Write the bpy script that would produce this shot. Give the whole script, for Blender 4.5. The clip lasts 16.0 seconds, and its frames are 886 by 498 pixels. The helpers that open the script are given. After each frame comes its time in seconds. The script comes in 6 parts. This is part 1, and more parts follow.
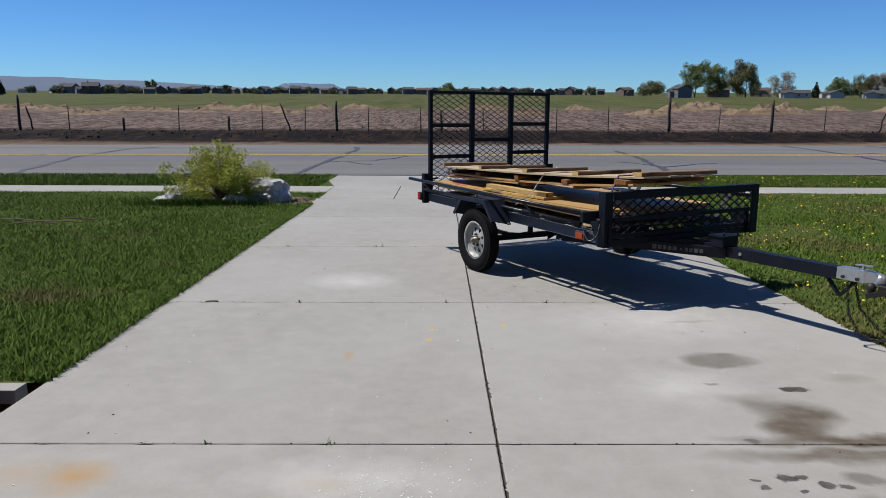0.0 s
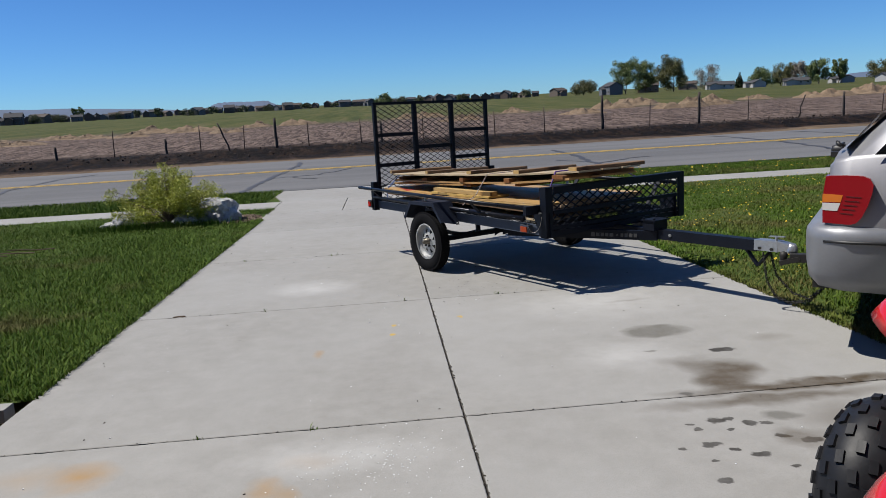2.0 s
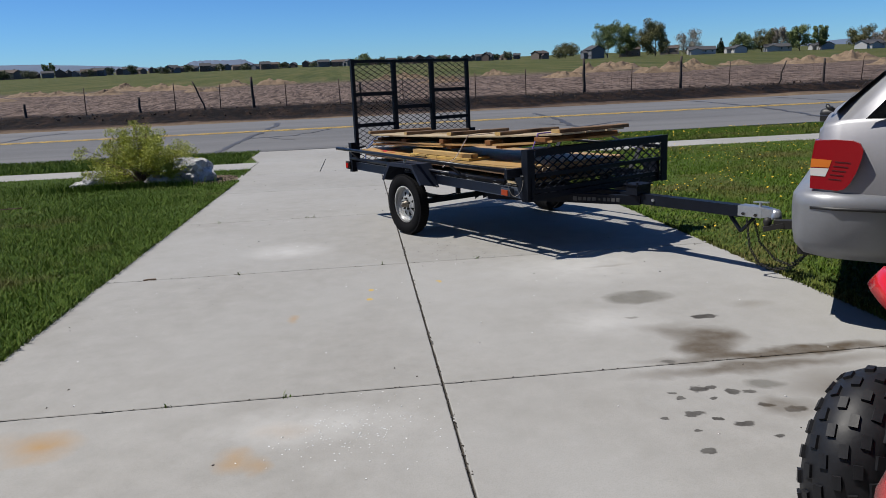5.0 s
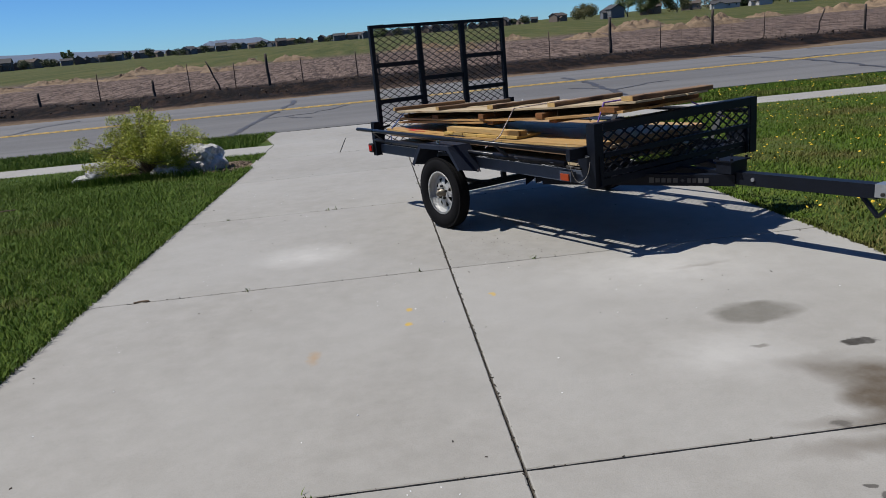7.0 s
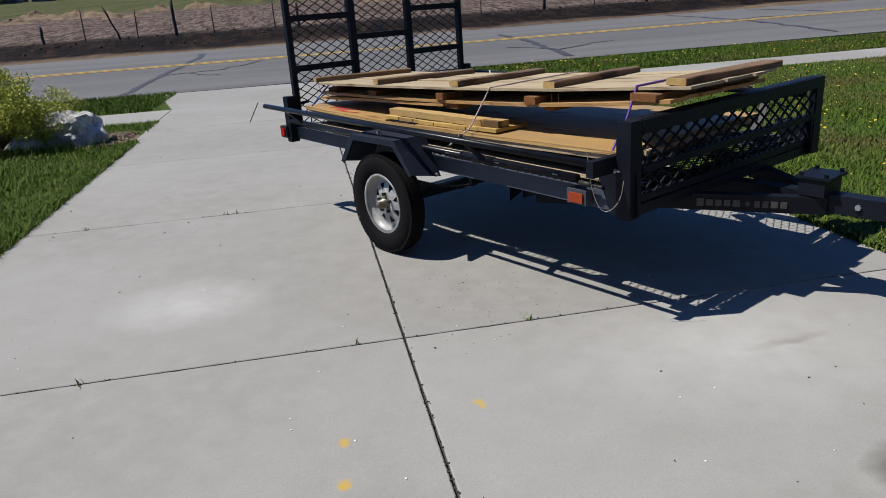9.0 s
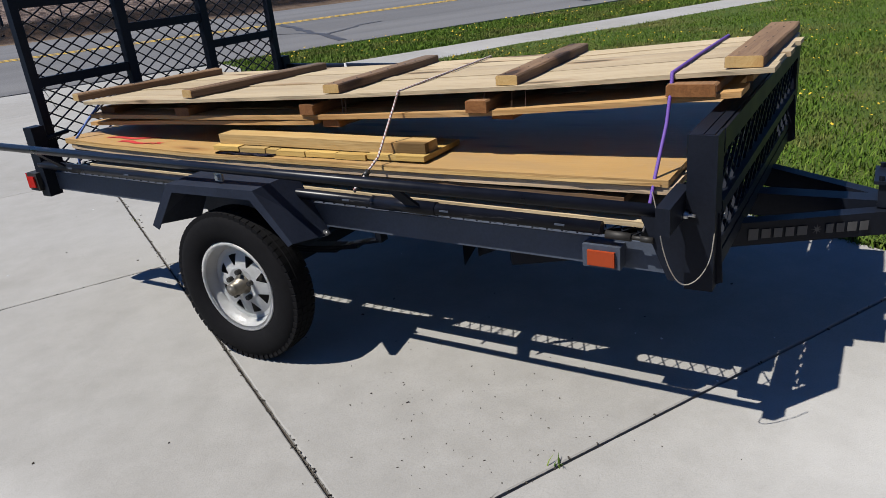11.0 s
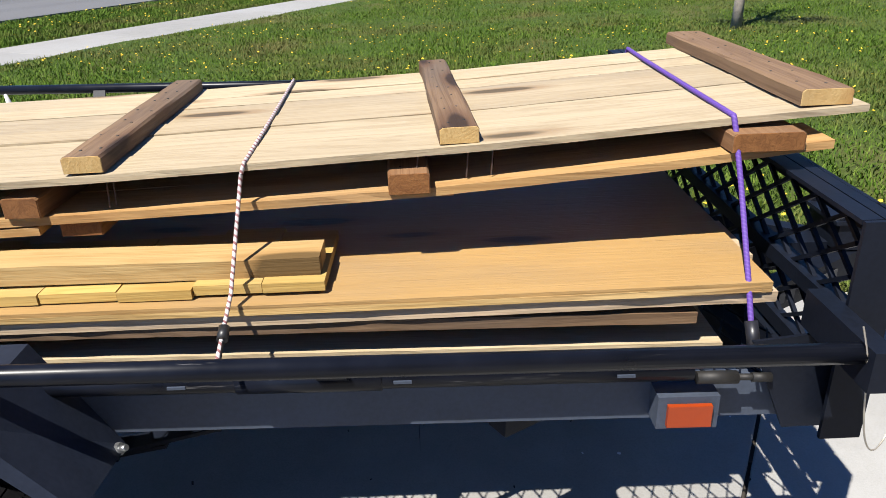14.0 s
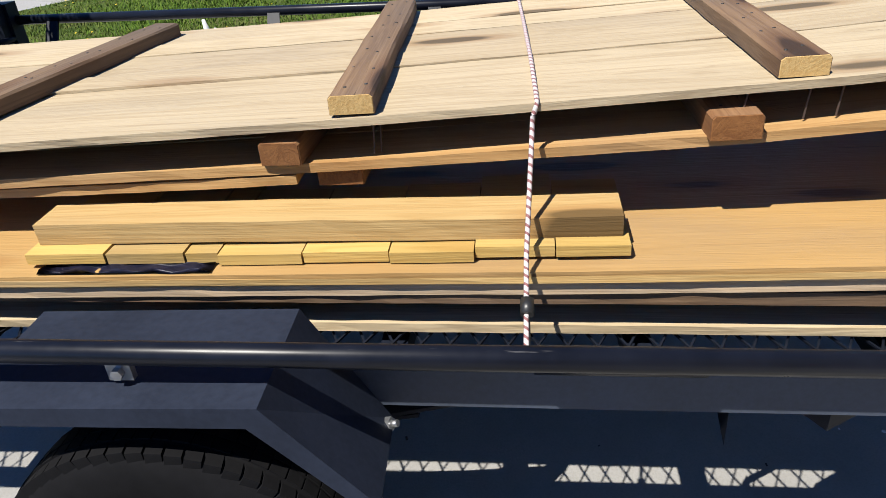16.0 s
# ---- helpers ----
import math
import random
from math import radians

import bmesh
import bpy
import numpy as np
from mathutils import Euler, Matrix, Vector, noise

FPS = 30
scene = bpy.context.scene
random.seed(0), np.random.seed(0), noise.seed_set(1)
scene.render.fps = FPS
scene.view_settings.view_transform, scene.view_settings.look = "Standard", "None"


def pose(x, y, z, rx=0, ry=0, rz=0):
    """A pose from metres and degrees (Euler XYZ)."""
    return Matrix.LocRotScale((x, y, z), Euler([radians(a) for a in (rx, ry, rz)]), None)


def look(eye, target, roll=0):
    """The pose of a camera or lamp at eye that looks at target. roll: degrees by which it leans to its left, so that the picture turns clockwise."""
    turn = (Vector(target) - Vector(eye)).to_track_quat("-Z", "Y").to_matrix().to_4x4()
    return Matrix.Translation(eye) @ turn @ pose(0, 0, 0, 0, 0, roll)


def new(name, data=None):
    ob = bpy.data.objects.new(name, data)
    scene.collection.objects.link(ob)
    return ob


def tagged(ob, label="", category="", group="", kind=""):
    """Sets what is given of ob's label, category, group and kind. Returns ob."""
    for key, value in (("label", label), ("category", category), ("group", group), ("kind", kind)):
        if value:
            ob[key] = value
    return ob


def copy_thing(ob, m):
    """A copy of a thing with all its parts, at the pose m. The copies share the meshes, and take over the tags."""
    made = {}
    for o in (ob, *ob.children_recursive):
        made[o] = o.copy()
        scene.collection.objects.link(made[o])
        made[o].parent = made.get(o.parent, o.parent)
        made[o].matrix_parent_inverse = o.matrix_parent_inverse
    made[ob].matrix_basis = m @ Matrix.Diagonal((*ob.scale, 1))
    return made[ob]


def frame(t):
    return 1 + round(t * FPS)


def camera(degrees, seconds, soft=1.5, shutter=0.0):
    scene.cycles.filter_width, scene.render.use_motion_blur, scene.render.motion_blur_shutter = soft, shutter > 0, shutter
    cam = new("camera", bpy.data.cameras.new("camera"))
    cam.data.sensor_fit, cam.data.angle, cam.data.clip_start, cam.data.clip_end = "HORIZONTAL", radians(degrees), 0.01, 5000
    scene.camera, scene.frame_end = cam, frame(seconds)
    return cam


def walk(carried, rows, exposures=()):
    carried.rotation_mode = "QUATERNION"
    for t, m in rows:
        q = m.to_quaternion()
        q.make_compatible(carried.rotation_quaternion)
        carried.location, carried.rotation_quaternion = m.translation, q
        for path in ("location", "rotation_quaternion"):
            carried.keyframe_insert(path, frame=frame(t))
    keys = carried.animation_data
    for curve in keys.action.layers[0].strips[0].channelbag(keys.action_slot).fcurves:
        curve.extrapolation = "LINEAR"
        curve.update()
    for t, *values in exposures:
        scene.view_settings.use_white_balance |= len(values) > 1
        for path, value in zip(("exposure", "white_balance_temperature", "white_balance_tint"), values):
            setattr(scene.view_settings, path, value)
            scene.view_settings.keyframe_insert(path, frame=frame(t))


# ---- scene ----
cam = camera(62.8, 16.0, soft=0.6)

# the drive falls gently towards the street
SLOPE = -2.11
TILT = pose(0, 0, 0, SLOPE, 0, 0)
PATH = [
    (0, (-0.253, -5.351, 1.372), (-0.243, -3.383, 1.019), 0.2),
    (0.5, (-0.224, -5.508, 1.365), (-0.327, -3.549, 0.973), -0.1),
    (1, (-0.276, -5.587, 1.367), (-0.208, -3.62, 1.007), -3.3),
    (1.5, (-0.339, -5.674, 1.373), (-0.209, -3.707, 1.034), -3.2),
    (2, (-0.318, -5.707, 1.37), (-0.163, -3.741, 1.036), -3.2),
    (2.5, (-0.333, -5.703, 1.374), (-0.252, -3.728, 1.066), -2.0),
    (3, (-0.293, -5.68, 1.367), (-0.116, -3.712, 1.052), -0.4),
    (3.5, (-0.319, -5.676, 1.373), (-0.227, -3.701, 1.075), -1.8),
    (4, (-0.313, -5.685, 1.365), (-0.214, -3.709, 1.071), -1.6),
    (4.2, (-0.328, -5.68, 1.373), (-0.159, -3.716, 1.039), -1.4),
    (6.5, (-0.245, -4.926, 1.294), (-0.037, -2.997, 0.808), -3.1),
    (7, (-0.344, -4.53, 1.331), (-0.213, -2.601, 0.821), -5.3),
    (7.5, (-0.33, -4.102, 1.338), (0.029, -2.207, 0.806), -3.8),
    (8, (-0.385, -3.691, 1.393), (0.195, -1.856, 0.849), -1.3),
    (8.5, (-0.27, -3.273, 1.376), (0.066, -1.394, 0.778), -2.8),
    (9, (-0.292, -2.809, 1.34), (0.03, -0.942, 0.699), -3.9),
    (9.2, (-0.335, -2.682, 1.267), (0.211, -0.827, 0.756), -0.9),
    (11.5, (-0.433, -0.942, 1.274), (0.543, 0.605, 0.466), -4.4),
    (12, (-0.434, -0.675, 1.24), (0.7, 0.701, 0.334), -1.9),
    (12.5, (-0.44, -0.439, 1.271), (0.845, 0.707, 0.254), -3.0),
    (13, (-0.352, -0.27, 1.259), (0.998, 0.895, 0.354), -3.3),
    (13.5, (-0.284, -0.1, 1.24), (1.196, 0.965, 0.417), -1.3),
    (14, (-0.275, -0.011, 1.281), (1.337, 0.847, 0.465), -2.1),
    (14.5, (-0.354, 0.112, 1.312), (1.257, 1.038, 0.57), -2.5),
    (15, (-0.407, 0.17, 1.307), (1.112, 1.216, 0.532), -2.5),
    (15.5, (-0.381, 0.233, 1.269), (1.112, 1.225, 0.382), 0.3),
    (16, (-0.27, 0.382, 1.265), (1.126, 1.413, 0.27), -4.9),
]
walk(cam, [(t, TILT @ look(eye, target, roll)) for t, eye, target, roll in PATH],
     [(0, 0.44), (3.5, 0.44), (8, 0.34), (9.2, 0.41), (11.4, 0.70), (12.5, 0.85), (13.5, 1.03), (14.4, 1.15), (15.0, 1.11), (16.0, 1.0)])

# ---- world and sun ----
TO_SUN = Vector((-0.577, 0.117, 1.0)).normalized()
world = bpy.data.worlds.new("sky")
scene.world = world
world.use_nodes = True
wn = world.node_tree
sky = wn.nodes.new("ShaderNodeTexSky")
sky.sky_type = "NISHITA"
sky.sun_disc = False
sky.sun_elevation = math.asin(TO_SUN.z)
sky.sun_rotation = math.atan2(TO_SUN.x, TO_SUN.y)
sky.altitude = 2500
sky.air_density = 1.0
sky.dust_density = 0.0
sky.ozone_density = 3.0
tint = wn.nodes.new("ShaderNodeMix")
tint.data_type, tint.blend_type = "RGBA", "MULTIPLY"
tint.inputs[0].default_value = 1.0
tint.inputs[7].default_value = (0.59, 1.07, 1.66, 1)
wn.links.new(sky.outputs["Color"], tint.inputs[6])
wn.links.new(tint.outputs[2], wn.nodes["Background"].inputs["Color"])
wn.nodes["Background"].inputs["Strength"].default_value = 0.0475
sun = new("sun", bpy.data.lights.new("sun", "SUN"))
sun.data.energy = 5.0
sun.data.angle = radians(0.53)
sun.data.color = (1.0, 0.955, 0.88)
sun.matrix_world = look(TO_SUN * 60, (0, 0, 0))


# ---- material helpers ----
class Nodes:
    """A short way to write a node material."""

    def __init__(self, name, rough=0.6, metal=0.0, spec=0.5):
        self.m = bpy.data.materials.new(name)
        self.m.use_nodes = True
        self.t = self.m.node_tree
        self.b = self.t.nodes["Principled BSDF"]
        self.b.inputs["Roughness"].default_value = rough
        self.b.inputs["Metallic"].default_value = metal
        self.b.inputs["Specular IOR Level"].default_value = spec
        self.geo = self.t.nodes.new("ShaderNodeNewGeometry")
        self.co = self.t.nodes.new("ShaderNodeTexCoord")
        self.info = self.t.nodes.new("ShaderNodeObjectInfo")

    def link(self, a, b):
        self.t.links.new(a, b)

    def put(self, socket, value):
        if hasattr(value, "links"):
            self.link(value, socket)
        else:
            socket.default_value = value

    def mapped(self, scale, source=None):
        n = self.t.nodes.new("ShaderNodeMapping")
        n.inputs["Scale"].default_value = scale
        self.link(source or self.co.outputs["Object"], n.inputs["Vector"])
        return n.outputs[0]

    def noise(self, scale, detail=4, rough=0.6, where=None, warp=0.0):
        n = self.t.nodes.new("ShaderNodeTexNoise")
        n.inputs["Scale"].default_value = scale
        n.inputs["Detail"].default_value = detail
        n.inputs["Roughness"].default_value = rough
        n.inputs["Distortion"].default_value = warp
        self.link(where or self.co.outputs["Object"], n.inputs["Vector"])
        return n.outputs["Fac"]

    def ramp(self, fac, *stops):
        n = self.t.nodes.new("ShaderNodeValToRGB")
        e = n.color_ramp.elements
        while len(e) < len(stops):
            e.new(0.5)
        for q, (at, c) in zip(e, stops):
            q.position = at
            q.color = (*c, 1) if hasattr(c, "__len__") else (c, c, c, 1)
        self.link(fac, n.inputs[0])
        return n.outputs[0]

    def mix(self, fac, a, b, how="MIX"):
        n = self.t.nodes.new("ShaderNodeMix")
        n.data_type = "RGBA"
        n.blend_type = how
        self.put(n.inputs[0], fac)
        for socket, v in ((n.inputs[6], a), (n.inputs[7], b)):
            self.put(socket, v if hasattr(v, "links") or len(v) == 4 else (*v, 1))
        return n.outputs[2]

    def math(self, how, a, b=0.0, c=0.0):
        n = self.t.nodes.new("ShaderNodeMath")
        n.operation = how
        self.put(n.inputs[0], a), self.put(n.inputs[1], b), self.put(n.inputs[2], c)
        return n.outputs[0]

    def xyz(self, source=None):
        n = self.t.nodes.new("ShaderNodeSeparateXYZ")
        self.link(source or self.geo.outputs["Position"], n.inputs[0])
        return n.outputs

    def color(self, c):
        # all tones below are relative; the place as a whole is a little darker
        tone = self.mix(1.0, c, (0.725, 0.725, 0.725), "MULTIPLY")
        self.put(self.b.inputs["Base Color"], tone)
        return self

    def rough(self, v):
        self.put(self.b.inputs["Roughness"], v)
        return self

    def bump(self, height, strength=0.3, distance=0.01):
        n = self.t.nodes.new("ShaderNodeBump")
        n.inputs["Strength"].default_value = strength
        n.inputs["Distance"].default_value = distance
        self.link(height, n.inputs["Height"])
        self.link(n.outputs[0], self.b.inputs["Normal"])
        return self


def plain(name, base, rough=0.6, metal=0.0, vary=0.25, scale=6.0, bump=0.15, fine=60.0, spec=0.5):
    """A surface with patchy wear and fine grain."""
    n = Nodes(name, rough, metal, spec)
    a = n.noise(scale, 4)
    b = n.noise(fine, 3)
    dark = [v * (1 - vary) for v in base]
    light = [min(1, v * (1 + vary)) for v in base]
    c = n.ramp(a, (0.3, dark), (0.7, light))
    c = n.mix(0.35, c, n.ramp(b, (0.35, dark), (0.65, light)))
    n.color(c)
    n.rough(n.math("MULTIPLY_ADD", a, 0.25, rough - 0.12))
    n.bump(b, bump, 0.003)
    return n.m


def wood(name, pale, dark, knots=True, rough=0.75, broad=False, contrast=1.0, grey=0.0, spec=0.25):
    """Sawn boards with the grain along x, each one of its own tone."""
    n = Nodes(name, rough, 0, spec)
    r = n.info.outputs["Random"]
    own = n.math("MULTIPLY", r, 37.0)
    isle = n.math("MULTIPLY", n.geo.outputs["Random Per Island"], 53.0)
    shift = n.t.nodes.new("ShaderNodeCombineXYZ")
    n.link(own, shift.inputs[0]), n.link(n.math("ADD", isle, own), shift.inputs[1]), n.link(own, shift.inputs[2])
    add = n.t.nodes.new("ShaderNodeVectorMath")
    n.link(n.co.outputs["Object"], add.inputs[0]), n.link(shift.outputs[0], add.inputs[1])
    at = add.outputs[0]
    mean = [(a * 0.62 + b * 0.38) for a, b in zip(pale, dark)]
    rings = n.noise(1.0, 5, 0.6, n.mapped((0.45, 9, 9) if broad else (0.8, 26, 26), at), 2.6 if broad else 1.2)
    late = n.t.nodes.new("ShaderNodeMath")
    late.operation = "PINGPONG"
    n.link(n.math("MULTIPLY", rings, 7.0 if broad else 4.0), late.inputs[0])
    late.inputs[1].default_value = 0.5
    fibre = n.noise(1.0, 3, 0.6, n.mapped((7, 240, 240), at))
    patch = n.noise(1.0, 4, 0.65, n.mapped((1.3, 5, 5), at))
    c = n.ramp(late.outputs[0], (0.02, dark), (0.2, mean), (0.45, pale))
    c = n.mix(1.0 - 0.62 * contrast, c, mean)
    c = n.mix(0.14, c, n.ramp(fibre, (0.3, dark), (0.6, pale)))
    c = n.mix(n.ramp(patch, (0.45, 0.0), (0.75, 0.34)), c, [v * 0.72 for v in dark])
    c = n.mix(n.ramp(n.noise(1.0, 3, 0.6, n.mapped((0.9, 3, 3), at)), (0.5, 0.0), (0.72, 0.4 + grey)), c, [0.62 * sum(mean) / 3 * k for k in (1.12, 1.0, 0.86)])
    check = n.noise(1.0, 2, 0.5, n.mapped((2.4, 90, 40), at), 0.3)
    c = n.mix(n.ramp(check, (0.225, 0.85), (0.25, 0.0)), c, [v * 0.22 for v in dark])
    if knots:
        v = n.t.nodes.new("ShaderNodeTexVoronoi")
        v.inputs["Scale"].default_value = 1.0
        n.link(n.mapped((2.0, 8.0, 3.0), at), v.inputs["Vector"])
        near = n.math("ADD", v.outputs["Distance"], n.math("MULTIPLY_ADD", patch, 0.22, -0.11))
        c = n.mix(n.ramp(near, (0.19, 0.5), (0.30, 0.0)), c, [dark[0] * 0.8, dark[1] * 0.62, dark[2] * 0.5])
        c = n.mix(n.ramp(near, (0.13, 0.85), (0.18, 0.0)), c, [v * 0.25 for v in dark])
    tone = n.ramp(r, (0.0, (0.86, 0.84, 0.82)), (0.5, (1.0, 1.0, 1.0)), (1.0, (1.1, 1.07, 1.02)))
    c = n.mix(1.0, c, tone, "MULTIPLY")
    n.color(c).bump(n.math("ADD", n.math("MULTIPLY", late.outputs[0], 0.5), n.math("ADD", fibre, check)), 0.3, 0.003)
    return n.m


# ---- materials ----
def make_concrete():
    n = Nodes("concrete", 0.85, 0, 0.3)
    p = n.geo.outputs["Position"]
    fine, mid, big = n.noise(170, 3, 0.7, p), n.noise(7, 5, 0.65, p), n.noise(0.55, 3, 0.6, p)
    c = n.ramp(mid, (0.3, (0.28, 0.273, 0.256)), (0.7, (0.339, 0.332, 0.315)))
    c = n.mix(n.ramp(big, (0.4, 0.0), (0.65, 0.6)), c, (0.367, 0.364, 0.353))
    c = n.mix(n.ramp(fine, (0.3, 0.35), (0.55, 0.0)), c, (0.21, 0.203, 0.185))
    tone = n.ramp(n.info.outputs["Random"], (0.0, 0.95), (1.0, 1.04))
    c = n.mix(1.0, c, tone, "MULTIPLY")
    warp = n.t.nodes.new("ShaderNodeVectorMath")
    warp.operation = "MULTIPLY_ADD"
    wob = n.t.nodes.new("ShaderNodeTexNoise")
    wob.inputs["Scale"].default_value = 4.5
    wob.inputs["Detail"].default_value = 5
    n.link(p, wob.inputs["Vector"])
    n.link(wob.outputs["Color"], warp.inputs[0])
    warp.inputs[1].default_value = (0.20, 0.20, 0)
    n.link(p, warp.inputs[2])

    warp2 = n.t.nodes.new("ShaderNodeVectorMath")
    warp2.operation = "MULTIPLY_ADD"
    wob2 = n.t.nodes.new("ShaderNodeTexNoise")
    wob2.inputs["Scale"].default_value = 22
    wob2.inputs["Detail"].default_value = 3
    n.link(p, wob2.inputs["Vector"])
    n.link(wob2.outputs["Color"], warp2.inputs[0])
    warp2.inputs[1].default_value = (0.06, 0.06, 0)
    n.link(p, warp2.inputs[2])

    def stain(c, x, y, rx, ry, tint, amount, soft=0.5, turn=0):
        fine_edge = max(rx, ry) < 0.12
        off = 0.03 if fine_edge else 0.10
        m = n.t.nodes.new("ShaderNodeMapping")
        m.vector_type = "TEXTURE"
        m.inputs["Location"].default_value = (x + off, y + off, 0)
        m.inputs["Rotation"].default_value = (0, 0, radians(turn))
        m.inputs["Scale"].default_value = (rx, ry, 1e3)
        n.link((warp2 if fine_edge else warp).outputs[0], m.inputs["Vector"])
        d = n.t.nodes.new("ShaderNodeVectorMath")
        d.operation = "LENGTH"
        n.link(m.outputs[0], d.inputs[0])
        f = n.ramp(d.outputs["Value"], (1 - soft, amount), (1.0, 0.0))
        f = n.math("MULTIPLY", f, n.ramp(mid, (0.25, 0.6), (0.6, 1.0)))
        return n.mix(f, c, tint)

    oil, brown, rust, pale = (0.03, 0.026, 0.022), (0.070, 0.049, 0.027), (0.368, 0.216, 0.072), (0.496, 0.492, 0.48)
    c = stain(c, -1.0, 0.74, 0.45, 0.36, pale, 0.75, 0.9)
    c = stain(c, 1.25, -0.5, 0.85, 0.55, pale, 0.6, 0.9)
    c = stain(c, -0.6, -2.75, 0.5, 0.22, pale, 0.6, 0.7)
    c = stain(c, 1.0, -1.75, 0.40, 0.30, pale, 0.55, 0.9)
    c = stain(c, 1.36, -1.33, 0.23, 0.15, (0.125, 0.118, 0.10), 0.8, 0.35)
    c = stain(c, 1.95, -1.62, 0.16, 0.10, (0.14, 0.12, 0.09), 0.4, 0.8)
    c = stain(c, 1.43, -2.09, 0.23, 0.17, brown, 0.95, 0.6, -25)
    c = stain(c, 1.37, -2.27, 0.19, 0.17, brown, 0.9, 0.6)
    c = stain(c, 1.30, -1.94, 0.17, 0.13, brown, 0.45, 0.9)
    c = stain(c, 1.75, -2.40, 0.85, 0.08, brown, 0.95, 0.6)
    c = stain(c, 1.50, -2.54, 0.75, 0.09, brown, 0.75, 0.7)
    c = stain(c, 1.11, -2.40, 0.05, 0.03, oil, 0.6, 0.5)
    c = stain(c, 1.45, -0.52, 0.22, 0.05, brown, 0.35, 0.8)
    c = stain(c, 1.585, -1.79, 0.09, 0.042, oil, 0.95, 0.25)
    c = stain(c, 1.18, -1.72, 0.05, 0.02, (0.12, 0.11, 0.095), 0.6, 0.5)
    for x, y, r in ((0.97, -2.75, 0.022), (0.99, -2.81, 0.022), (1.10, -2.73, 0.045), (1.16, -2.73, 0.03), (1.12, -2.83, 0.025), (1.23, -2.79, 0.038),
                    (1.30, -2.80, 0.03), (0.98, -2.96, 0.042), (1.13, -3.08, 0.04), (0.89, -3.26, 0.03), (1.4, -3.0, 0.05),
                    (1.05, -3.02, 0.02), (0.93, -3.1, 0.02), (1.2, -3.2, 0.025), (1.3, -2.94, 0.04), (0.85, -2.98, 0.016)):
        c = stain(c, x, y, r * 1.1, r * 0.75, oil, 0.9, 0.3)
    c = stain(c, 1.42, -2.72, 0.12, 0.07, (0.10, 0.095, 0.08), 0.7, 0.4)
    c = stain(c, 1.37, -2.97, 0.13, 0.10, brown, 0.6, 0.6)
    c = stain(c, 1.75, -2.85, 0.32, 0.25, brown, 0.6, 0.7)
    c = stain(c, -1.66, -2.74, 0.17, 0.17, rust, 0.8, 0.9)
    c = stain(c, -1.9, -2.7, 0.25, 0.16, rust, 0.3, 0.95)
    c = stain(c, -0.87, -3.0, 0.10, 0.14, rust, 0.6, 0.8)
    c = stain(c, -0.78, -3.06, 0.06, 0.12, rust, 0.6, 0.8)
    c = stain(c, -0.70, -2.76, 0.16, 0.10, rust, 0.2, 0.9)
    c = stain(c, -0.785, -1.26, 0.04, 0.11, rust, 0.55, 0.8)
    for x, y in ((0.185, -0.61), (-0.30, -0.725), (-0.317, -0.95)):
        c = stain(c, x, y, 0.022, 0.035, (0.55, 0.36, 0.03), 0.8, 0.5)
    n.color(c).bump(n.math("ADD", fine, n.math("MULTIPLY", mid, 0.6)), 0.28, 0.004)
    return n.m


def make_asphalt():
    n = Nodes("asphalt", 0.9, 0, 0.3)
    p = n.geo.outputs["Position"]
    fine, mid, big = n.noise(60, 3, 0.7, p), n.noise(1.2, 4, 0.6, p), n.noise(1.0, 3, 0.6, n.mapped((0.05, 0.7, 1), p))
    c = n.ramp(fine, (0.3, (0.098, 0.098, 0.102)), (0.7, (0.152, 0.152, 0.156)))
    c = n.mix(n.ramp(mid, (0.35, 0.35), (0.65, 0.0)), c, (0.0962, 0.0962, 0.0999))
    c = n.mix(n.ramp(big, (0.42, 0.0), (0.6, 0.5)), c, (0.185, 0.185, 0.189))
    n.color(c).bump(fine, 0.3, 0.01)
    return n.m


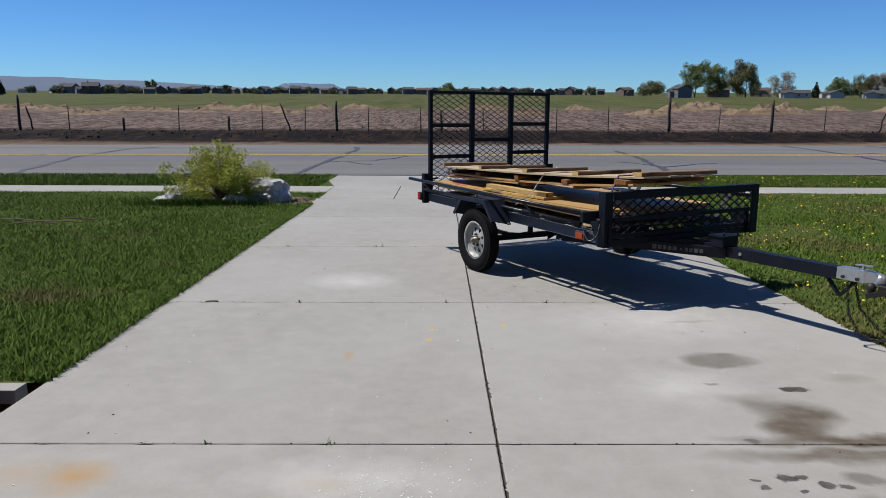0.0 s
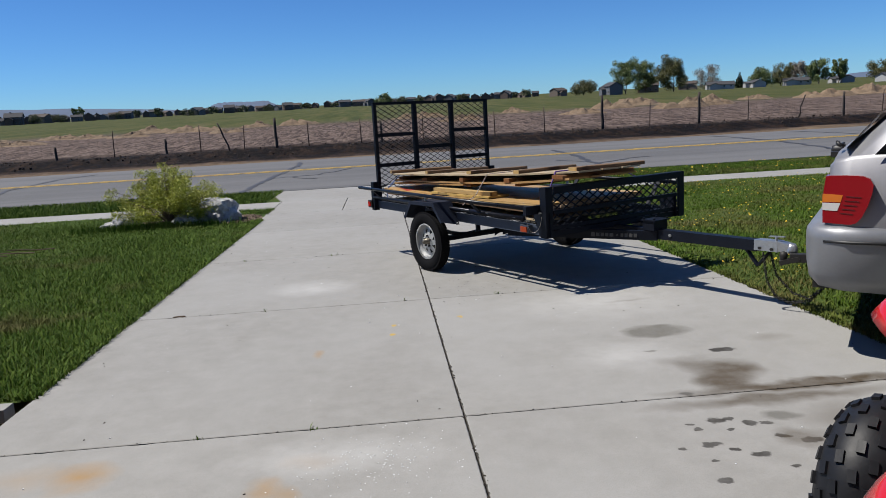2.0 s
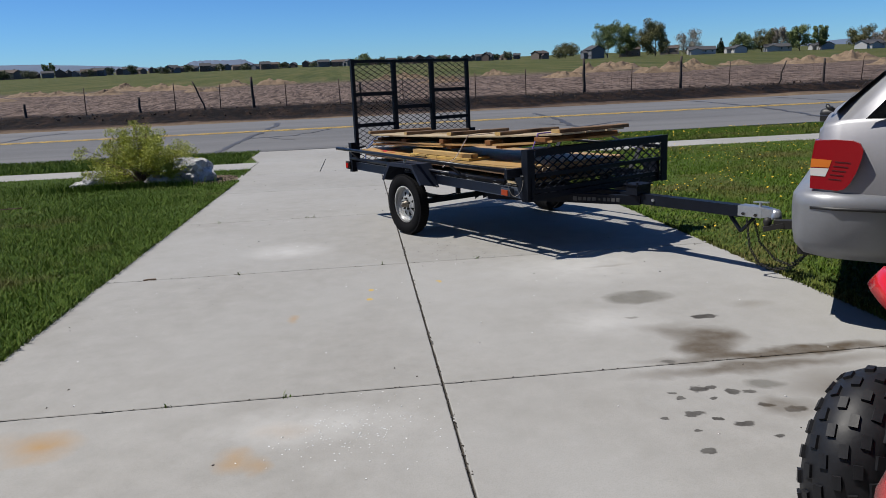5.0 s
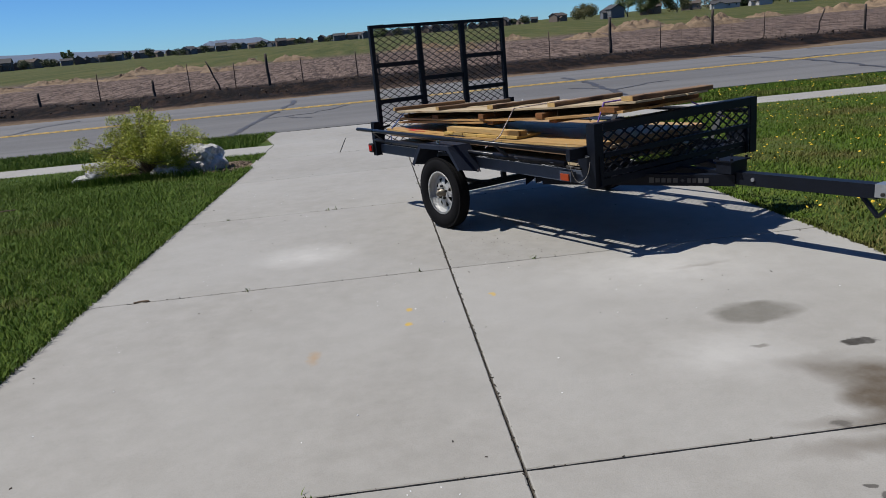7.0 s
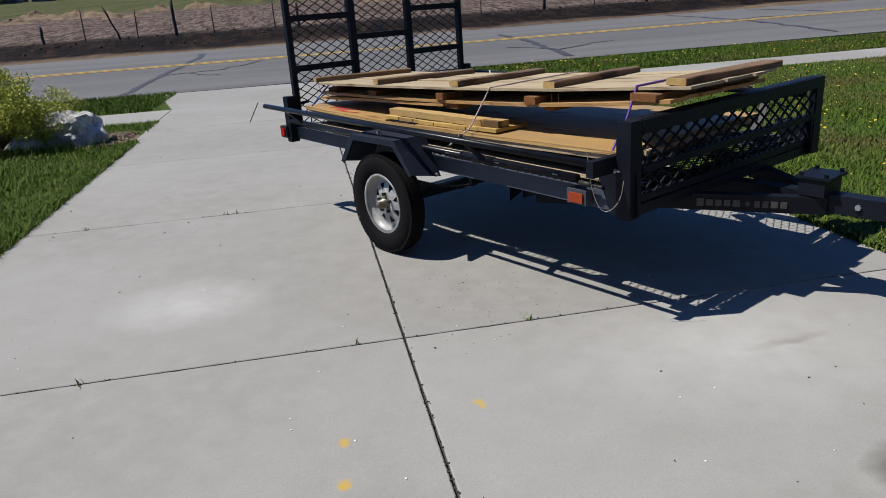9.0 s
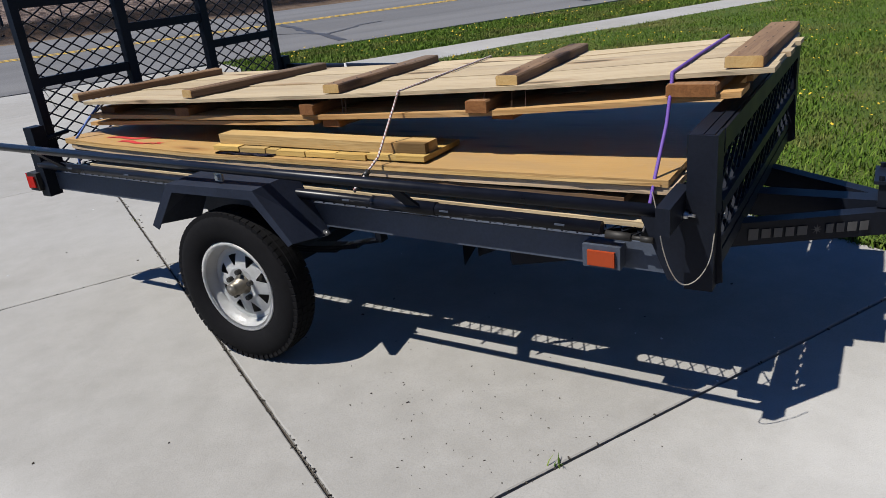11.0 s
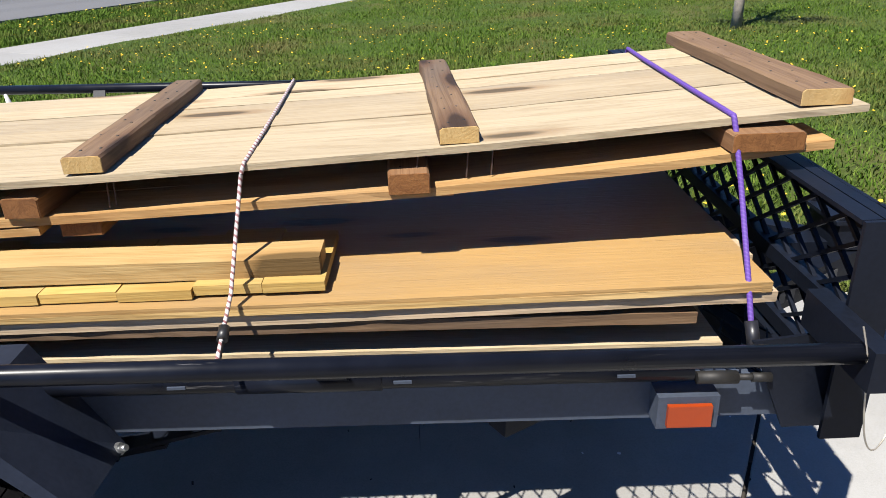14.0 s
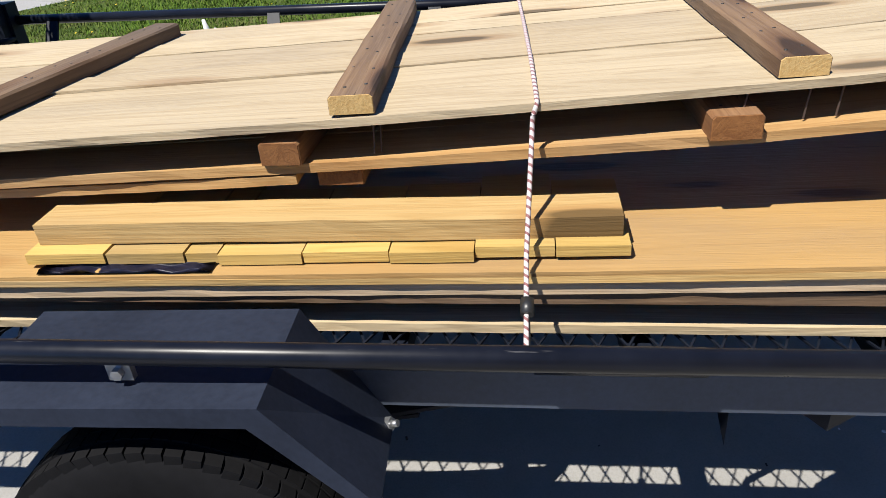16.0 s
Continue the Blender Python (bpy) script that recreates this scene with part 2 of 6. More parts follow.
def make_field():
    """Bare dirt and burnt verge by the road, stubble, and green crop far off."""
    n = Nodes("field_soil", 0.95, 0, 0.1)
    p = n.geo.outputs["Position"]
    x = n.xyz()
    wav = n.noise(0.25, 4, 0.6, n.mapped((0.25, 1, 1), p))
    fine, mid = n.noise(5.0, 5, 0.7, p), n.noise(1.0, 4, 0.65, n.mapped((0.35, 1.6, 1), p))
    chop = n.noise(1.0, 4, 0.75, n.mapped((2.6, 0.8, 1), p))
    y = n.math("MULTIPLY_ADD", wav, 8.0, n.math("ADD", x[1], -4.0))
    soil = n.ramp(chop, (0.3, (0.0629, 0.0407, 0.0296)), (0.7, (0.141, 0.0999, 0.074)))
    burnt = n.ramp(chop, (0.46, (0.005, 0.0035, 0.0025)), (0.74, (0.046, 0.027, 0.017)))
    stubble = n.ramp(n.math("MULTIPLY_ADD", n.noise(1.0, 3, 0.7, n.mapped((4.5, 0.55, 1), p)), 0.92, n.math("MULTIPLY", mid, 0.08)), (0.42, (0.048, 0.034, 0.030)), (0.60, (0.205, 0.155, 0.130)))
    green = n.ramp(n.noise(1.0, 4, 0.7, n.mapped((0.35, 0.03, 1), p)), (0.35, (0.046, 0.058, 0.018)), (0.5, (0.074, 0.084, 0.027)), (0.68, (0.12, 0.108, 0.05)))
    straw = n.ramp(chop, (0.3, (0.148, 0.104, 0.0629)), (0.7, (0.252, 0.192, 0.126)))
    c = n.mix(n.ramp(n.math("MULTIPLY", y, 0.01), (0.23, 0.0), (0.255, 1.0)), straw, soil)
    c = n.mix(n.ramp(n.math("MULTIPLY", y, 0.01), (0.245, 0.0), (0.262, 1.0)), c, burnt)
    c = n.mix(n.ramp(n.math("MULTIPLY", y, 0.01), (0.335, 0.0), (0.37, 1.0)), c, stubble)
    c = n.mix(n.ramp(n.math("MULTIPLY", y, 0.005), (0.37, 0.0), (0.46, 1.0)), c, green)
    n.color(c).bump(n.math("ADD", fine, mid), 0.6, 0.15)
    return n.m


def make_grass(name, dry, gain=1.0, worn=None):
    n = Nodes(name, 0.7, 0, 0.12)
    p = n.geo.outputs["Position"]
    big, mid = n.noise(0.55, 4, 0.65, p), n.noise(3.0, 4, 0.6, p)
    r = n.geo.outputs["Random Per Island"]
    c = n.ramp(r, (0.0, (0.040, 0.090, 0.006)), (0.5, (0.082, 0.158, 0.012)), (1.0, (0.16, 0.225, 0.034)))
    d = n.math("ADD", n.math("MULTIPLY", big, 0.7), n.math("MULTIPLY", mid, 0.3))
    if worn:
        m = n.t.nodes.new("ShaderNodeMapping")
        m.vector_type = "TEXTURE"
        m.inputs["Location"].default_value = (*worn, 0)
        m.inputs["Scale"].default_value = (0.75, 0.5, 1e3)
        n.link(p, m.inputs["Vector"])
        far = n.t.nodes.new("ShaderNodeVectorMath")
        far.operation = "LENGTH"
        n.link(m.outputs[0], far.inputs[0])
        d = n.math("ADD", d, n.ramp(far.outputs["Value"], (0.3, 0.17), (1.0, 0.0)))
    c = n.mix(n.ramp(d, (0.53 - dry, 0.0), (0.68 - dry, 0.85)), c, n.ramp(r, (0.0, (0.10, 0.09, 0.024)), (1.0, (0.21, 0.175, 0.07))))
    n.color(n.mix(1.0, c, (gain, gain, gain), "MULTIPLY"))
    return n.m


def make_turf():
    n = Nodes("turf", 0.95, 0, 0.1)
    p = n.geo.outputs["Position"]
    a, b = n.noise(30, 4, 0.7, p), n.noise(0.8, 3, 0.6, p)
    c = n.ramp(a, (0.3, (0.035, 0.062, 0.012)), (0.7, (0.09, 0.135, 0.028)))
    c = n.mix(n.ramp(b, (0.5, 0.0), (0.72, 0.55)), c, (0.17, 0.13, 0.06))
    n.color(c).bump(a, 0.8, 0.03)
    return n.m


def make_worn_tube():
    """Black enamel with pale scuffs along the tube."""
    n = Nodes("worn_black_tube", 0.3, 0, 0.2)
    a, b = n.noise(9, 4), n.noise(1.0, 4, 0.7, n.mapped((5, 55, 55)))
    where = n.noise(1.0, 3, 0.6, n.mapped((1.7, 9, 9)))
    c = n.ramp(a, (0.3, (0.005, 0.006, 0.010)), (0.7, (0.010, 0.012, 0.020)))
    scuff = n.math("MULTIPLY", n.ramp(b, (0.62, 0.0), (0.68, 1.0)), n.ramp(where, (0.5, 0.0), (0.6, 0.8)))
    n.color(n.mix(scuff, c, (0.17, 0.165, 0.16)))
    n.rough(n.math("MULTIPLY_ADD", a, 0.3, 0.18)).bump(b, 0.06, 0.002)
    return n.m


CONCRETE, ASPHALT, FIELD, TURF = make_concrete(), make_asphalt(), make_field(), make_turf()
GRASS, GRASS_DRY = make_grass("grass_blades", -0.015, 0.88, (-3.25, 0.1)), make_grass("grass_blades_mixed", 0.05, 0.93)
JOINT = plain("joint_dirt", (0.045, 0.037, 0.029), 0.95, bump=0.5)
YELLOW = plain("road_paint_yellow", (0.55, 0.35, 0.04), 0.8, vary=0.2)
TAR = plain("crack_sealer", (0.05, 0.05, 0.055), 0.6, vary=0.3)
STEEL = plain("black_enamel_steel", (0.008, 0.0105, 0.018), 0.48, spec=0.14, vary=0.35, scale=4, bump=0.06, fine=90)
STEEL_FADED = plain("faded_grey_enamel", (0.056, 0.070, 0.100), 0.6, spec=0.35, vary=0.25, scale=5, bump=0.05, fine=90)
STEEL_FENDER = plain("fender_enamel", (0.020, 0.026, 0.043), 0.6, spec=0.09, vary=0.3, scale=5, bump=0.05, fine=90)
STEEL_WORN = make_worn_tube()
RUBBER = plain("tyre_rubber", (0.008, 0.008, 0.009), 0.8, spec=0.08, vary=0.3, scale=12, bump=0.2)
WHITE_RIM = plain("white_rim_paint", (0.74, 0.75, 0.75), 0.35, vary=0.06, scale=10, bump=0.03)
ZINC = plain("zinc_plate", (0.55, 0.56, 0.57), 0.38, 0.85, vary=0.15)
DARK = plain("dark_steel", (0.03, 0.028, 0.026), 0.6, 0.4, vary=0.3)
GREASE = plain("greasy_hub_metal", (0.20, 0.18, 0.145), 0.42, 0.7, vary=0.4, scale=20)
AMBER = plain("amber_lens", (0.34, 0.042, 0.003), 0.3, vary=0.1)
RED_LENS = plain("red_lens", (0.45, 0.012, 0.012), 0.2, vary=0.1)
FADED_WHITE = plain("faded_lettering", (0.075, 0.075, 0.077), 0.7, vary=0.2)
PINE = wood("pine_boards", (0.58, 0.485, 0.33), (0.375, 0.285, 0.17), broad=True, contrast=0.8)
PINE_FRESH = wood("fresh_pine", (0.56, 0.395, 0.175), (0.44, 0.275, 0.10), broad=True)
PICKET = wood("yellow_pickets", (0.58, 0.405, 0.135), (0.46, 0.295, 0.08), broad=True)
END_WARM = wood("sawn_end", (0.27, 0.12, 0.04), (0.15, 0.06, 0.02))
BLOCK = wood("rusty_brown_blocks", (0.34, 0.18, 0.08), (0.19, 0.085, 0.033))
PINE_EDGE = wood("stacked_pine", (0.56, 0.43, 0.295), (0.42, 0.305, 0.19), knots=False, grey=-0.4)
PINE_WARM = wood("amber_pine", (0.55, 0.345, 0.145), (0.38, 0.205, 0.072))
PLY = wood("sheathing_boards", (0.53, 0.335, 0.13), (0.42, 0.25, 0.09), broad=True, contrast=0.5, rough=0.5, spec=0.5)
CLEAT = wood("weathered_lumber", (0.29, 0.185, 0.105), (0.13, 0.075, 0.042), contrast=0.9, grey=0.2)
BARK = plain("bark", (0.16, 0.115, 0.08), 0.9, vary=0.5, scale=14, bump=0.8, fine=40)
POST_WOOD = plain("weathered_post", (0.055, 0.042, 0.034), 0.9, vary=0.5, scale=5, bump=0.6)
RUST_IRON = plain("rusty_iron", (0.075, 0.045, 0.032), 0.8, vary=0.4)
STRAW = plain("straw_heap", (0.20, 0.14, 0.088), 0.95, vary=0.4, scale=1.5, bump=0.8, fine=9)
ROCK = plain("pale_boulder", (0.47, 0.465, 0.46), 0.85, vary=0.75, scale=4.5, bump=1.0, fine=14)
MULCH = plain("red_bark_mulch", (0.20, 0.075, 0.05), 0.95, vary=0.5, scale=20, bump=0.9, fine=60)
SOIL = plain("bed_soil", (0.17, 0.115, 0.075), 0.95, vary=0.5, scale=12, bump=0.9, fine=50)

# ---- mesh helpers ----
def box(bm, x0, x1, y0, y1, z0, z1, m=None):
    v = [bm.verts.new((x, y, z)) for x in (x0, x1) for y in (y0, y1) for z in (z0, z1)]
    for f in ((0, 1, 3, 2), (4, 6, 7, 5), (0, 4, 5, 1), (2, 3, 7, 6), (0, 2, 6, 4), (1, 5, 7, 3)):
        bm.faces.new([v[i] for i in f])
    if m:
        for q in v:
            q.co = m @ q.co
    return v


def beam(bm, a, b, w, h, up=(0, 0, 1)):
    """A square bar from a to b."""
    a, b = Vector(a), Vector(b)
    d = (b - a).normalized()
    s = d.cross(Vector(up)).normalized()
    u = s.cross(d)
    v = [bm.verts.new(p + s * i * w / 2 + u * j * h / 2) for p in (a, b) for i, j in ((-1, -1), (1, -1), (1, 1), (-1, 1))]
    for f in ((3, 2, 1, 0), (4, 5, 6, 7), (0, 1, 5, 4), (1, 2, 6, 5), (2, 3, 7, 6), (3, 0, 4, 7)):
        bm.faces.new([v[i] for i in f])


def tube(bm, points, r, n=10, cap=True, taper=None):
    """A round bar along points."""
    pts = [Vector(p) for p in points]
    rings = []
    for i, p in enumerate(pts):
        d = (pts[min(i + 1, len(pts) - 1)] - pts[max(i - 1, 0)]).normalized()
        s = d.cross(Vector((0, 0, 1)) if abs(d.z) < 0.9 else Vector((1, 0, 0))).normalized()
        u = s.cross(d)
        q = r if taper is None else r + (taper - r) * i / (len(pts) - 1)
        rings.append([bm.verts.new(p + (s * math.cos(a) + u * math.sin(a)) * q) for a in [k * math.tau / n for k in range(n)]])
    for a, b in zip(rings, rings[1:]):
        for k in range(n):
            f = bm.faces.new((a[k], a[(k + 1) % n], b[(k + 1) % n], b[k]))
            f.smooth = n > 6
    if cap:
        bm.faces.new(rings[0][::-1]), bm.faces.new(rings[-1])


def lathe(bm, profile, n, axis="y", at=(0, 0, 0), closed=False):
    """Revolves (radius, along) pairs about an axis."""
    rings = []
    for r, h in profile:
        ring = []
        for k in range(n):
            c, s = math.cos(k * math.tau / n) * r, math.sin(k * math.tau / n) * r
            p = {"y": (c, h, s), "z": (c, s, h), "x": (h, c, s)}[axis]
            ring.append(bm.verts.new(Vector(p) + Vector(at)))
        rings.append(ring)
    pairs = list(zip(rings, rings[1:])) + ([(rings[-1], rings[0])] if closed else [])
    for a, b in pairs:
        for k in range(n):
            bm.faces.new((a[k], a[(k + 1) % n], b[(k + 1) % n], b[k])).smooth = True
    return rings


def mesh_of(name, bm, material, bevel=0.0):
    if bevel:
        edges = [e for e in bm.edges if len(e.link_faces) == 2 and e.calc_face_angle(0) > 0.5]
        bmesh.ops.bevel(bm, geom=edges, offset=bevel, segments=1, affect="EDGES")
    bmesh.ops.recalc_face_normals(bm, faces=bm.faces)
    me = bpy.data.meshes.new(name)
    bm.to_mesh(me)
    bm.free()
    me.materials.append(material)
    return me


def part(name, bm, material, parent, label="", bevel=0.0):
    ob = new(name, mesh_of(name, bm, material, bevel))
    ob.parent = parent
    return tagged(ob, label)


def thing(name, label, category, m=None, group="", kind="", bm=None, material=None, bevel=0.0):
    ob = new(name, mesh_of(name, bm, material, bevel) if bm else None)
    ob.matrix_basis = m or Matrix()
    return tagged(ob, label, category, group, kind)


def raw(name, verts, faces, material, smooth=False):
    """A mesh object from arrays of equal-sided faces."""
    verts, faces = np.asarray(verts, np.float32), np.asarray(faces, np.int32)
    me = bpy.data.meshes.new(name)
    me.vertices.add(len(verts))
    me.vertices.foreach_set("co", verts.ravel())
    k = faces.shape[1]
    me.loops.add(faces.size)
    me.loops.foreach_set("vertex_index", faces.ravel())
    me.polygons.add(len(faces))
    me.polygons.foreach_set("loop_start", np.arange(0, faces.size, k, dtype=np.int32))
    me.update(calc_edges=True)
    me.validate()
    if smooth:
        me.polygons.foreach_set("use_smooth", np.ones(len(faces), bool))
    me.materials.append(material)
    return new(name, me)


def slope_z(y):
    """Height of the ground: the drive's fall, then the road and the field."""
    y = np.asarray(y, float)
    drive = -np.tan(radians(-SLOPE)) * y
    return np.where(y < 12.4, drive, -0.457 - 0.02 * np.clip(y - 12.4, 0, 10) / 10)


# ---- ground, road, walks ----
def ground():
    ys = np.concatenate([np.array([-60, -30, -12, -6, 0, 4, 8, 12.4, 12.7, 14]), np.arange(16, 60, 0.5), np.geomspace(60, 2400, 24)])
    xs = np.concatenate([-np.geomspace(2400, 50, 14), np.arange(-46, 50, 1.0), np.geomspace(52, 2400, 14)])
    X, Y = np.meshgrid(xs, ys)
    Z = slope_z(Y) - 0.10
    rough = np.clip((Y - 23.6) / 2, 0, 1)
    bank = np.exp(-((Y - 29.5) / 1.6) ** 2) * 0.22
    bumps = np.vectorize(lambda a, b: noise.noise(Vector((a * 0.5, b * 0.9, 3.0))))(X, Y)
    Z = Z + rough * (0.03 + bank + 0.10 * bumps * np.exp(-np.clip(Y - 34, 0, 200) / 30))
    n, m = len(ys), len(xs)
    i = np.arange(n * m).reshape(n, m)
    f = np.stack([i[:-1, :-1], i[:-1, 1:], i[1:, 1:], i[1:, :-1]], -1).reshape(-1, 4)
    ob = raw("ground", np.stack([X, Y, Z], -1).reshape(-1, 3), f, FIELD, True)
    return tagged(ob, "bare brown verge, pale stubble field and green crop beyond", "field", kind="structure")


ground()


def strip(name, label, category, x0, x1, y0, y1, lift, thick, material, skew=0.03, steps=60, crown=0.0):
    """A long level slab across the view."""
    bm = bmesh.new()
    cols = []
    for i in range(steps + 1):
        x = x0 + (x1 - x0) * i / steps
        col = []
        for j in range(5):
            u = j / 4
            y = y0 + (y1 - y0) * u + skew * x
            z = float(slope_z(y0 + (y1 - y0) * u)) + lift + crown * (1 - (2 * u - 1) ** 2)
            col.append(bm.verts.new((x, y, z)))
        low = [bm.verts.new((x, y0 + skew * x, col[0].co.z - thick)), bm.verts.new((x, y1 + skew * x, col[-1].co.z - thick))]
        cols.append([low[0]] + col + [low[1]])
    for a, b in zip(cols, cols[1:]):
        for k in range(6):
            bm.faces.new((a[k], b[k], b[k + 1], a[k + 1]))
    bm.faces.new(cols[0]), bm.faces.new(cols[-1][::-1])
    return thing(name, label, category, kind="structure", bm=bm, material=material)


ROAD_Y0, ROAD_Y1 = 12.55, 23.0
road = strip("road", "worn grey asphalt road with sealed cracks", "road", -160, 200, ROAD_Y0, ROAD_Y1, 0.0, 0.12, ASPHALT, crown=0.06)


def road_z(x, y):
    u = (y - 0.03 * x - ROAD_Y0) / (ROAD_Y1 - ROAD_Y0)
    return float(slope_z(ROAD_Y0 + (ROAD_Y1 - ROAD_Y0) * u)) + 0.06 * (1 - (2 * u - 1) ** 2)


for off in (-0.13, 0.13):
    bm = bmesh.new()
    last = None
    for i in range(121):
        x = -160 + 3 * i
        y = 17.75 + off + 0.03 * x
        pair = [bm.verts.new((x, y + d, road_z(x, y) + 0.006)) for d in (-0.06, 0.06)]
        if last:
            bm.faces.new((last[0], pair[0], pair[1], last[1]))
        last = pair
    part("yellow_line", bm, YELLOW, road, "faded yellow centre line")


def sealed_crack(points, w):
    rng = random.Random(int(points[0][0] * 100))
    bm = bmesh.new()
    path = []
    for (ax, ay), (bx, by) in zip(points, points[1:]):
        k = max(2, int(math.hypot(bx - ax, by - ay) / 0.3))
        for i in range(k):
            path.append((ax + (bx - ax) * i / k + rng.uniform(-0.07, 0.07), ay + (by - ay) * i / k + rng.uniform(-0.07, 0.07)))
    last = None
    for i, (x, y) in enumerate(path):
        q = w * rng.uniform(0.6, 1.3)
        (ax, ay), (bx, by) = path[max(0, i - 2)], path[min(len(path) - 1, i + 2)]
        run = math.hypot(bx - ax, by - ay) or 1.0
        px, py = (by - ay) / run * q, -(bx - ax) / run * q
        pair = [bm.verts.new((x - px, y - py, road_z(x - px, y - py) + 0.005)), bm.verts.new((x + px, y + py, road_z(x + px, y + py) + 0.005))]
        if last:
            bm.faces.new((last[0], pair[0], pair[1], last[1]))
        last = pair
    part("sealed_crack", bm, TAR, road, "black tar crack seal")


sealed_crack([(-3.85, 12.6), (-3.45, 15.4), (-3.1, 19.8), (-3.3, 21.6)], 0.08)
sealed_crack([(-3.4, 15.5), (-2.2, 15.8), (-1.4, 16.9), (-1.0, 17.6)], 0.04)
sealed_crack([(-2.9, 15.6), (-2.4, 14.9), (-1.7, 14.7)], 0.03)
sealed_crack([(-10.7, 12.3), (-11.2, 16.7), (-11.1, 19.5), (-10.3, 21.5)], 0.08)
sealed_crack([(5.6, 13.2), (5.65, 14.0), (5.85, 17.7), (5.7, 20.0)], 0.08)
sealed_crack([(5.7, 14.2), (7.0, 15.2), (7.9, 15.4)], 0.05)
sealed_crack([(5.7, 14.8), (5.1, 15.6), (4.6, 15.8)], 0.04)
sealed_crack([(13.0, 23.0), (13.0, 19.8), (13.05, 17.8), (12.7, 14.15), (12.6, 13.2)], 0.08)
sealed_crack([(13.0, 18.4), (14.1, 18.9), (14.6, 18.3)], 0.05)
sealed_crack([(16.4, 23.2), (16.45, 20.8), (16.6, 18.6)], 0.05)

LEFT, RIGHT = -2.33, 2.50
ROWS = (-9.75, -7.31, -4.87, -2.435, 0.0, 2.44, 4.88, 7.25)


def drive():
    """Concrete panels with open joints, one object a panel."""
    base = bmesh.new()
    box(base, LEFT + 0.01, RIGHT - 0.01, -8.9, 12.3, -0.16, -0.016)
    top = thing("driveway", "pale concrete driveway of large panels with dirty joints", "driveway", TILT, kind="structure", bm=base, material=JOINT)

    def panel(x0, x1, y0, y1, x2=None, x3=None, name="concrete_panel", worn=False):
        g, h, b = 0.0060, 0.0050, 0.003
        bm = bmesh.new()
        x2, x3 = x0 if x2 is None else x2, x1 if x3 is None else x3
        low = [(x0 + g, y0 + h), (x1 - g, y0 + h), (x3 - g, y1 - h), (x2 + g, y1 - h)]
        high = [(x0 + g + b, y0 + h + b), (x1 - g - b, y0 + h + b), (x3 - g - b, y1 - h - b), (x2 + g + b, y1 - h - b)]
        if worn:
            count = [int((x1 - x0) / 0.03), int((y1 - y0) / 0.03)]
            low, high = ([p for i in range(4) for p in along(q[i], q[(i + 1) % 4], chip, count[i % 2])] for q, chip in ((low, 0.0), (high, 1.0)))
        rings = [[bm.verts.new((x, y, z)) for x, y in q] for q, z in ((low, -0.10), (low, -b), (high, 0.0))]
        n = len(low)
        for p, c in zip(rings, rings[1:]):
            for k in range(n):
                bm.faces.new((p[k], p[(k + 1) % n], c[(k + 1) % n], c[k]))
        bm.faces.new(rings[-1])
        part(name, bm, CONCRETE, top)

    def along(p, q, chip, n):
        """Points along an edge, broken back by small chips."""
        p, q = Vector((*p, 0)), Vector((*q, 0))
        d = (q - p).normalized()
        inward = Vector((-d.y, d.x, 0))
        for i in range(n):
            at = p.lerp(q, i / n)
            v = noise.noise(at * 9) + 0.8 * noise.noise(at * 31)
            back = 0.0 if i == 0 else 0.0016 * v + chip * (max(0.0, v - 0.45) * 0.022 + 0.0012)
            e = at + inward * back
            yield e.x, e.y

    for y0, y1 in zip(ROWS, ROWS[1:]):
        wide = -0.10 if y1 < -2 else -0.06 if y0 > 4 else 0.0
        near = -5 < y0 < 5
        panel(LEFT + wide, 0, y0, y1, worn=near)
        panel(0, RIGHT, y0, y1, worn=near)
    for x0, x1 in ((LEFT - 0.08, -1.05), (-1.05, 0.5), (0.5, RIGHT)):
        panel(x0, x1, 7.25, 9.6)
    for x0, x1, x2, x3 in ((LEFT - 0.08, 0, LEFT - 0.75, 0), (0, RIGHT, 0, RIGHT + 0.75)):
        u = (11.35 - 9.6) / (12.45 - 9.6)
        m0, m1 = x0 + (x2 - x0) * u, x1 + (x3 - x1) * u
        panel(x0, x1, 9.6, 11.35, m0, m1)
        panel(m0, m1, 11.35, 12.45, x2, x3, name="apron_panel")
    for x0, step, n in ((LEFT - 0.08, -1.5, 30), (RIGHT, 1.5, 40)):
        for i in range(n):
            a, b = sorted((x0 + step * i, x0 + step * (i + 1)))
            panel(a, b, 8.25, 9.6, name="walk_panel")
    return top


drive()


def closing_wall():
    """An unseen plain house front behind the camera, added to cut the sky fill."""
    bm = bmesh.new()
    box(bm, -15, 16, -9.3, -9.0, -0.5, 7.2)
    thing("wall_back", "unseen plain tan wall added behind the driveway to block sky light", "wall", kind="structure", bm=bm, material=plain("tan_siding", (0.30, 0.26, 0.21), 0.8, vary=0.1))


closing_wall()

# ---- utility trailer: local x runs forward, y across, z up ----
TRAILER = TILT @ pose(0, 0, 0, 0, 0, -61.3)
Y0, Y1 = 0.81, 2.30
PITCH = 0.0195  # the frame stands nose-down
X0, X1 = -2.28, 0.52
BED = 0.545


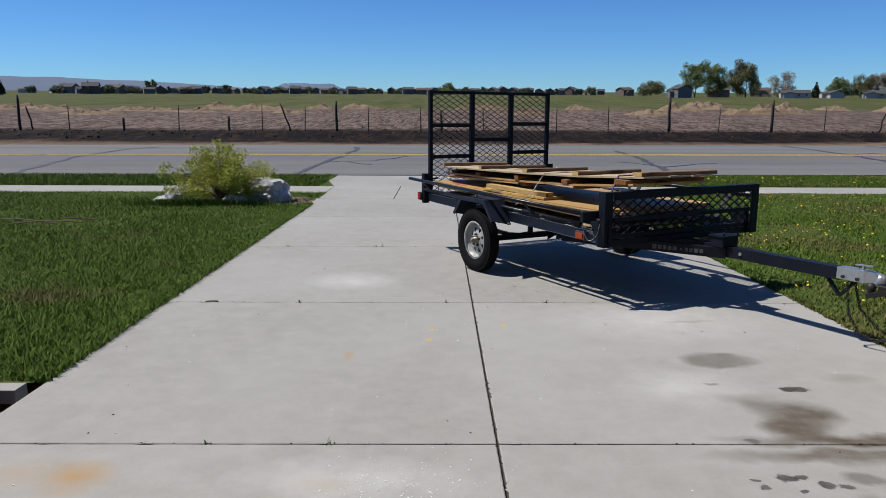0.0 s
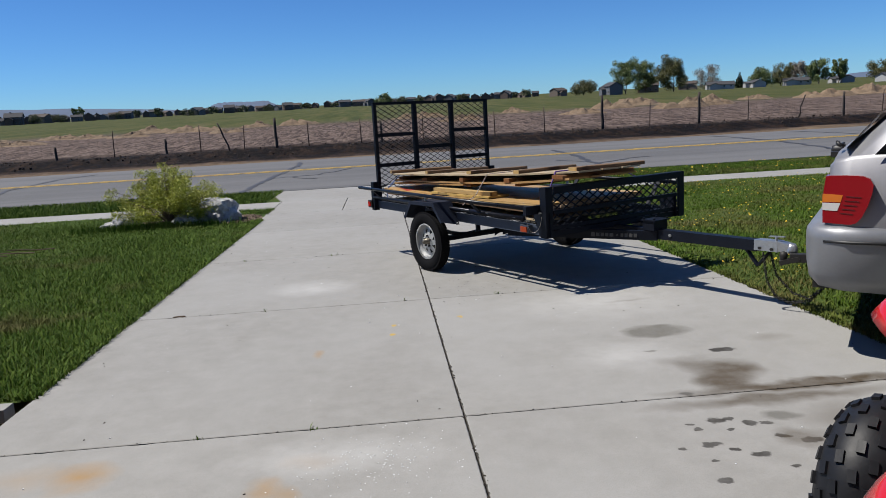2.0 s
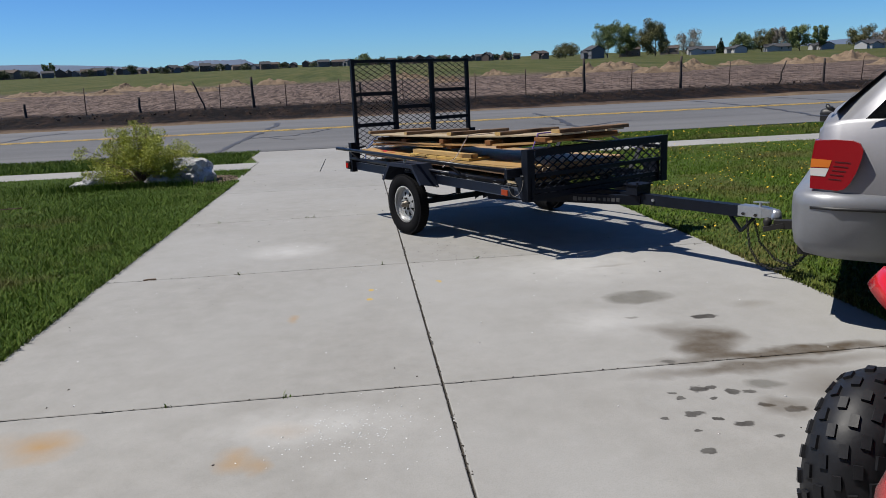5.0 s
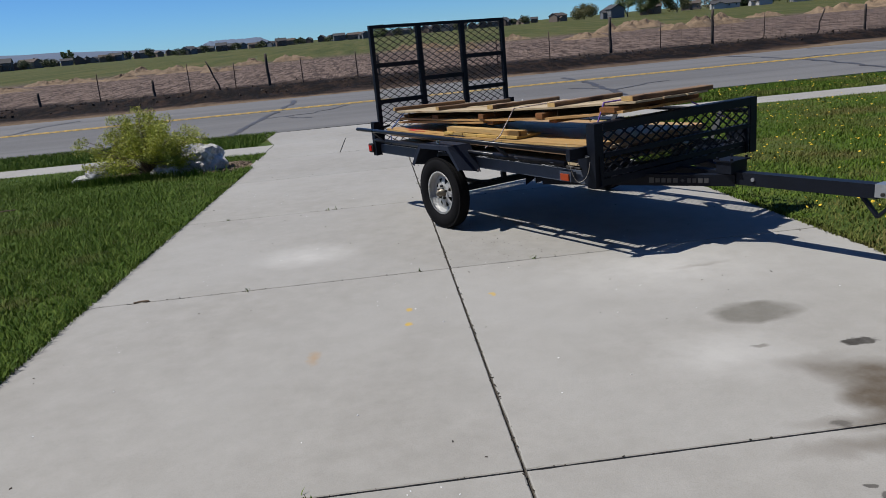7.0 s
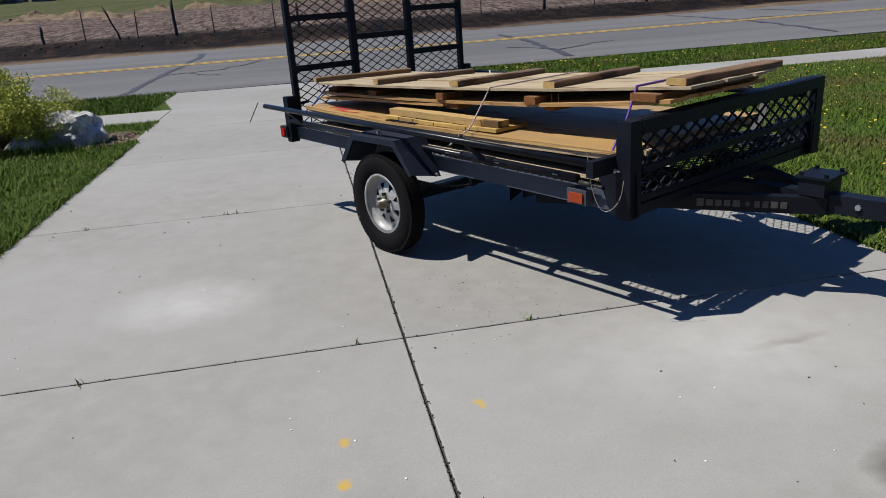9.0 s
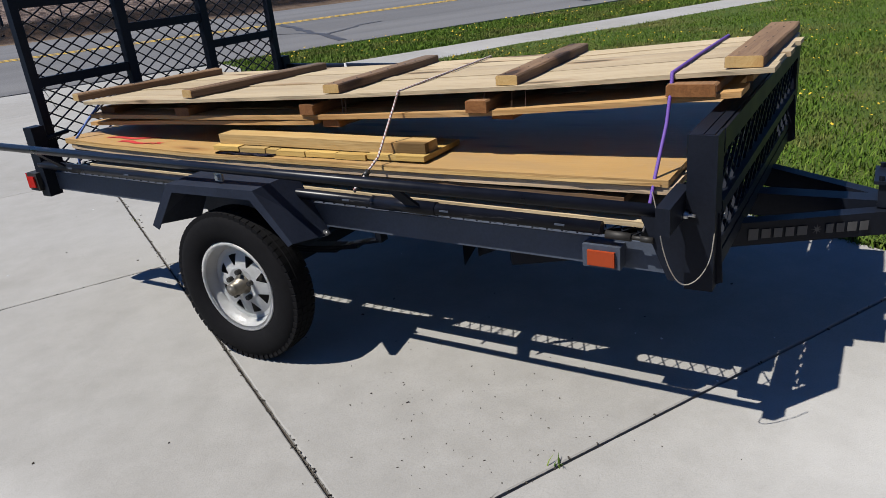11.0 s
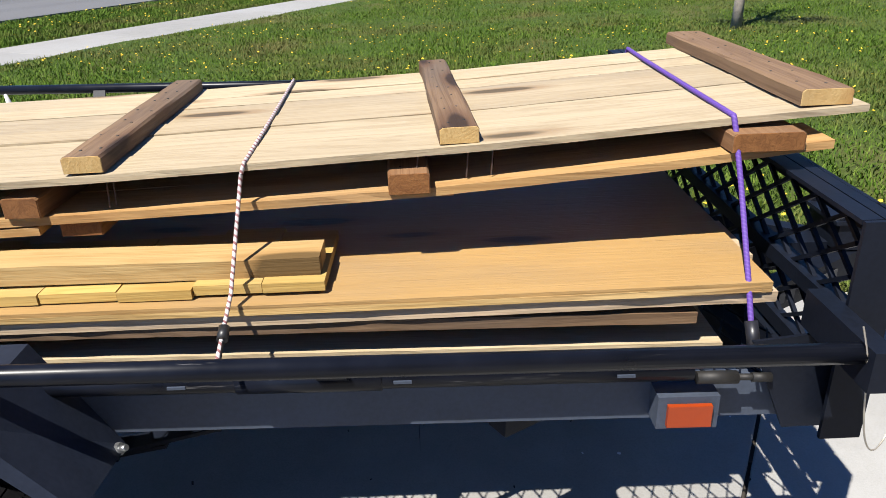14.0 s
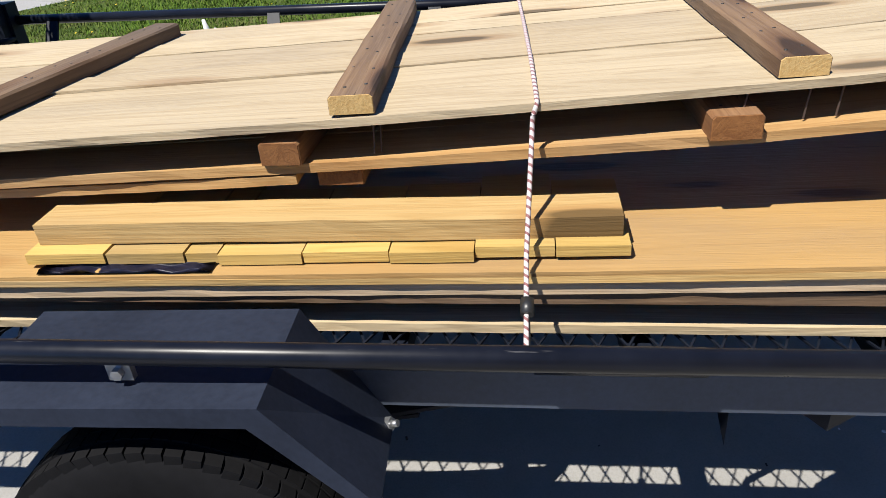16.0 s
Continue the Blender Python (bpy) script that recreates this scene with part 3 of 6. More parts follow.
def diamonds(bm, u0, u1, v0, v1, du, dv, r, place, depth=0.004):
    """Expanded steel mesh as crossing strands, clipped to a rectangle."""
    slope = dv / du
    for sign in (1, -1):
        c0, c1 = sorted((v0 - sign * slope * u0, v1 - sign * slope * u1))
        lo = min(v0 - sign * slope * u for u in (u0, u1))
        hi = max(v1 - sign * slope * u for u in (u0, u1))
        c = lo + dv / 2
        while c < hi:
            ends = []
            for u in (u0, u1):
                v = c + sign * slope * u
                if v0 <= v <= v1:
                    ends.append((u, v))
            for v in (v0, v1):
                u = (v - c) * sign / slope
                if u0 < u < u1:
                    ends.append((u, v))
            if len(ends) >= 2:
                a, b = ends[0], ends[1]
                if math.hypot(a[0] - b[0], a[1] - b[1]) > 0.01:
                    beam(bm, place(*a, sign * depth / 2), place(*b, sign * depth / 2), r, r)
            c += dv
    return bm


trailer = thing("utility_trailer", "black steel utility trailer with mesh tailgate, hitched and loaded with lumber", "trailer", TRAILER)


def trailer_frame():
    for s, y in ((1, Y0), (-1, Y1)):
        bm = bmesh.new()
        prof = ((0, 0.466), (0.026, 0.466), (0.026, 0.472), (0.006, 0.472), (0.006, 0.541), (0.026, 0.541), (0.026, 0.547), (0, 0.547))
        a, b = ([bm.verts.new((x, y + s * d, z)) for d, z in prof] for x in (X0, X1))
        bm.faces.new(a), bm.faces.new(b[::-1])
        for k in range(8):
            bm.faces.new((a[k], a[(k + 1) % 8], b[(k + 1) % 8], b[k]))
        part("side_beam", bm, STEEL_FADED, trailer, bevel=0.0015)
    for x in (X0 + 0.02, -1.85, -1.46, -1.075, -0.685, -0.295, 0.09, 0.47):
        bm = bmesh.new()
        box(bm, x - 0.022, x + 0.022, Y0 + 0.027, Y1 - 0.027, 0.49, 0.535)
        part("cross_member", bm, STEEL, trailer, bevel=0.002)
    bm = bmesh.new()
    diamonds(bm, X0 + 0.03, X1, Y0 + 0.01, Y1 - 0.01, 0.046, 0.10, 0.0036, lambda u, v, d: (u, v, BED + 0.006 + d))
    part("mesh_floor", bm, STEEL, trailer)
    for s, y in ((1, 0.634), (-1, 2.43)):
        bm = bmesh.new()
        up = 0.006 if s > 0 else 0.055
        tube(bm, [(-2.34, y, 0.699 + up), (-0.9, y, 0.6985 + up), (0.488, y, 0.699 + up)], 0.0162, 18)
        part("side_rail", bm, STEEL_WORN, trailer, "scuffed black tube rail")
        bm = bmesh.new()
        inner = y + s * (0.141 if s > 0 else 0.128)
        tube(bm, [(-2.28, inner, 0.590), (0.30, inner, 0.590)], 0.0185, 14)
        tube(bm, [(-0.46, inner, 0.590), (-0.22, inner, 0.590)], 0.0215, 14)
        part("lower_tube", bm, STEEL_WORN, trailer)
        for k in range(7):
            x = -2.05 + 0.37 * k
            bm = bmesh.new()
            box(bm, x, x + 0.03, min(inner - s * 0.0145, inner - s * 0.0205), max(inner - s * 0.0145, inner - s * 0.0205), 0.590, 0.595)
            part("slot", bm, STEEL_FADED, trailer, bevel=0.002)
        for x in ((-2.1, -0.30) if s > 0 else (-2.1, -1.30, -0.75, 0.30)):
            bm = bmesh.new()
            v = [(x - 0.02, y + s * 0.172, 0.553), (x + 0.035, y + s * 0.172, 0.553), (x + 0.012, y + s * 0.015, 0.69 + up), (x - 0.03, y + s * 0.015, 0.69 + up)]
            a = [bm.verts.new(p) for p in v]
            b = [bm.verts.new((p[0], p[1] + s * 0.006, p[2] + 0.006)) for p in v]
            bm.faces.new(a), bm.faces.new(b[::-1])
            for k in range(4):
                bm.faces.new((a[k], a[(k + 1) % 4], b[(k + 1) % 4], b[k]))
            part("rail_bracket", bm, STEEL, trailer)
        bm = bmesh.new()
        if s > 0:
            box(bm, 0.488, 0.522, y - 0.03, y + 0.17, 0.655, 0.722)
        else:
            box(bm, 0.46, 0.52, y - 0.16, y + 0.02, 0.45, 0.50)
        part("rail_end_block", bm, STEEL, trailer, bevel=0.004)
        # hanging end plate
        bm = bmesh.new()
        out = [(0.40, 0.63), (0.60, 0.65), (0.612, 0.465), (0.585, 0.452), (0.475, 0.452)]
        yy = y + s * 0.145
        a = [bm.verts.new((x, yy, z)) for x, z in out]
        b = [bm.verts.new((x, yy + s * 0.006, z)) for x, z in out]
        bm.faces.new(a), bm.faces.new(b[::-1])
        for k in range(5):
            bm.faces.new((a[k], a[(k + 1) % 5], b[(k + 1) % 5], b[k]))
        part("corner_plate", bm, STEEL, trailer)
    # latch pin on the near beam
    bm = bmesh.new()
    tube(bm, [(0.31, 0.775, 0.573), (0.38, 0.775, 0.572)], 0.0115, 12)
    tube(bm, [(0.38, 0.775, 0.572), (0.42, 0.775, 0.571)], 0.006, 10)
    tube(bm, [(0.405, 0.775, 0.571), (0.438, 0.775, 0.570)], 0.0085, 10)
    part("latch_pin", bm, DARK, trailer)
    for s, y in ((1, 0.765), (-1, 2.345)):
        bm = bmesh.new()
        box(bm, 0.246, 0.352, min(y, Y0 if s > 0 else Y1), max(y, Y0 if s > 0 else Y1), 0.476, 0.541)
        holder = part("marker_light", bm, STEEL_FADED, trailer, "amber side marker in a grey housing", bevel=0.003)
        bm = bmesh.new()
        box(bm, 0.262, 0.338, min(y, y - s * 0.009), max(y, y - s * 0.009), 0.484, 0.527)
        part("lens", bm, AMBER, holder, "orange plastic lens", bevel=0.001)
    for s, y in ((1, 0.75), (-1, 2.27)):
        bm = bmesh.new()
        box(bm, X0 - 0.075, X0 - 0.005, y - 0.01, y + 0.10, 0.475, 0.555)
        holder = part("tail_light", bm, DARK, trailer, "square trailer tail light", bevel=0.005)
        bm = bmesh.new()
        box(bm, X0 - 0.095, X0 - 0.076, y - 0.005, y + 0.095, 0.48, 0.55)
        box(bm, X0 - 0.06, X0 - 0.02, y - 0.018, y - 0.011, 0.49, 0.54)
        part("lens", bm, RED_LENS, holder, "red plastic lens", bevel=0.003)


def gate():
    x = X0
    bm = bmesh.new()
    for y, w in ((0.85, 0.038), (1.36, 0.05), (1.865, 0.05), (2.37, 0.038)):
        box(bm, x - 0.018, x + 0.018, y - w / 2, y + w / 2, 0.52, 1.655)
    g = part("tailgate", bm, STEEL, trailer, "upright black mesh tailgate ramp", bevel=0.002)
    for a, b, z in ((0.85, 1.36, 1.305), (0.85, 1.36, 0.975), (1.36, 1.865, 1.15), (1.865, 2.37, 1.318), (1.865, 2.37, 1.003), (0.83, 2.39, 1.648), (0.83, 2.39, 0.54)):
        bm = bmesh.new()
        h = 0.015 if z > 1.6 else 0.02
        box(bm, x - 0.014, x + 0.014, a, b, z - h, z + h)
        part("crossbar", bm, STEEL, g, bevel=0.002)
    bm = bmesh.new()
    diamonds(bm, 0.86, 2.36, 0.55, 1.64, 0.095, 0.056, 0.0055, lambda u, v, d: (x - 0.016 + d, u, v))
    part("mesh_panel", bm, STEEL, g, "expanded steel mesh")
    for y in (0.79, 2.42):
        bm = bmesh.new()
        box(bm, x - 0.03, x + 0.03, y - 0.03, y + 0.03, 0.49, 0.80 if y < 1 else 0.86)
        tube(bm, [(x + 0.02, y + 0.02, 0.74), (x + 0.02, y + (0.14 if y < 1 else -0.14), 0.75)], 0.01, 8)
        part("latch_post", bm, STEEL, trailer, bevel=0.004)


def headboard():
    bm = bmesh.new()
    box(bm, 0.56, 0.584, 0.82, 2.33, 0.51, 0.54)
    h = part("headboard", bm, STEEL, trailer, "black steel front rack with mesh", bevel=0.0015)
    for y, s in ((0.745, 1), (2.40, -1)):
        bm = bmesh.new()
        prof = ((0.525, 0), (0.595, 0), (0.595, 0.075), (0.587, 0.075), (0.587, 0.008), (0.525, 0.008))
        a, b = ([bm.verts.new((x, y + s * d, z)) for x, d in prof] for z in (0.45, 0.852))
        bm.faces.new(a), bm.faces.new(b[::-1])
        for k in range(6):
            bm.faces.new((a[k], a[(k + 1) % 6], b[(k + 1) % 6], b[k]))
        part("rack_post", bm, STEEL, h, bevel=0.0015)
    for b in ((0.525, 0.558, 0.756, 2.39, 0.844, 0.852), (0.561, 0.584, 0.756, 2.39, 0.844, 0.852), (0.588, 0.596, 0.83, 2.32, 0.795, 0.850), (0.56, 0.596, 0.83, 2.32, 0.635, 0.665), (0.55, 0.584, 0.756, 2.39, 0.455, 0.50)):
        bm = bmesh.new()
        box(bm, *b)
        part("rack_bar", bm, STEEL, h, bevel=0.0015)
    bm = bmesh.new()
    diamonds(bm, 0.83, 2.33, 0.50, 0.843, 0.10, 0.062, 0.008, lambda u, v, d: (0.575 + d, u, v))
    part("mesh_panel", bm, STEEL, h, "expanded steel mesh")
    bm = bmesh.new()
    tube(bm, [(0.505, 0.738, 0.655), (0.55, 0.738, 0.652)], 0.0042, 8)
    tube(bm, [(0.523, 0.738, 0.654), (0.533, 0.738, 0.653)], 0.0095, 6)
    part("bolt", bm, ZINC, trailer, "zinc bolt")


def fender(y_out, y_in, name="fender"):
    s = 1 if y_in > y_out else -1
    outer = [(-1.345, 0.500), (-1.215, 0.666), (-0.800, 0.669), (-0.665, 0.500)]
    inner = [(-1.335, 0.465), (-1.21, 0.669), (-0.803, 0.670), (-0.684, 0.455)]
    lip = [(-1.315, 0.485), (-1.195, 0.636), (-0.821, 0.636), (-0.685, 0.488)]
    bm = bmesh.new()
    a = [bm.verts.new((x, y_out, z)) for x, z in outer]
    b = [bm.verts.new((x, y_in, z)) for x, z in inner]
    c = [bm.verts.new((x, y_out, z)) for x, z in lip]
    for k in range(3):
        bm.faces.new((a[k], a[k + 1], b[k + 1], b[k]))
        bm.faces.new((c[k], c[k + 1], a[k + 1], a[k]))
    bmesh.ops.recalc_face_normals(bm, faces=bm.faces)
    bmesh.ops.solidify(bm, geom=list(bm.faces), thickness=0.004)
    f = part(name, bm, STEEL_FENDER, trailer, "angular black sheet-steel fender")
    bm = bmesh.new()
    tube(bm, [(-0.700, y_in - s * 0.022, 0.462), (-0.682, y_in - s * 0.026, 0.468)], 0.0115, 6)
    tube(bm, [(-0.684, y_in - s * 0.0255, 0.467), (-0.672, y_in - s * 0.028, 0.471)], 0.006, 8)
    part("bolt", bm, ZINC, f)
    bm = bmesh.new()
    box(bm, -1.012, -0.978, min(y_out + s * 0.045, y_out + s * 0.055), max(y_out + s * 0.045, y_out + s * 0.055), 0.676, 0.706)
    tube(bm, [(-0.995, y_out + s * 0.036, 0.690), (-0.995, y_out + s * 0.045, 0.690)], 0.0085, 6)
    part("rail_bolt", bm, ZINC, f)


def wheel(y_face, s):
    """s is +1 where the outer face looks to -y."""
    m = Matrix.Translation((-1.0, y_face, 0.286)) @ Matrix.Diagonal((1, s * 0.84, 1, 1))
    bm = bmesh.new()
    lathe(bm, [(0.156, 0.024), (0.168, 0.016), (0.174, 0.020), (0.167, 0.028), (0.156, 0.042), (0.142, 0.06), (0.138, 0.115), (0.155, 0.13), (0.172, 0.136)], 48)
    # spoke disc with eight window holes
    rings, n = [0.036, 0.064, 0.074, 0.115, 0.126, 0.140], 48
    depth = [0.056, 0.052, 0.056, 0.068, 0.072, 0.070]
    turn = lambda i, k: (k if i != 2 or k % 6 not in (1, 2, 3, 4) else k - k % 6 + 2.5 + (k % 6 - 2.5) * 0.14) * math.tau / n
    front = [[bm.verts.new((math.cos(turn(i, k)) * r, d, math.sin(turn(i, k)) * r)) for k in range(n)] for i, (r, d) in enumerate(zip(rings, depth))]
    for i in range(len(rings) - 1):
        for k in range(n):
            q = k % 6
            hole = i == 2 and q in (1, 2, 3)
            if not hole:
                bm.faces.new((front[i][k], front[i][(k + 1) % n], front[i + 1][(k + 1) % n], front[i + 1][k]))
    bmesh.ops.solidify(bm, geom=list(bm.faces), thickness=0.004)
    bm.transform(m)
    w = part("wheel", bm, WHITE_RIM, trailer, "white spoked steel trailer wheel")
    bm = bmesh.new()
    prof = [(0.170, 0.024), (0.188, 0.010), (0.218, 0.001), (0.245, 0.002), (0.266, 0.010), (0.278, 0.021), (0.283, 0.036), (0.285, 0.068),
            (0.283, 0.100), (0.278, 0.115), (0.266, 0.126), (0.245, 0.134), (0.218, 0.135), (0.188, 0.126), (0.170, 0.112)]
    lathe(bm, prof, 72)
    bm.transform(m)
    part("tyre", bm, RUBBER, w, "black rubber trailer tyre")
    # tread: shoulder lugs and two rows of centre blocks
    sizes = ((0.0118, 0.012, 0.036, 0.266, 0.2838, 0.12), (0.0118, 0.100, 0.124, 0.266, 0.2838, 0.12), (0.0125, 0.043, 0.065, 0.276, 0.2865, 0.0), (0.0125, 0.071, 0.093, 0.276, 0.2865, 0.0))
    joined = bmesh.new()
    for hx, ya, yb, za, zb, lean in sizes:
        lug = bmesh.new()
        box(lug, -hx, hx, ya, yb, za, zb, Matrix.Rotation(lean, 4, "Z"))
        me = mesh_of("tread_block", lug, RUBBER)
        for k in range(64):
            turn = Matrix.Rotation(k * math.tau / 64, 4, "Y")
            if s > 0:
                ob = new("tread_block", me)
                ob.parent = w
                ob.matrix_local = m @ turn
            else:
                box(joined, -hx, hx, ya, yb, za, zb, m @ turn @ Matrix.Rotation(lean, 4, "Z"))
    if s > 0:
        joined.free()
    else:
        tagged(part("tread_block", joined, RUBBER, w), kind="stuff")
    bm = bmesh.new()
    lathe(bm, [(0.0, 0.092), (0.136, 0.092), (0.136, 0.105), (0.0, 0.105)], 32)
    bm.transform(m)
    part("backing_plate", bm, DARK, w)
    bm = bmesh.new()
    lathe(bm, [(0.0, -0.020), (0.008, -0.020), (0.009, -0.017), (0.019, -0.016), (0.024, -0.010), (0.024, 0.018), (0.029, 0.02), (0.029, 0.045), (0.038, 0.055), (0.038, 0.09)], 24)
    bm.transform(m)
    part("hub", bm, GREASE, w, "greasy brass-coloured bearing cap")
    for k in range(5):
        a = k * math.tau / 5 + 0.3
        bm = bmesh.new()
        tube(bm, [(math.cos(a) * 0.052, 0.056, math.sin(a) * 0.052), (math.cos(a) * 0.052, 0.030, math.sin(a) * 0.052)], 0.0095, 6)
        bm.transform(m)
        part("lug_nut", bm, DARK, w)


def running_gear():
    bm = bmesh.new()
    box(bm, -1.025, -0.975, 0.70, 2.42, 0.262, 0.31)
    part("axle", bm, STEEL, trailer, bevel=0.003)
    for y in (0.93, 2.18):
        bm = bmesh.new()
        for k in range(3):
            ln = 0.42 - 0.1 * k
            pts = [(-0.985 + ln * q, y, 0.40 - 0.06 * (1 - (q * ln / 0.42) ** 2) - 0.009 * k) for q in (-1, -0.6, -0.2, 0.2, 0.6, 1)]
            for p, q in zip(pts, pts[1:]):
                beam(bm, p, q, 0.045, 0.008)
        for x in (-1.405, -0.565):
            box(bm, x - 0.012, x + 0.012, y - 0.02, y + 0.02, 0.395, 0.492)
        part("leaf_spring", bm, STEEL, trailer)


def tongue():
    bm = bmesh.new()
    box(bm, -0.35, 1.90, 1.512, 1.588, 0.392, 0.470)
    part("tongue", bm, STEEL, trailer, "black square tow beam", bevel=0.005)
    # the two arms of the draw frame run from the side beams in to the tow beam
    for s in (1, -1):
        bm = bmesh.new()
        beam(bm, (-0.02, 1.55 - s * 0.695, 0.448), (1.03, 1.55 - s * 0.025, 0.418), 0.05, 0.074)
        part("draw_arm", bm, STEEL, trailer, "black draw arm with faded lettering" if s > 0 else "", bevel=0.004)
    bm = bmesh.new()
    box(bm, 0.93, 1.04, 1.47, 1.63, 0.462, 0.536)
    box(bm, 0.915, 1.06, 1.46, 1.64, 0.537, 0.547)
    for px, py in ((0.935, 1.475), (1.04, 1.475), (0.935, 1.625), (1.04, 1.625)):
        tube(bm, [(px, py, 0.547), (px, py, 0.562)], 0.009, 6)
    part("jack_mount", bm, STEEL, trailer, bevel=0.004)
    bm = bmesh.new()
    tube(bm, [(1.165, 1.512, 0.433), (1.165, 1.502, 0.433)], 0.013, 6)
    part("bolt", bm, ZINC, trailer)
    bm = bmesh.new()
    box(bm, 1.885, 2.06, 1.506, 1.594, 0.402, 0.474)
    loft_pts = [(2.055, 0.044, 0.404, 0.472), (2.09, 0.038, 0.408, 0.468), (2.13, 0.034, 0.410, 0.462)]
    for (xa, wa, la, ha), (xb, wb, lb, hb) in zip(loft_pts, loft_pts[1:]):
        va = [bm.verts.new(q) for q in ((xa, 1.55 - wa, la), (xa, 1.55 + wa, la), (xa, 1.55 + wa, ha), (xa, 1.55 - wa, ha))]
        vb = [bm.verts.new(q) for q in ((xb, 1.55 - wb, lb), (xb, 1.55 + wb, lb), (xb, 1.55 + wb, hb), (xb, 1.55 - wb, hb))]
        for k in range(4):
            bm.faces.new((va[k], va[(k + 1) % 4], vb[(k + 1) % 4], vb[k]))
    lathe(bm, [(0.0, 0.468), (0.022, 0.464), (0.034, 0.448), (0.038, 0.42), (0.043, 0.402), (0.0, 0.402)], 20, "z", (2.135, 1.55, 0))
    c = part("coupler", bm, ZINC, trailer, "bright galvanised ball coupler", bevel=0.004)
    bm = bmesh.new()
    box(bm, 2.02, 2.03, 1.54, 1.56, 0.474, 0.50)
    beam(bm, (1.975, 1.55, 0.500), (2.085, 1.55, 0.506), 0.022, 0.007)
    part("latch_lever", bm, ZINC, c)
    for k in range(2):
        bm = bmesh.new()
        tube(bm, [(1.93 + 0.09 * k, 1.503, 0.42), (1.93 + 0.09 * k, 1.494, 0.42)], 0.011, 6)
        part("bolt", bm, DARK, c)
    bm = bmesh.new()
    beam(bm, (1.80, 1.55, 0.392), (1.89, 1.55, 0.285), 0.03, 0.014)
    beam(bm, (1.98, 1.55, 0.392), (1.89, 1.55, 0.285), 0.03, 0.014)
    part("rest_foot", bm, STEEL, trailer)
    # faded maker's mark on the near arm: plain blocks and a star
    start, end = Vector((0.60, 1.2185, 0.430)), Vector((0.955, 1.445, 0.420))
    along = (end - start).normalized()
    out = along.cross(Vector((0, 0, 1))).normalized()
    rise = out.cross(along).normalized()
    face = Matrix((along, rise, out)).transposed().to_4x4()
    face.translation = start + out * 0.002
    widths = (0.040, 0.038, 0.036, 0.036, 0.040, 0.0, 0.032, 0.034, 0.038, 0.036)
    at = 0.0
    for w in widths:
        bm = bmesh.new()
        if w:
            tall = 0.018 if at == 0.0 else 0.0145
            box(bm, at + 0.004, at + w - 0.006, -tall, tall, -0.0008, 0.0006, face)
            part("lettering_block", bm, FADED_WHITE, trailer)
            at += w
        else:
            at += 0.024
            ring = [bm.verts.new(face @ Vector((at + math.cos(k * math.tau / 16) * r, math.sin(k * math.tau / 16) * r, 0.0))) for k in range(16) for r in ((0.017 if k % 2 == 0 else 0.005),)]
            bm.faces.new(ring)
            part("star_mark", bm, FADED_WHITE, trailer)
            at += 0.024


def chain(points, name, parent, r=0.003, link=0.022, material=DARK):
    bm = bmesh.new()
    pts = [Vector(p) for p in points]
    dist = [0.0]
    for a, b in zip(pts, pts[1:]):
        dist.append(dist[-1] + (b - a).length)
    n = int(dist[-1] / (link * 0.8))
    for i in range(n):
        d = (i + 0.5) * dist[-1] / n
        k = max(j for j in range(len(pts) - 1) if dist[j] <= d)
        u = (d - dist[k]) / (dist[k + 1] - dist[k])
        p, t = pts[k].lerp(pts[k + 1], u), (pts[k + 1] - pts[k]).normalized()
        s = t.cross(Vector((0, 1, 0.2))).normalized() if i % 2 else t.cross(Vector((1, 0.1, 0.4))).normalized()
        loop = [p + t * math.cos(q) * link * 0.62 + s * math.sin(q) * link * 0.36 for q in [v * math.tau / 8 for v in range(9)]]
        tube(bm, loop, r, 5, cap=False)
    part(name, bm, material, parent)


trailer_frame(), gate(), headboard()
fender(0.592, 0.806), fender(2.52, 2.305)
wheel(0.602, 1), wheel(2.51, -1)
running_gear(), tongue()
for ob in trailer.children_recursive:
    kind = ob.name.split(".")[0]
    if kind in ("side_beam", "cross_member", "mesh_floor", "side_rail", "lower_tube", "slot", "rail_bracket", "rail_end_block", "marker_light", "lens", "latch_pin", "tail_light"):
        for v in ob.data.vertices:
            v.co.z -= PITCH * v.co.x
chain([(1.96, 1.50, 0.39), (1.99, 1.50, 0.2), (2.05, 1.52, 0.09), (2.14, 1.54, 0.06), (2.26, 1.57, 0.09), (2.36, 1.6, 0.22), (2.42, 1.6, 0.36)], "safety_chain", trailer)
chain([(1.96, 1.58, 0.39), (2.0, 1.6, 0.22), (2.1, 1.63, 0.11), (2.2, 1.65, 0.08), (2.33, 1.66, 0.2), (2.42, 1.66, 0.36)], "safety_chain", trailer)
bm = bmesh.new()
loop = [Vector(p) + Vector((-0.055, 0, 0.03)) for p in ((0.53, 0.625, 0.715), (0.545, 0.618, 0.66), (0.555, 0.62, 0.58), (0.575, 0.63, 0.51), (0.60, 0.64, 0.475), (0.63, 0.66, 0.485), (0.655, 0.68, 0.53), (0.66, 0.69, 0.60))]
for _ in range(2):
    loop = [loop[0]] + [q for a, b in zip(loop, loop[1:]) for q in (a.lerp(b, 0.25), a.lerp(b, 0.75))] + [loop[-1]]
tube(bm, loop, 0.0014, 6)
part("wire_loop", bm, plain("steel_wire", (0.55, 0.5, 0.42), 0.4, 0.6), trailer, "thin pale wire loop on the corner")
bm = bmesh.new()
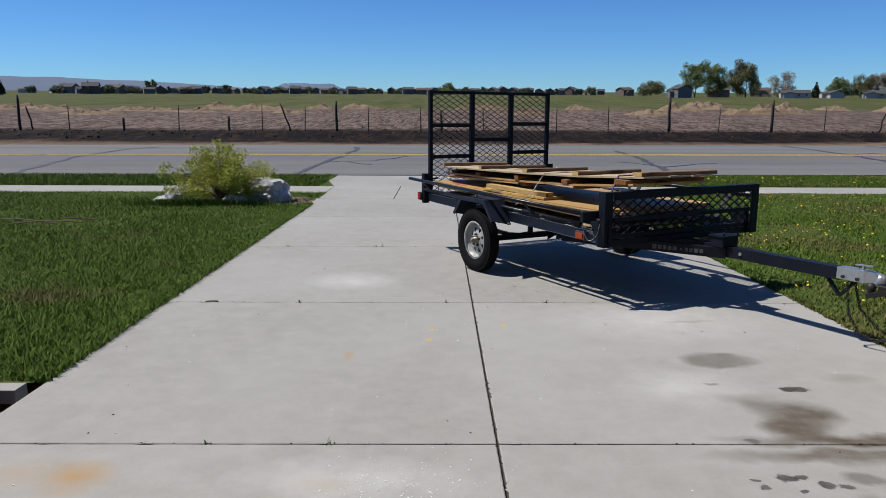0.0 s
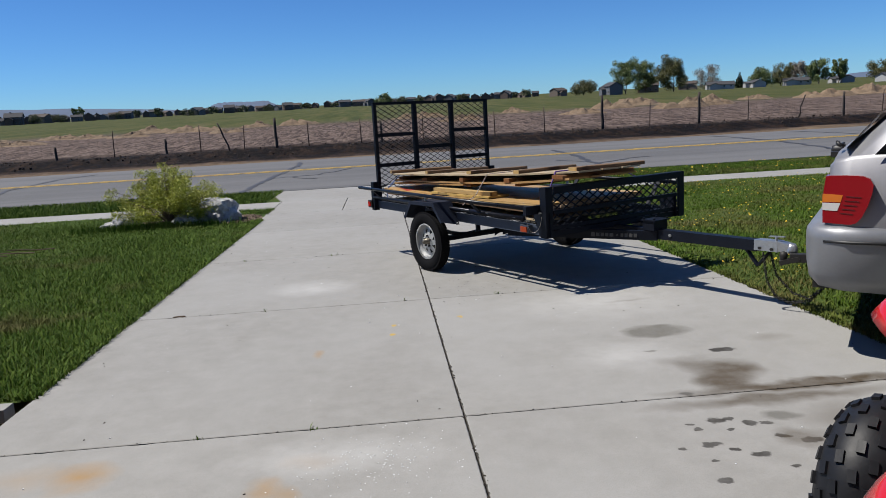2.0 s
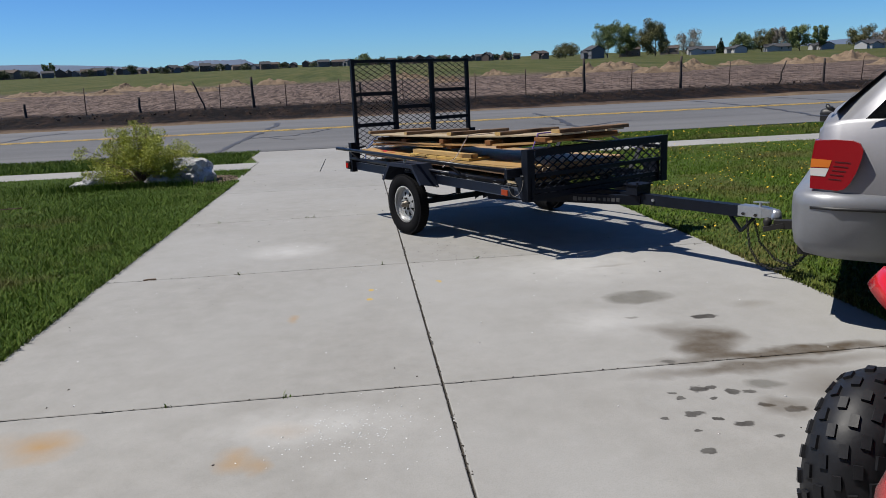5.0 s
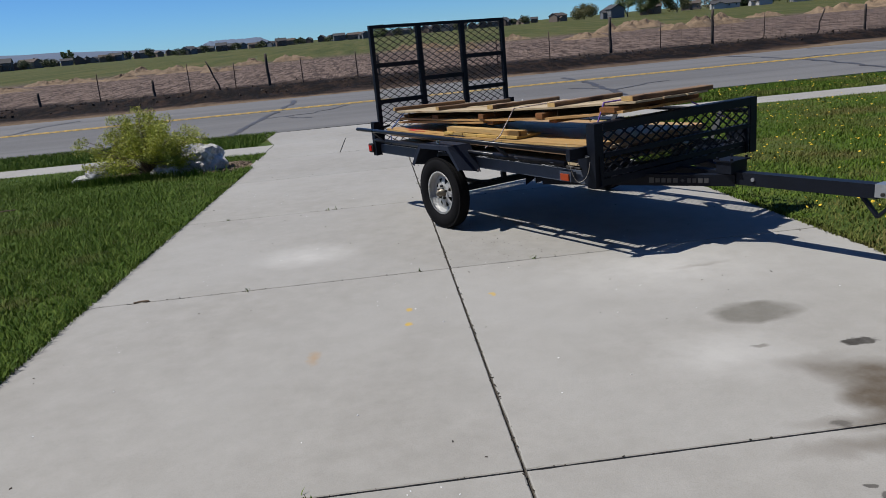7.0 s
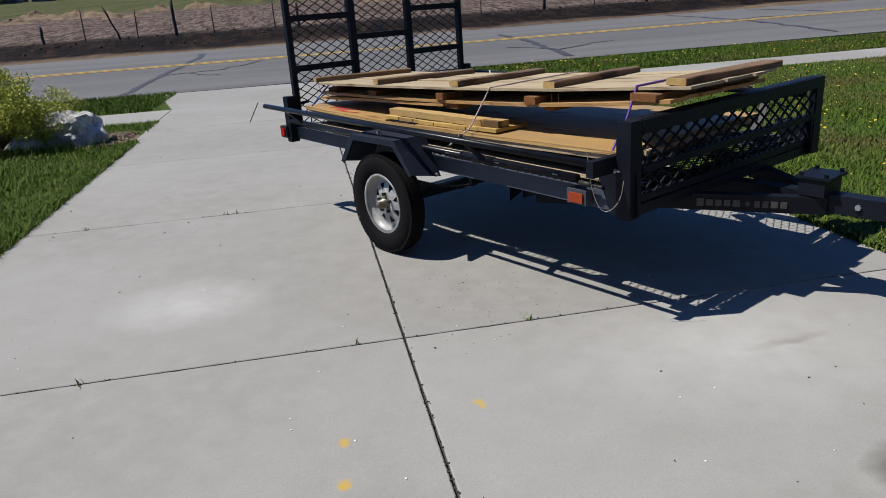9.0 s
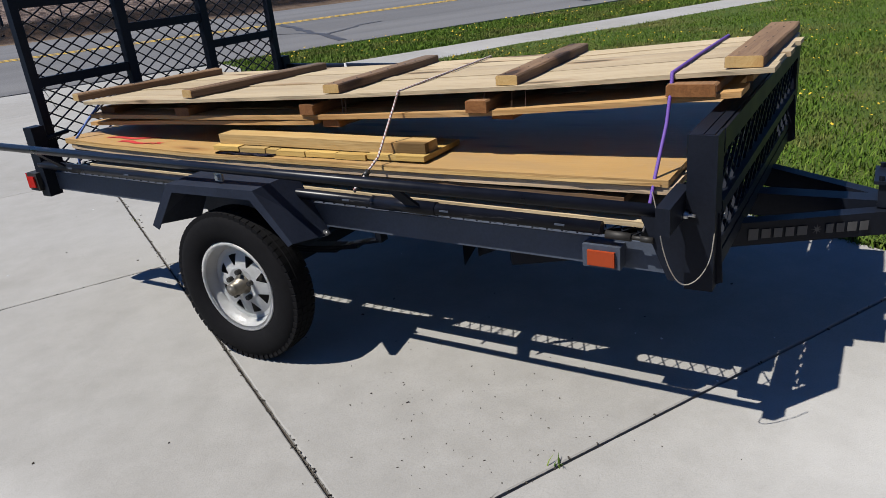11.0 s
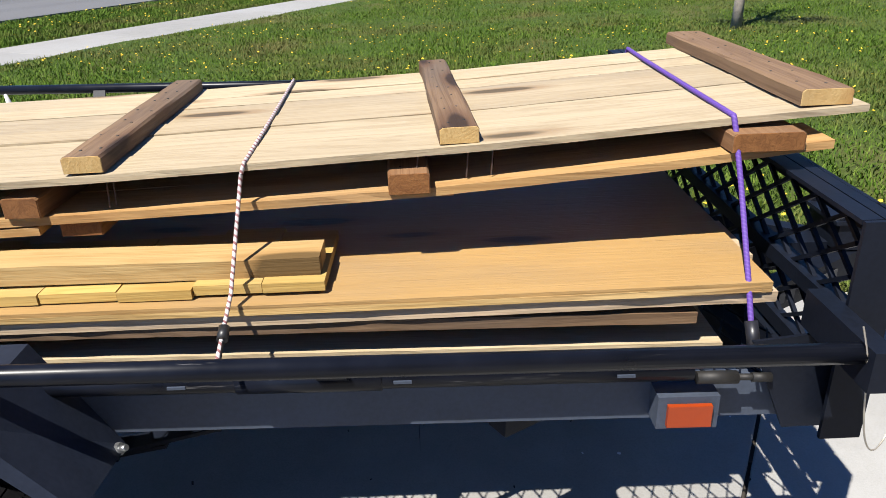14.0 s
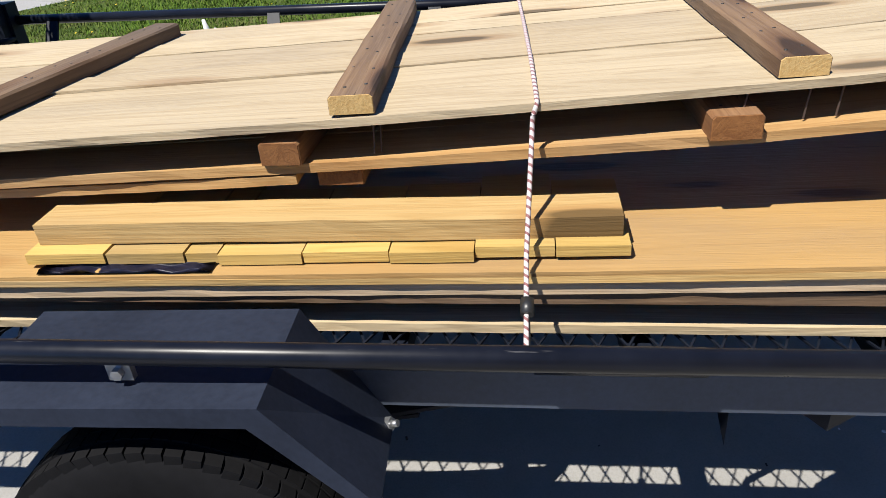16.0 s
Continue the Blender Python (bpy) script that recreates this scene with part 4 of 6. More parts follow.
for q in (((-0.165, 0.815), (-0.165, 0.90)), ((-0.160, 0.90), (-0.05, 0.96))):
    (ax, ay), (bx, by) = q
    v = [bm.verts.new(p) for p in ((ax, ay, 0.478), (bx, by, 0.478), (bx, by, 0.43), (ax, ay, 0.395))]
    bm.faces.new(v)
bmesh.ops.solidify(bm, geom=list(bm.faces), thickness=0.004)
part("plate_bracket", bm, STEEL, trailer)

# ---- the load on the trailer ----
def lerp_table(table):
    xs, zs = zip(*table)
    return lambda x: float(np.interp(x, xs, zs))


def bent_board(bm, x0, x1, y0, y1, z_at, thick, rng, steps=44, skew=0.0, ragged=0.0022):
    """One sawn board along x that follows a sag, with worn, uneven edges."""
    last = None
    lift, cup, seed = rng.uniform(-0.002, 0.002), rng.uniform(-0.0015, 0.0015), rng.uniform(0, 90)
    worn = lambda x, k: ragged * (0.6 * noise.noise(Vector((x * 3, seed, k))) + 0.9 * noise.noise(Vector((x * 17, seed, k + 5))) + 0.7 * noise.noise(Vector((x * 45, seed, k + 9))))
    gap = rng.uniform(0.0006, 0.0022)
    for i in range(steps + 1):
        u = i / steps
        x = x0 + (x1 - x0) * u
        z = z_at(x) + lift + cup * math.sin(6 * u)
        s = skew * x
        a, b = y0 + s + gap, y1 + s - gap
        ring = [bm.verts.new(p) for p in ((x, a + worn(x, 0), z), (x, b + worn(x, 1), z), (x, b + worn(x, 2), z + thick), (x, a + worn(x, 3), z + thick + 0.4 * worn(x, 4)))]
        if last:
            for k in range(4):
                bm.faces.new((last[k], last[(k + 1) % 4], ring[(k + 1) % 4], ring[k]))
        else:
            bm.faces.new(ring[::-1])
        last = ring
    bm.faces.new(last)


def cleat(name, x, y0, y1, z, w, h, turn, parent, rng, material=CLEAT):
    """A short two-by-four across the boards; grain runs along its length."""
    ln = y1 - y0
    bm = bmesh.new()
    last, seed, n = None, rng.uniform(0, 90), 22
    rub = lambda u, k: 0.0035 * noise.noise(Vector((u * 3.1, seed, k))) + 0.0016 * noise.noise(Vector((u * 11, seed, k + 7)))
    c = 0.0045
    for i in range(n + 1):
        u = i / n
        px, e = -ln / 2 + ln * u, rub(u, 0)
        edge = [(-w / 2 + e, 0), (w / 2 + rub(u, 1), 0), (w / 2 + rub(u, 1), h - c), (w / 2 - c + rub(u, 2), h + 0.5 * rub(u, 3)), (-w / 2 + c + rub(u, 4), h + 0.5 * rub(u, 5)), (-w / 2 + e, h - c)]
        ring = [bm.verts.new((px, py, pz)) for py, pz in edge]
        if last:
            for k in range(6):
                bm.faces.new((last[k], last[(k + 1) % 6], ring[(k + 1) % 6], ring[k]))
        else:
            bm.faces.new(ring[::-1])
        last = ring
    bm.faces.new(last)
    ob = part(name, bm, material, parent)
    ob.matrix_local = Matrix.Translation((x, (y0 + y1) / 2, z)) @ Matrix.Rotation(radians(90 + turn), 4, "Z") @ Matrix.Rotation(rng.uniform(-0.01, 0.01), 4, "Y")
    for e in (-1, 1):
        bm = bmesh.new()
        k = 0.0 if e < 0 else 1.0
        edge = [(-w / 2 + rub(k, 0), 0), (w / 2 + rub(k, 1), 0), (w / 2 + rub(k, 1), h - c), (w / 2 - c + rub(k, 2), h + 0.5 * rub(k, 3)), (-w / 2 + c + rub(k, 4), h + 0.5 * rub(k, 5)), (-w / 2 + rub(k, 0), h - c)]
        near, far = ([bm.verts.new((e * (ln / 2 + d), py * q, h / 2 + (pz - h / 2) * q)) for py, pz in edge] for d, q in ((0.0003, 0.985), (0.0016, 0.955)))
        bm.faces.new(far)
        for i in range(6):
            bm.faces.new((near[i], near[(i + 1) % 6], far[(i + 1) % 6], far[i]))
        part("end_grain", bm, PINE_FRESH if material is CLEAT else END_WARM, ob)
    bm = bmesh.new()
    for i in range(14):
        px, py = -ln / 2 + ln * (i // 2 + 0.5) / 7 + rng.uniform(-0.02, 0.02), (0.22 if i % 2 else -0.18) * w + rng.uniform(-0.006, 0.006)
        lathe(bm, [(0.0, h + 0.0012), (0.0026, h + 0.0010), (0.003, h - 0.003)], 6, "z", (px, py, 0))
    tagged(part("nail_head", bm, DARK, ob), kind="stuff")
    return ob


def fence_panel(label, x0, x1, ys, z_at, thick, material, cleats, seed, skew=0.0, cleat_wood=CLEAT):
    rng = random.Random(seed)
    top = thing("pallet_panel", label, "wooden panel", TRAILER, "stacked wooden panels")
    for y0, y1 in zip(ys, ys[1:]):
        bm = bmesh.new()
        bent_board(bm, x0 + rng.uniform(0, 0.05), x1 - rng.uniform(0, 0.04), y0, y1, z_at, thick, rng, skew=skew)
        part("board", bm, material, top)
    for x, a, b, above, w, h, turn in cleats:
        z = z_at(x) + thick + 0.001 if above else z_at(x) - h - 0.001
        cleat("cleat", x, a + skew * x, b + skew * x, z, w, h, turn, top, rng, cleat_wood)
    return top


def spread(y0, y1, n, seed):
    rng = random.Random(seed)
    return [y0] + [y0 + (y1 - y0) * (i + rng.uniform(-0.15, 0.15)) / n for i in range(1, n)] + [y1]


tilted = lambda z: (lambda x: z - PITCH * x)
low = lerp_table(((-2.2, 0.716), (-1.9, 0.700), (-1.3, 0.682), (-0.4, 0.680), (0.5, 0.683)))
fence_panel("lowest slatted wooden panel of rough boards lying on the trailer floor", -2.1, 0.415, spread(0.874, 1.97, 7, 1), tilted(0.561), 0.016, PINE, [], 11)
fence_panel("brown board panel in the middle of the stack", -2.15, 0.36, spread(0.858, 1.98, 7, 2), tilted(0.628), 0.022, CLEAT,
            [(x, 1.0, 1.8, False, 0.085, 0.047, 0) for x in (-1.8, -1.0, -0.2, 0.25)], 12)
fence_panel("board panel with pale front ends under the top sheet", -2.15, 0.495, spread(0.853, 1.99, 7, 3), lambda x: low(x) - 0.021, 0.020, PINE_EDGE, [], 13)


def sheet():
    """The wide board sheet that catches the sun along its near edge."""
    rng = random.Random(5)
    top = thing("board_sheet", "wide tan board sheet with a split pale edge", "wood sheet", TRAILER)
    bm = bmesh.new()
    bent_board(bm, -2.17, 0.455, 0.849, 2.01, low, 0.020, rng, 40, ragged=0.0012)
    part("panel", bm, PLY, top)
    bm = bmesh.new()
    bent_board(bm, -2.1, 0.435, 0.8455, 0.8485, lambda x: low(x) + 0.003, 0.011, rng, 14)
    part("split_edge", bm, PINE_FRESH, top, "pale splintered edge")
    red = plain("red_spray_paint", (0.55, 0.03, 0.03), 0.7)
    for k, (ax, ay, bx, by) in enumerate(((-1.98, 0.93, -1.70, 0.99), (-1.86, 0.90, -1.62, 0.91), (-1.66, 0.90, -1.60, 0.97))):
        bm = bmesh.new()
        last = None
        for i in range(9):
            u = i / 8
            x, y = ax + (bx - ax) * u, ay + (by - ay) * u + 0.01 * math.sin(9 * u)
            w = 0.012 * (0.6 + 0.5 * math.sin(3 * u + k))
            pair = [bm.verts.new((x, y - w, low(x) + 0.0235)), bm.verts.new((x, y + w, low(x) + 0.0235))]
            if last:
                bm.faces.new((last[0], pair[0], pair[1], last[1]))
            last = pair
        part("paint_stroke", bm, red, top, "red spray-paint stroke")


sheet()
second = lerp_table(((-2.15, 0.806), (-1.45, 0.808), (-0.74, 0.816), (-0.15, 0.832), (0.3, 0.862), (0.6, 0.890)))
third = lerp_table(((-2.15, 0.766), (-1.5, 0.784), (-0.8, 0.7965)))
first = lerp_table(((-2.05, 0.876), (-1.4, 0.882), (-0.72, 0.893), (-0.03, 0.912), (0.5, 0.940), (0.7, 0.949)))
fence_panel("short slatted wooden panel pressed under the weathered one", -2.14, -0.80, spread(0.968, 1.75, 5, 6), third, 0.016, PINE_WARM, [], 14)
fence_panel("weathered slatted wooden panel with cross cleats propping the top one", -2.14, 0.60, spread(0.985, 1.78, 6, 7), second, 0.016, PINE_WARM,
            [(-2.0, 1.01, 1.75, True, 0.09, 0.03, 2), (-1.50, 0.985, 1.78, True, 0.08, 0.033, 1), (-0.823, 0.976, 1.78, True, 0.068, 0.038, -3), (-0.178, 0.972, 1.8, True, 0.074, 0.038, 2),
             (0.475, 0.975, 1.8, True, 0.13, 0.034, 0), (-0.76, 1.0, 1.7, False, 0.075, 0.028, 0), (-0.12, 1.06, 1.7, False, 0.075, 0.024, 0)], 15, 0.02, BLOCK)
fence_panel("topmost pale pine slatted wooden panel with weathered cross cleats", -2.05, 0.69, spread(0.995, 1.725, 6, 8), first, 0.013, PINE,
            [(-2.0, 0.99, 1.68, True, 0.066, 0.03, -14), (-1.36, 1.0, 1.69, True, 0.066, 0.03, -10), (-0.735, 1.003, 1.715, True, 0.068, 0.03, 2),
             (-0.09, 1.01, 1.73, True, 0.07, 0.03, 3), (0.595, 1.01, 1.80, True, 0.095, 0.03, 0)], 16, 0.05)


def nails():
    for x, y in ((-0.15, 1.0), (-0.06, 1.01), (-0.015, 1.01), (-0.70, 0.985), (-0.69, 0.99)):
        bm = bmesh.new()
        z = second(x) + 0.018
        tube(bm, [(x, y, z + (0.03 if x == -0.15 else 0.004)), (x + 0.004, y, z + 0.058)], 0.0016, 5)
        thing("nail", "bent rusty nail sticking out of the boards", "nail", TRAILER, "loose nails", bm=bm, material=RUST_IRON)


nails()


def short_panel():
    rng = random.Random(21)
    top = thing("picket_offcut", "short offcut of pale pickets nailed to a warped two-by-four", "lumber offcut", TRAILER)
    xs = [-1.265, -1.13, -1.00, -0.945, -0.81, -0.675, -0.545, -0.425, -0.315]
    sag = lambda x: 0.018 * ((x + 0.78) / 0.47) ** 2 * 0.4
    for a, b in zip(xs, xs[1:]):
        bm = bmesh.new()
        y0 = 0.878 + rng.uniform(-0.004, 0.006)
        box(bm, a + 0.001, b - 0.001, y0, 1.13 + rng.uniform(-0.02, 0.02), 0.703 + sag(a), 0.721 + sag(a))
        bm.transform(Matrix.Translation((0, 0, rng.uniform(0, 0.002))))
        part("picket", bm, PICKET, top, bevel=0.002)
    bm = bmesh.new()
    bent_board(bm, -1.255, -0.325, 0.905, 0.985, lambda x: 0.7235 + sag(x) + 0.006 * math.sin(5 * x), 0.036, rng, 12)
    part("two_by_four", bm, PINE_FRESH, top, "warped pale two-by-four")


short_panel()


def scrap():
    bm = bmesh.new()
    rng = random.Random(4)
    grid = [[bm.verts.new((-1.24 + 0.032 * i, 0.885 - 0.010 * j, 0.7045 + 0.004 * math.sin(3.1 * i + j) + rng.uniform(0, 0.004))) for j in range(4)] for i in range(10)]
    for a, b in zip(grid, grid[1:]):
        for k in range(3):
            bm.faces.new((a[k], b[k], b[k + 1], a[k + 1])).smooth = True
    bmesh.ops.solidify(bm, geom=list(bm.faces), thickness=0.0015)
    thing("plastic_scrap", "crumpled dark blue plastic scrap under the offcut", "plastic scrap", TRAILER, bm=bm, material=plain("dark_plastic", (0.02, 0.02, 0.045), 0.35, vary=0.4))


scrap()


def cord(name, label, points, r, a, b, stripes):
    """A braided cord; two colours wind round it."""
    n = Nodes(name + "_braid", 0.7)
    w = n.t.nodes.new("ShaderNodeTexWave")
    w.inputs["Scale"].default_value = stripes
    w.bands_direction = "DIAGONAL"
    w.inputs["Distortion"].default_value = 1.5
    n.link(n.co.outputs["Object"], w.inputs["Vector"])
    n.color(n.ramp(w.outputs["Fac"], (0.68, a), (0.74, b)))
    bm = bmesh.new()
    dense = []
    for p, q in zip(points, points[1:]):
        for i in range(6):
            dense.append(Vector(p).lerp(Vector(q), i / 6))
    dense.append(Vector(points[-1]))
    tube(bm, dense, r, 8)
    return thing(name, label, "cord", TRAILER, bm=bm, material=n.m)


rope = cord("tie_rope", "white and red flecked rope tied over the lumber",
            [(-0.47, 0.70, 0.66), (-0.468, 0.845, 0.728), (-0.455, 0.968, 0.895), (-0.448, 0.972, 0.914), (-0.455, 1.2, 0.917), (-0.468, 1.5, 0.918), (-0.478, 1.70, 0.919), (-0.48, 1.73, 0.89), (-0.485, 1.79, 0.72)], 0.0038, (0.60, 0.56, 0.55), (0.25, 0.10, 0.10), 34)
bm = bmesh.new()
tube(bm, [(-0.468, 0.76, 0.688), (-0.468, 0.782, 0.699)], 0.0095, 10)
tube(bm, [(-0.468, 0.70, 0.655), (-0.468, 0.757, 0.686)], 0.004, 8)
part("end_cap", bm, plain("black_plastic", (0.02, 0.02, 0.02), 0.4), rope, "black plastic hook end")
strap = cord("bungee_cord", "purple bungee cord hooked over the lumber",
             [(0.412, 0.80, 0.60), (0.416, 0.86, 0.70), (0.423, 0.95, 0.83), (0.421, 1.006, 0.932), (0.419, 1.016, 0.953), (0.419, 1.3, 0.9545), (0.421, 1.60, 0.955), (0.424, 1.765, 0.956), (0.42, 1.80, 0.90), (0.43, 2.40, 0.66)], 0.0052, (0.105, 0.045, 0.30), (0.15, 0.07, 0.37), 60)
bm = bmesh.new()
tube(bm, [(0.412, 0.795, 0.605), (0.412, 0.822, 0.645)], 0.0115, 10)
tube(bm, [(0.412, 0.77, 0.585), (0.412, 0.80, 0.605), (0.412, 0.815, 0.585)], 0.0035, 6)
part("end_cap", bm, plain("black_hook_plastic", (0.02, 0.02, 0.025), 0.4), strap, "ribbed black hook end")
cord("blue_cord", "blue cord tied down at the rear of the load",
     [(-2.13, 0.86, 0.56), (-2.12, 0.86, 0.72), (-2.09, 0.93, 0.80), (-2.06, 0.985, 0.86), (-2.04, 1.02, 0.90)], 0.005, (0.05, 0.12, 0.45), (0.1, 0.2, 0.5), 20)
bm = bmesh.new()
tube(bm, [(-1.265, 1.735, 0.826), (-1.258, 1.742, 0.868), (-1.262, 1.738, 0.903)], 0.014, 7, taper=0.004)
tube(bm, [(-1.252, 1.735, 0.826), (-1.240, 1.740, 0.862), (-1.236, 1.744, 0.880)], 0.010, 7, taper=0.004)
thing("white_tag", "small white rag tucked between the boards", "rag", TRAILER, bm=bm, material=plain("white_rag", (0.7, 0.7, 0.7), 0.8))

# ---- lawns, beds and planting ----
def lawn(label, x0, x1, y0, y1, lift=0.0, skew_far=0.0):
    nx, ny = max(2, int((x1 - x0) / 0.5)), max(2, int((y1 - y0) / 0.25))
    xs, ys = np.linspace(x0, x1, nx + 1), np.linspace(y0, y1, ny + 1)
    X, Y = np.meshgrid(xs, ys)
    if skew_far:
        Y = Y + skew_far * X * (Y - y0) / (y1 - y0)
    bump = np.vectorize(lambda a, b: noise.noise(Vector((a * 0.7, b * 0.7, 9.0))))(X, Y)
    Z = slope_z(np.minimum(Y, 12.3)) + lift + 0.025 * bump
    i = np.arange(X.size).reshape(X.shape)
    f = np.stack([i[:-1, :-1], i[:-1, 1:], i[1:, 1:], i[1:, :-1]], -1).reshape(-1, 4)
    ob = raw("lawn", np.stack([X, Y, Z], -1).reshape(-1, 3), f, TURF, True)
    return tagged(ob, label, "lawn", kind="structure")


def blades(label, pts, h0, h1, w, material, seed, lean=0.5):
    """Many thin bent grass blades."""
    rng = np.random.default_rng(seed)
    n = len(pts)
    z = slope_z(np.minimum(pts[:, 1], 12.3)) - 0.005
    patch = np.array([noise.noise(Vector((a * 0.9, b * 0.9, 2.0))) for a, b in pts[:: max(1, n // 4000)]])
    grow = np.repeat(patch, max(1, n // 4000))[:n]
    grow = np.pad(grow, (0, n - len(grow)), mode="edge")
    h = rng.uniform(h0, h1, n)
    a = rng.uniform(0, math.tau, n)
    d = np.stack([np.cos(a), np.sin(a)], 1)
    side = np.stack([-d[:, 1], d[:, 0]], 1) * (w * rng.uniform(0.6, 1.3, n))[:, None]
    bend = d * (h * rng.uniform(0.1, lean, n))[:, None]
    b0 = np.column_stack([pts - side, z])
    b1 = np.column_stack([pts + side, z])
    m0 = np.column_stack([pts - side * 0.8 + bend * 0.35, z + h * 0.6])
    m1 = np.column_stack([pts + side * 0.8 + bend * 0.35, z + h * 0.6])
    t = np.column_stack([pts + bend, z + h * 0.95])
    v = np.stack([b0, b1, m0, m1, t], 1).reshape(-1, 3)
    k = np.arange(n)[:, None] * 5
    f = np.concatenate([k + [0, 1, 3], k + [0, 3, 2], k + [2, 3, 4]], 1).reshape(-1, 3)
    ob = raw("grass", v, f, material)
    return tagged(ob, label, "grass", kind="stuff")


def scatter(n, x0, x1, y0, y1, rng, near=None, power=1.0):
    """Random places, thicker towards one point."""
    p = np.column_stack([rng.uniform(x0, x1, n * 3), rng.uniform(y0, y1, n * 3)])
    if near is not None:
        d = np.hypot(p[:, 0] - near[0], p[:, 1] - near[1])
        keep = rng.uniform(0, 1, len(p)) < np.clip((near[2] / np.maximum(d, 0.1)) ** power, 0, 1)
        p = p[keep]
    return p[:n]


BED_X, BED_Y = -3.55, 6.75


def off_bed(p):
    beside = ((p[:, 0] + 2.68) / 0.40) ** 2 + ((p[:, 1] - 6.85) / 0.62) ** 2 > 1.0
    return p[beside & (((p[:, 0] - BED_X) / 1.25) ** 2 + ((p[:, 1] - BED_Y) / 0.62) ** 2 > 1.0)]


rng = np.random.default_rng(3)
EDGE_L, EDGE_R = LEFT - 0.02, RIGHT + 0.03
lawn("lush green lawn beside the drive", -45, EDGE_L - 0.03, -1.72, 8.27)
lawn("green verge between walk and road", -45, LEFT - 0.08, 9.58, 12.55, -0.03, 0.03)
lawn("lawn with dry patches and dandelions", EDGE_R, 60, -14, 8.27)
lawn("dandelion verge between walk and road", RIGHT + 0.08, 60, 9.58, 12.55, -0.03, 0.03)
p = np.concatenate([scatter(270000, -8.5, EDGE_L, -1.7, 8.22, rng, (-1.5, -3.5, 5.0), 1.2), scatter(26000, -30, -8.5, -1.7, 8.22, rng)])
edge = np.column_stack([EDGE_L + 0.05 - np.abs(rng.normal(0, 0.08, 9000)), rng.uniform(-1.7, 6.4, 9000)])
blades("thick green lawn grass", off_bed(np.concatenate([p, edge])), 0.015, 0.058, 0.0034, GRASS, 1, 1.5)
p = np.concatenate([scatter(30000, -14, LEFT - 0.4, 9.6, 12.45, rng, (-2.5, 9, 6), 1.0), scatter(8000, -35, -14, 9.6, 12.3, rng)])
blades("uncut grass of the verge", p, 0.035, 0.08, 0.006, GRASS, 2, 0.9)
p = np.concatenate([scatter(230000, EDGE_R, 14, -3.5, 8.22, rng, (2.0, 2.0, 4.5), 1.0), scatter(50000, 14, 40, -12, 8.2, rng)])
edge = np.column_stack([EDGE_R - 0.06 + np.abs(rng.normal(0, 0.07, 7000)), rng.uniform(-3.4, 7.6, 7000)])
blades("lawn grass with dry straw", np.concatenate([p, edge]), 0.015, 0.05, 0.0038, GRASS_DRY, 4, 1.5)
p = np.concatenate([scatter(45000, RIGHT + 0.4, 16, 9.6, 12.5, rng, (3, 9, 7), 0.8), scatter(16000, 16, 50, 9.6, 12.9, rng)])
blades("uncut grass of the verge with dry straw", p, 0.03, 0.065, 0.006, GRASS_DRY, 5, 0.9)
rim = np.column_stack([rng.normal(BED_X - 0.5, 0.5, 3500), rng.normal(BED_Y - 0.66, 0.06, 3500)])
rim = rim[rim[:, 0] < LEFT - 0.1]
blades("taller grass along the bed", off_bed(rim), 0.06, 0.15, 0.005, GRASS, 6)


def dandelions(label, pts, r, seed):
    rng = np.random.default_rng(seed)
    bm = bmesh.new()
    for x, y in pts:
        z = float(slope_z(min(y, 12.3))) + rng.uniform(0.04, 0.10)
        q = r * rng.uniform(0.7, 1.2)
        tilt = Matrix.Translation((x, y, z)) @ Matrix.Rotation(rng.uniform(-0.6, 0.6), 4, "X") @ Matrix.Rotation(rng.uniform(-0.6, 0.6), 4, "Y")
        ring = [bm.verts.new(tilt @ Vector((math.cos(k * math.tau / 6) * q, math.sin(k * math.tau / 6) * q, 0))) for k in range(6)]
        mid, foot = bm.verts.new(tilt @ Vector((0, 0, q * 0.5))), bm.verts.new(tilt @ Vector((0, 0, -q * 0.4)))
        for k in range(6):
            bm.faces.new((ring[k], ring[(k + 1) % 6], mid)), bm.faces.new((ring[(k + 1) % 6], ring[k], foot))
    me = bpy.data.meshes.new("dandelions")
    bm.to_mesh(me)
    bm.free()
    me.materials.append(plain("dandelion_yellow", (0.75, 0.50, 0.02), 0.7, vary=0.2))
    tagged(new("dandelions", me), label, "dandelions", kind="stuff")


near = np.concatenate([rng.normal((c[0], c[1]), 0.35, (8, 2)) for c in rng.uniform((2.8, -2), (7.5, 7.8), (58, 2))])
far = np.concatenate([rng.normal((c[0], c[1]), 0.6, (12, 2)) for c in rng.uniform((6, -4), (26, 8), (80, 2))])
verge = np.column_stack([rng.uniform(3.5, 26, 330), rng.uniform(9.8, 12.4, 330)])
allp = np.concatenate([near, far])
allp = allp[(allp[:, 0] > RIGHT + 0.1) & (allp[:, 1] < 8.1)]
dandelions("yellow dandelions in flower across the lawn", allp, 0.0115, 1)
dandelions("yellow dandelions in flower along the verge", verge, 0.016, 2)


